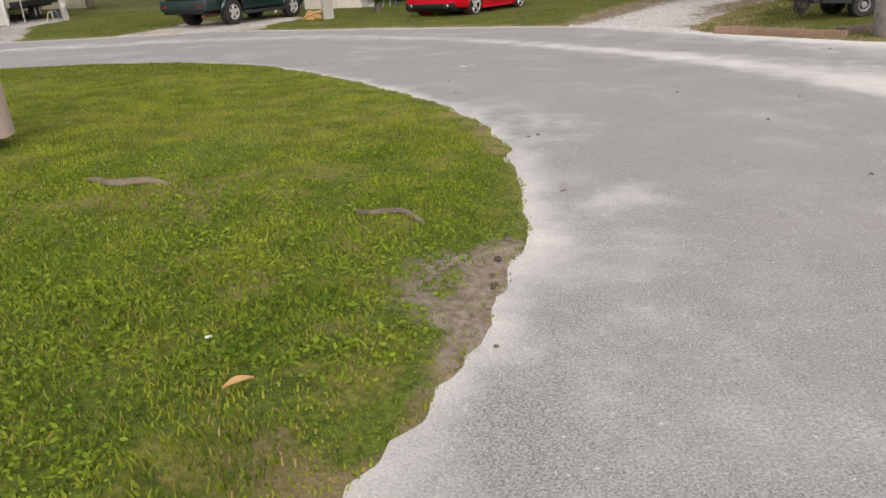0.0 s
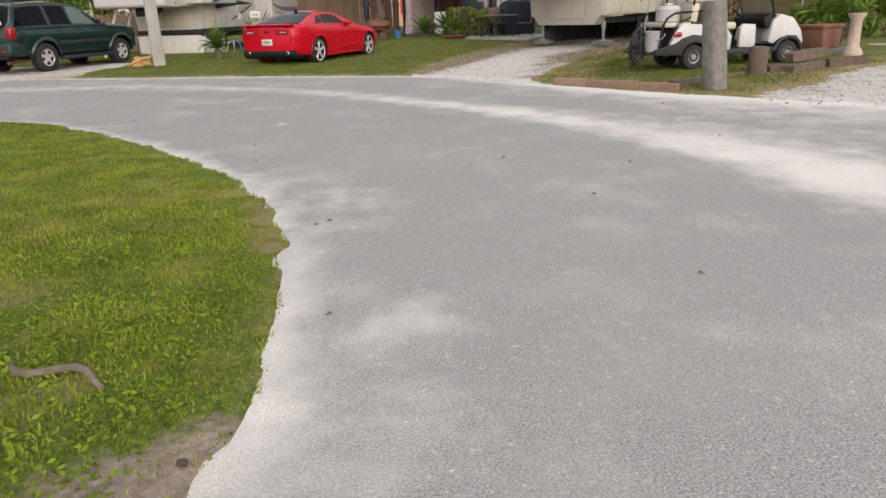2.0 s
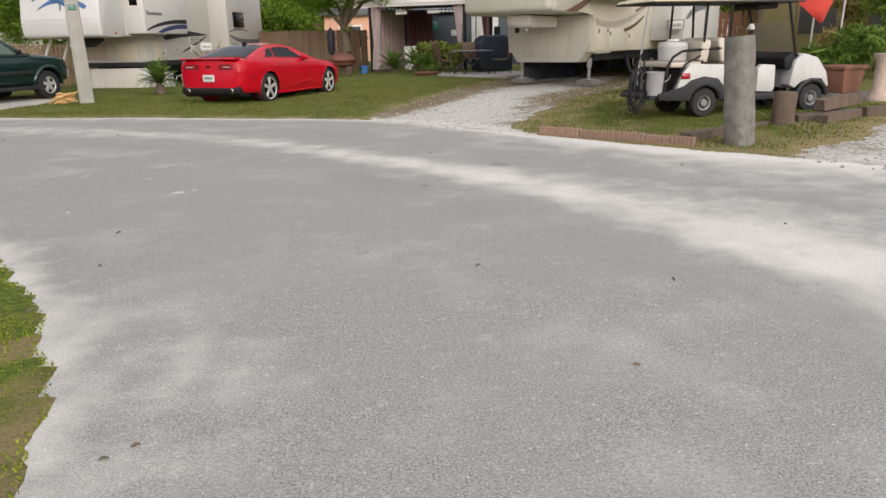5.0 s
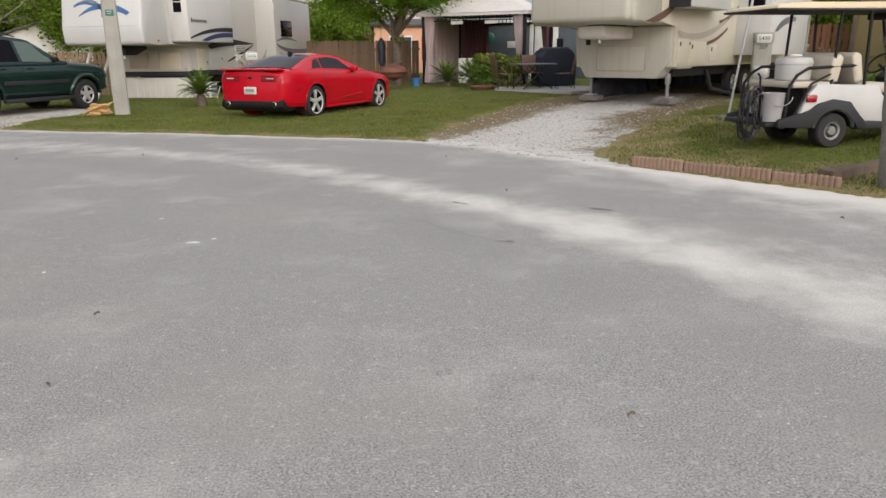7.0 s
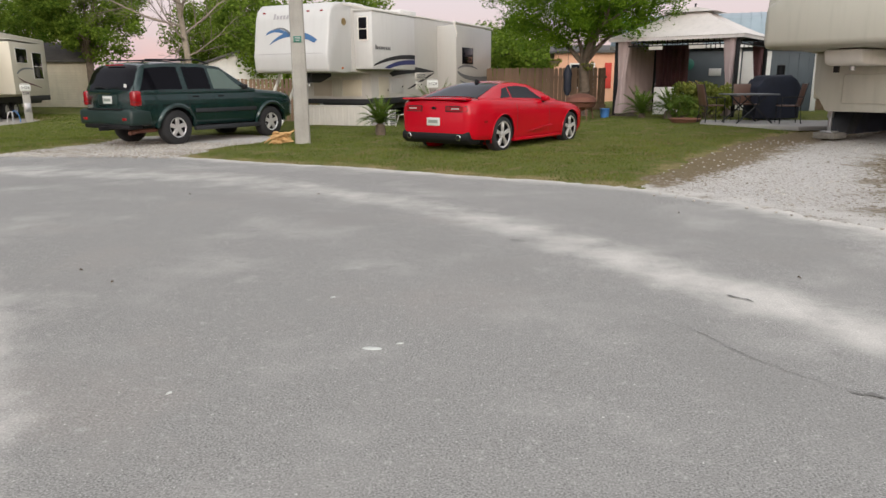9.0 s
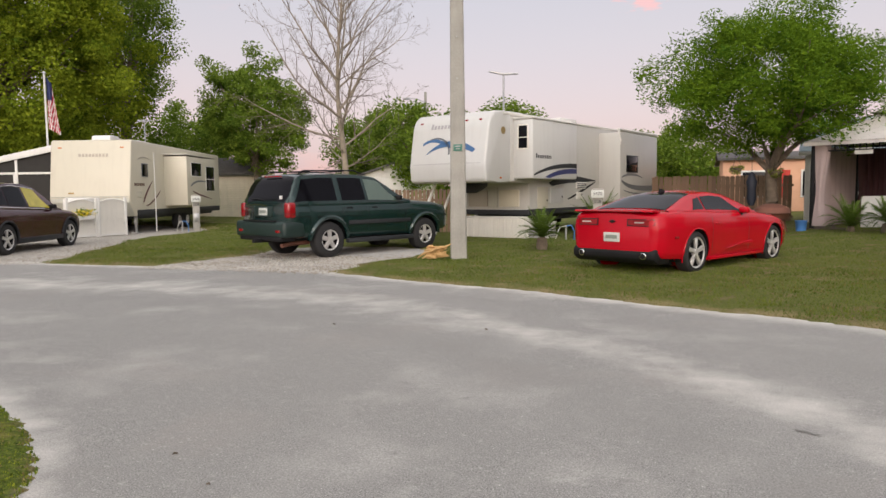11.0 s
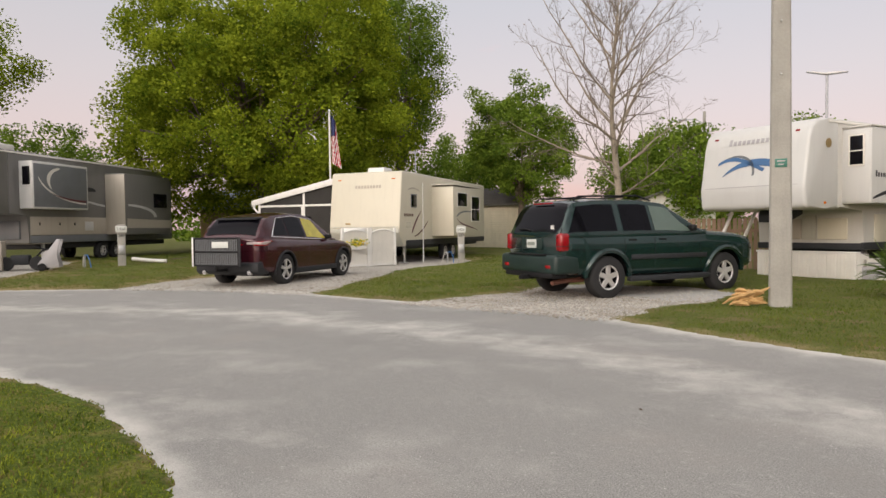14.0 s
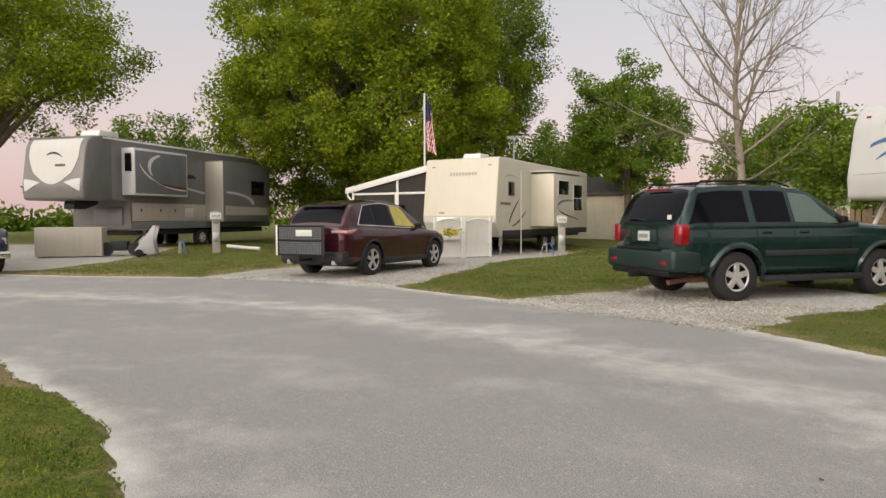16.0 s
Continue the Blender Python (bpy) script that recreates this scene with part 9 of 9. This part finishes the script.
tagged(part("twig_mass", twig_b, M["twig"], bare_t), kind="stuff")
tagged(part("seed_mass", ball_b, M["bark"], bare_t), kind="stuff")

# baskets and a black windsock that hang in the garden tree
def hanging_basket(x, y, z, seed):
    t = thing("hanging_basket", "round hanging basket with drooping plants in the tree", "hanging basket", pose(x, y, z), "hanging baskets")
    part("bowl", lathe([(0.02, -0.12), (0.10, -0.10), (0.17, 0.0), (0.18, 0.02), (0.16, 0.02)], 16), M["bark"], t)
    for k in range(3):
        a = k * 2.1
        part("chain", tube([(0.17 * math.cos(a), 0.17 * math.sin(a), 0.02), (0, 0, 0.45)], 0.005, 4), M["black"], t)
    part("hanger", tube([(0, 0, 0.44), (0, 0, 0.95)], 0.005, 4), M["black"], t)
    leaves("foliage", t, M["shrub"], [(0.1 * math.cos(k), 0.1 * math.sin(k), 0.02 - 0.05 * (k % 3)) for k in range(9)], 0.13, 40, 0.07, seed)


hanging_basket(1.19, 32.71, 2.0, 91)
hanging_basket(2.26, 32.68, 1.88, 92)
sock = thing("windsock", "limp black cloth windsock hanging beside the tree trunk", "windsock", pose(1.62, 32.6, 0.0))
part("cloth", lathe([(0.07, 0.92), (0.13, 1.1), (0.12, 1.4), (0.15, 1.62), (0.06, 1.86), (0.02, 1.9)], 12), M["black_cloth"], sock)
part("cord", tube([(0, 0, 1.88), (0, 0, 2.7)], 0.006, 4), M["black"], sock)

# ---- small things on island and road ----
rw = np.random.RandomState(61)
wc = []
while len(wc) < 3600:
    x, y = rw.uniform(-4.5, 0.6), rw.uniform(2.6, 7.0)
    a, b = np.array([x]), np.array([y])
    if sdf(a, b, ISLAND)[0] < -0.15 and fbm(a * 0.9 + 2, b * 0.9)[0] > 0.44 and rw.rand() < 1.3 - 0.2 * (y - 2.6):
        wc.append((x, y, float(lot_z(x, y)) + 0.035 + 0.015 * rw.rand()))
me = leaf_mesh("weeds", wc, 0.055, 11, 0.028, 62, flat=0.5, aspect=0.5)
me.materials.append(M["weed"])
tagged(new("weeds", me), "small broad-leaved weeds in the island grass", "weeds", kind="stuff")


def root_line(x, y, rz, l, r, seed):
    q = random.Random(seed)
    n = 9
    pts = [(l * (i / (n - 1) - 0.5), 0.05 * math.sin(i * 1.1 + seed), 0.004 + 0.018 * math.sin(math.pi * i / (n - 1))) for i in range(n)]
    whole("tree_root", tube(pts, [r * (0.35 + 0.65 * math.sin(math.pi * (0.1 + 0.8 * i / (n - 1)))) for i in range(n)], 8), M["bark"], "weathered grey surface root in the grass", "root", pose(x, y, lot_z(x, y) + 0.03, 0, 0, rz), "surface roots")


root_line(-1.9, 6.14, -12, 0.75, 0.034, 1)
root_line(0.03, 5.42, -22, 0.55, 0.02, 2)
lf = patch(lambda u, v: Vector((0.055 * (u - 0.5) * 2, 0.018 * math.sin(math.pi * u) * (2 * v - 1), 0.012 * math.sin(3 * u) + 0.012 * abs(2 * v - 1))), 8, 4, 0.001)
whole("fallen_leaf", lf, M["sand_pile"], "curled orange-brown fallen leaf on the grass", "leaf", pose(-0.22, 3.62, lot_z(-0.22, 3.62) + 0.06, 8, 0, 35))
whole("paper_scrap", box(-0.015, 0.015, -0.009, 0.009, 0, 0.006, 0.002), M["white"], "small white scrap in the grass", "litter", pose(-0.45, 3.95, lot_z(-0.45, 3.95) + 0.055, 0, 0, 20))
for k, (x, y, l, key) in enumerate(((0.23, 12.06, 0.055, "plate"), (0.36, 12.15, 0.022, "plate"), (-0.25, 12.9, 0.022, "plate"), (-0.55, 11.4, 0.02, "plate"))):
    whole("paint_fleck", lathe([(l, 0), (l * 0.8, 0.004), (0.005, 0.005)], 9, m=Matrix.Diagonal((1, 0.45, 1, 1))), M[key], "white fleck stuck on the asphalt", "road fleck", pose(x, y, 0.002, 0, 0, 25 * k), "road flecks")
def crack(pts, w, seed):
    """A narrow open crack: a ragged dark ribbon just on the asphalt."""
    q = random.Random(seed)
    fine_pts = []
    for (x0, y0), (x1, y1) in zip(pts, pts[1:]):
        for i in range(8):
            fine_pts.append((x0 + (x1 - x0) * i / 8 + q.gauss(0, 0.012), y0 + (y1 - y0) * i / 8 + q.gauss(0, 0.012)))
    bm = bmesh.new()
    rows = []
    for i, (x, y) in enumerate(fine_pts):
        h = w * q.uniform(0.25, 1.0) * math.sin(math.pi * (i + 0.6) / (len(fine_pts) + 0.2)) ** 0.5
        rows.append((bm.verts.new((x - h * 0.5, y - h * 0.5, 0.0075)), bm.verts.new((x + h * 0.5, y + h * 0.5, 0.0075))))
    for a, b in zip(rows, rows[1:]):
        bm.faces.new((a[0], a[1], b[1], b[0]))
    whole("road_crack", bm, M["tar"], "thin dark crack in the asphalt", "road crack", None, "road cracks")


crack([(1.55, 12.95), (1.95, 12.58), (2.13, 12.25), (2.34, 11.99), (2.60, 11.80)], 0.005, 1)
crack([(2.28, 13.30), (2.46, 13.18)], 0.03, 2)
crack([(3.50, 12.86), (3.70, 12.74)], 0.035, 3)
crack([(0.80, 14.76), (0.96, 14.68)], 0.02, 4)
crack([(2.50, 11.86), (2.66, 11.78)], 0.03, 5)
clod_r = random.Random(14)
for k in range(16):
    cx_, cy_, q = 0.52 + clod_r.gauss(0, 0.13), 4.5 + clod_r.gauss(0, 0.28), clod_r.uniform(0.012, 0.03)
    clod = bmesh.new()
    bmesh.ops.create_icosphere(clod, subdivisions=1, radius=q)
    for v in clod.verts:
        v.co *= clod_r.uniform(0.75, 1.2)
        v.co.z *= 0.6
    whole("soil_clod", clod, M["bark"] if k % 2 else M["timber"], "dark brown clod of soil on the bare verge", "soil clod", pose(cx_, cy_, lot_z(cx_, cy_) + 0.026, 0, 0, k * 40), "soil clods")
rl = random.Random(8)
lfm = None
for k in range(26):
    x, y = rl.uniform(-4, 6), rl.uniform(5, 17.5)
    if road_d(np.array([x]), np.array([y]))[0] > -0.15:
        continue
    if lfm is None:
        ob = whole("dead_leaf", patch(lambda u, v: Vector((0.016 * (2 * u - 1), 0.006 * math.sin(math.pi * u) * (2 * v - 1), 0.010 * abs(2 * v - 1) + 0.004 * math.sin(5 * u))), 6, 2, 0.001), M["bark"], "dry brown leaf on the asphalt", "leaf", None, "dead leaves on the road")
        lfm = ob
        ob.matrix_world = pose(x, y, 0.006, 0, 0, rl.uniform(0, 360))
    else:
        copy_thing(lfm, pose(x, y, 0.006, rl.uniform(-20, 20), 0, rl.uniform(0, 360)))

# loose stones where the gravel meets the road
st = bmesh.new()
bmesh.ops.create_icosphere(st, subdivisions=1, radius=0.027)
for v in st.verts:
    v.co.z *= 0.55
    v.co *= 1 + 0.2 * math.sin(v.co.x * 60)
stone_v = [v.co.copy() for v in st.verts]
stone_f = [[v.index for v in f.verts] for f in st.faces]
st.free()
for key, n, seed in (("gravel_driveway_green", 5200, 1), ("gravel_driveway_plum", 3200, 2), ("shell_driveway", 900, 3), ("white_gravel_drive", 900, 4)):
    r = np.random.RandomState(seed)
    loop = DRIVES[key]
    (lx, ly), (hx, hy) = loop.min(0), loop.max(0)
    hx, hy = min(hx, 12.5), min(hy, ly + 9)
    x, y = r.uniform(lx, hx, n * 3), r.uniform(ly, hy, n * 3)
    ok = (sdf(x, y, loop) < 0.05) & (road_d(x, y) > -0.5)
    x, y = x[ok][:n], y[ok][:n]
    z = base_z(x, y, np.maximum(road_d(x, y), 0)) + 0.012
    base = np.array([list(v) for v in stone_v])
    s, a = r.uniform(0.25, 0.95, len(x)) ** 1.3, r.uniform(0, 6.28, len(x))
    co = np.empty((len(x), len(base), 3))
    co[:, :, 0] = x[:, None] + s[:, None] * (np.cos(a)[:, None] * base[None, :, 0] - np.sin(a)[:, None] * base[None, :, 1])
    co[:, :, 1] = y[:, None] + s[:, None] * (np.sin(a)[:, None] * base[None, :, 0] + np.cos(a)[:, None] * base[None, :, 1])
    co[:, :, 2] = z[:, None] + s[:, None] * base[None, :, 2]
    fs = (np.array(stone_f)[None] + (np.arange(len(x)) * len(base))[:, None, None]).reshape(-1, 3)
    me = bpy.data.meshes.new("loose_stones")
    me.from_pydata(co.reshape(-1, 3).tolist(), [], fs.tolist())
    me.materials.append(M["stone"])
    tagged(new("loose_stones", me), "loose pale stones on the driveway", "stones", kind="stuff")
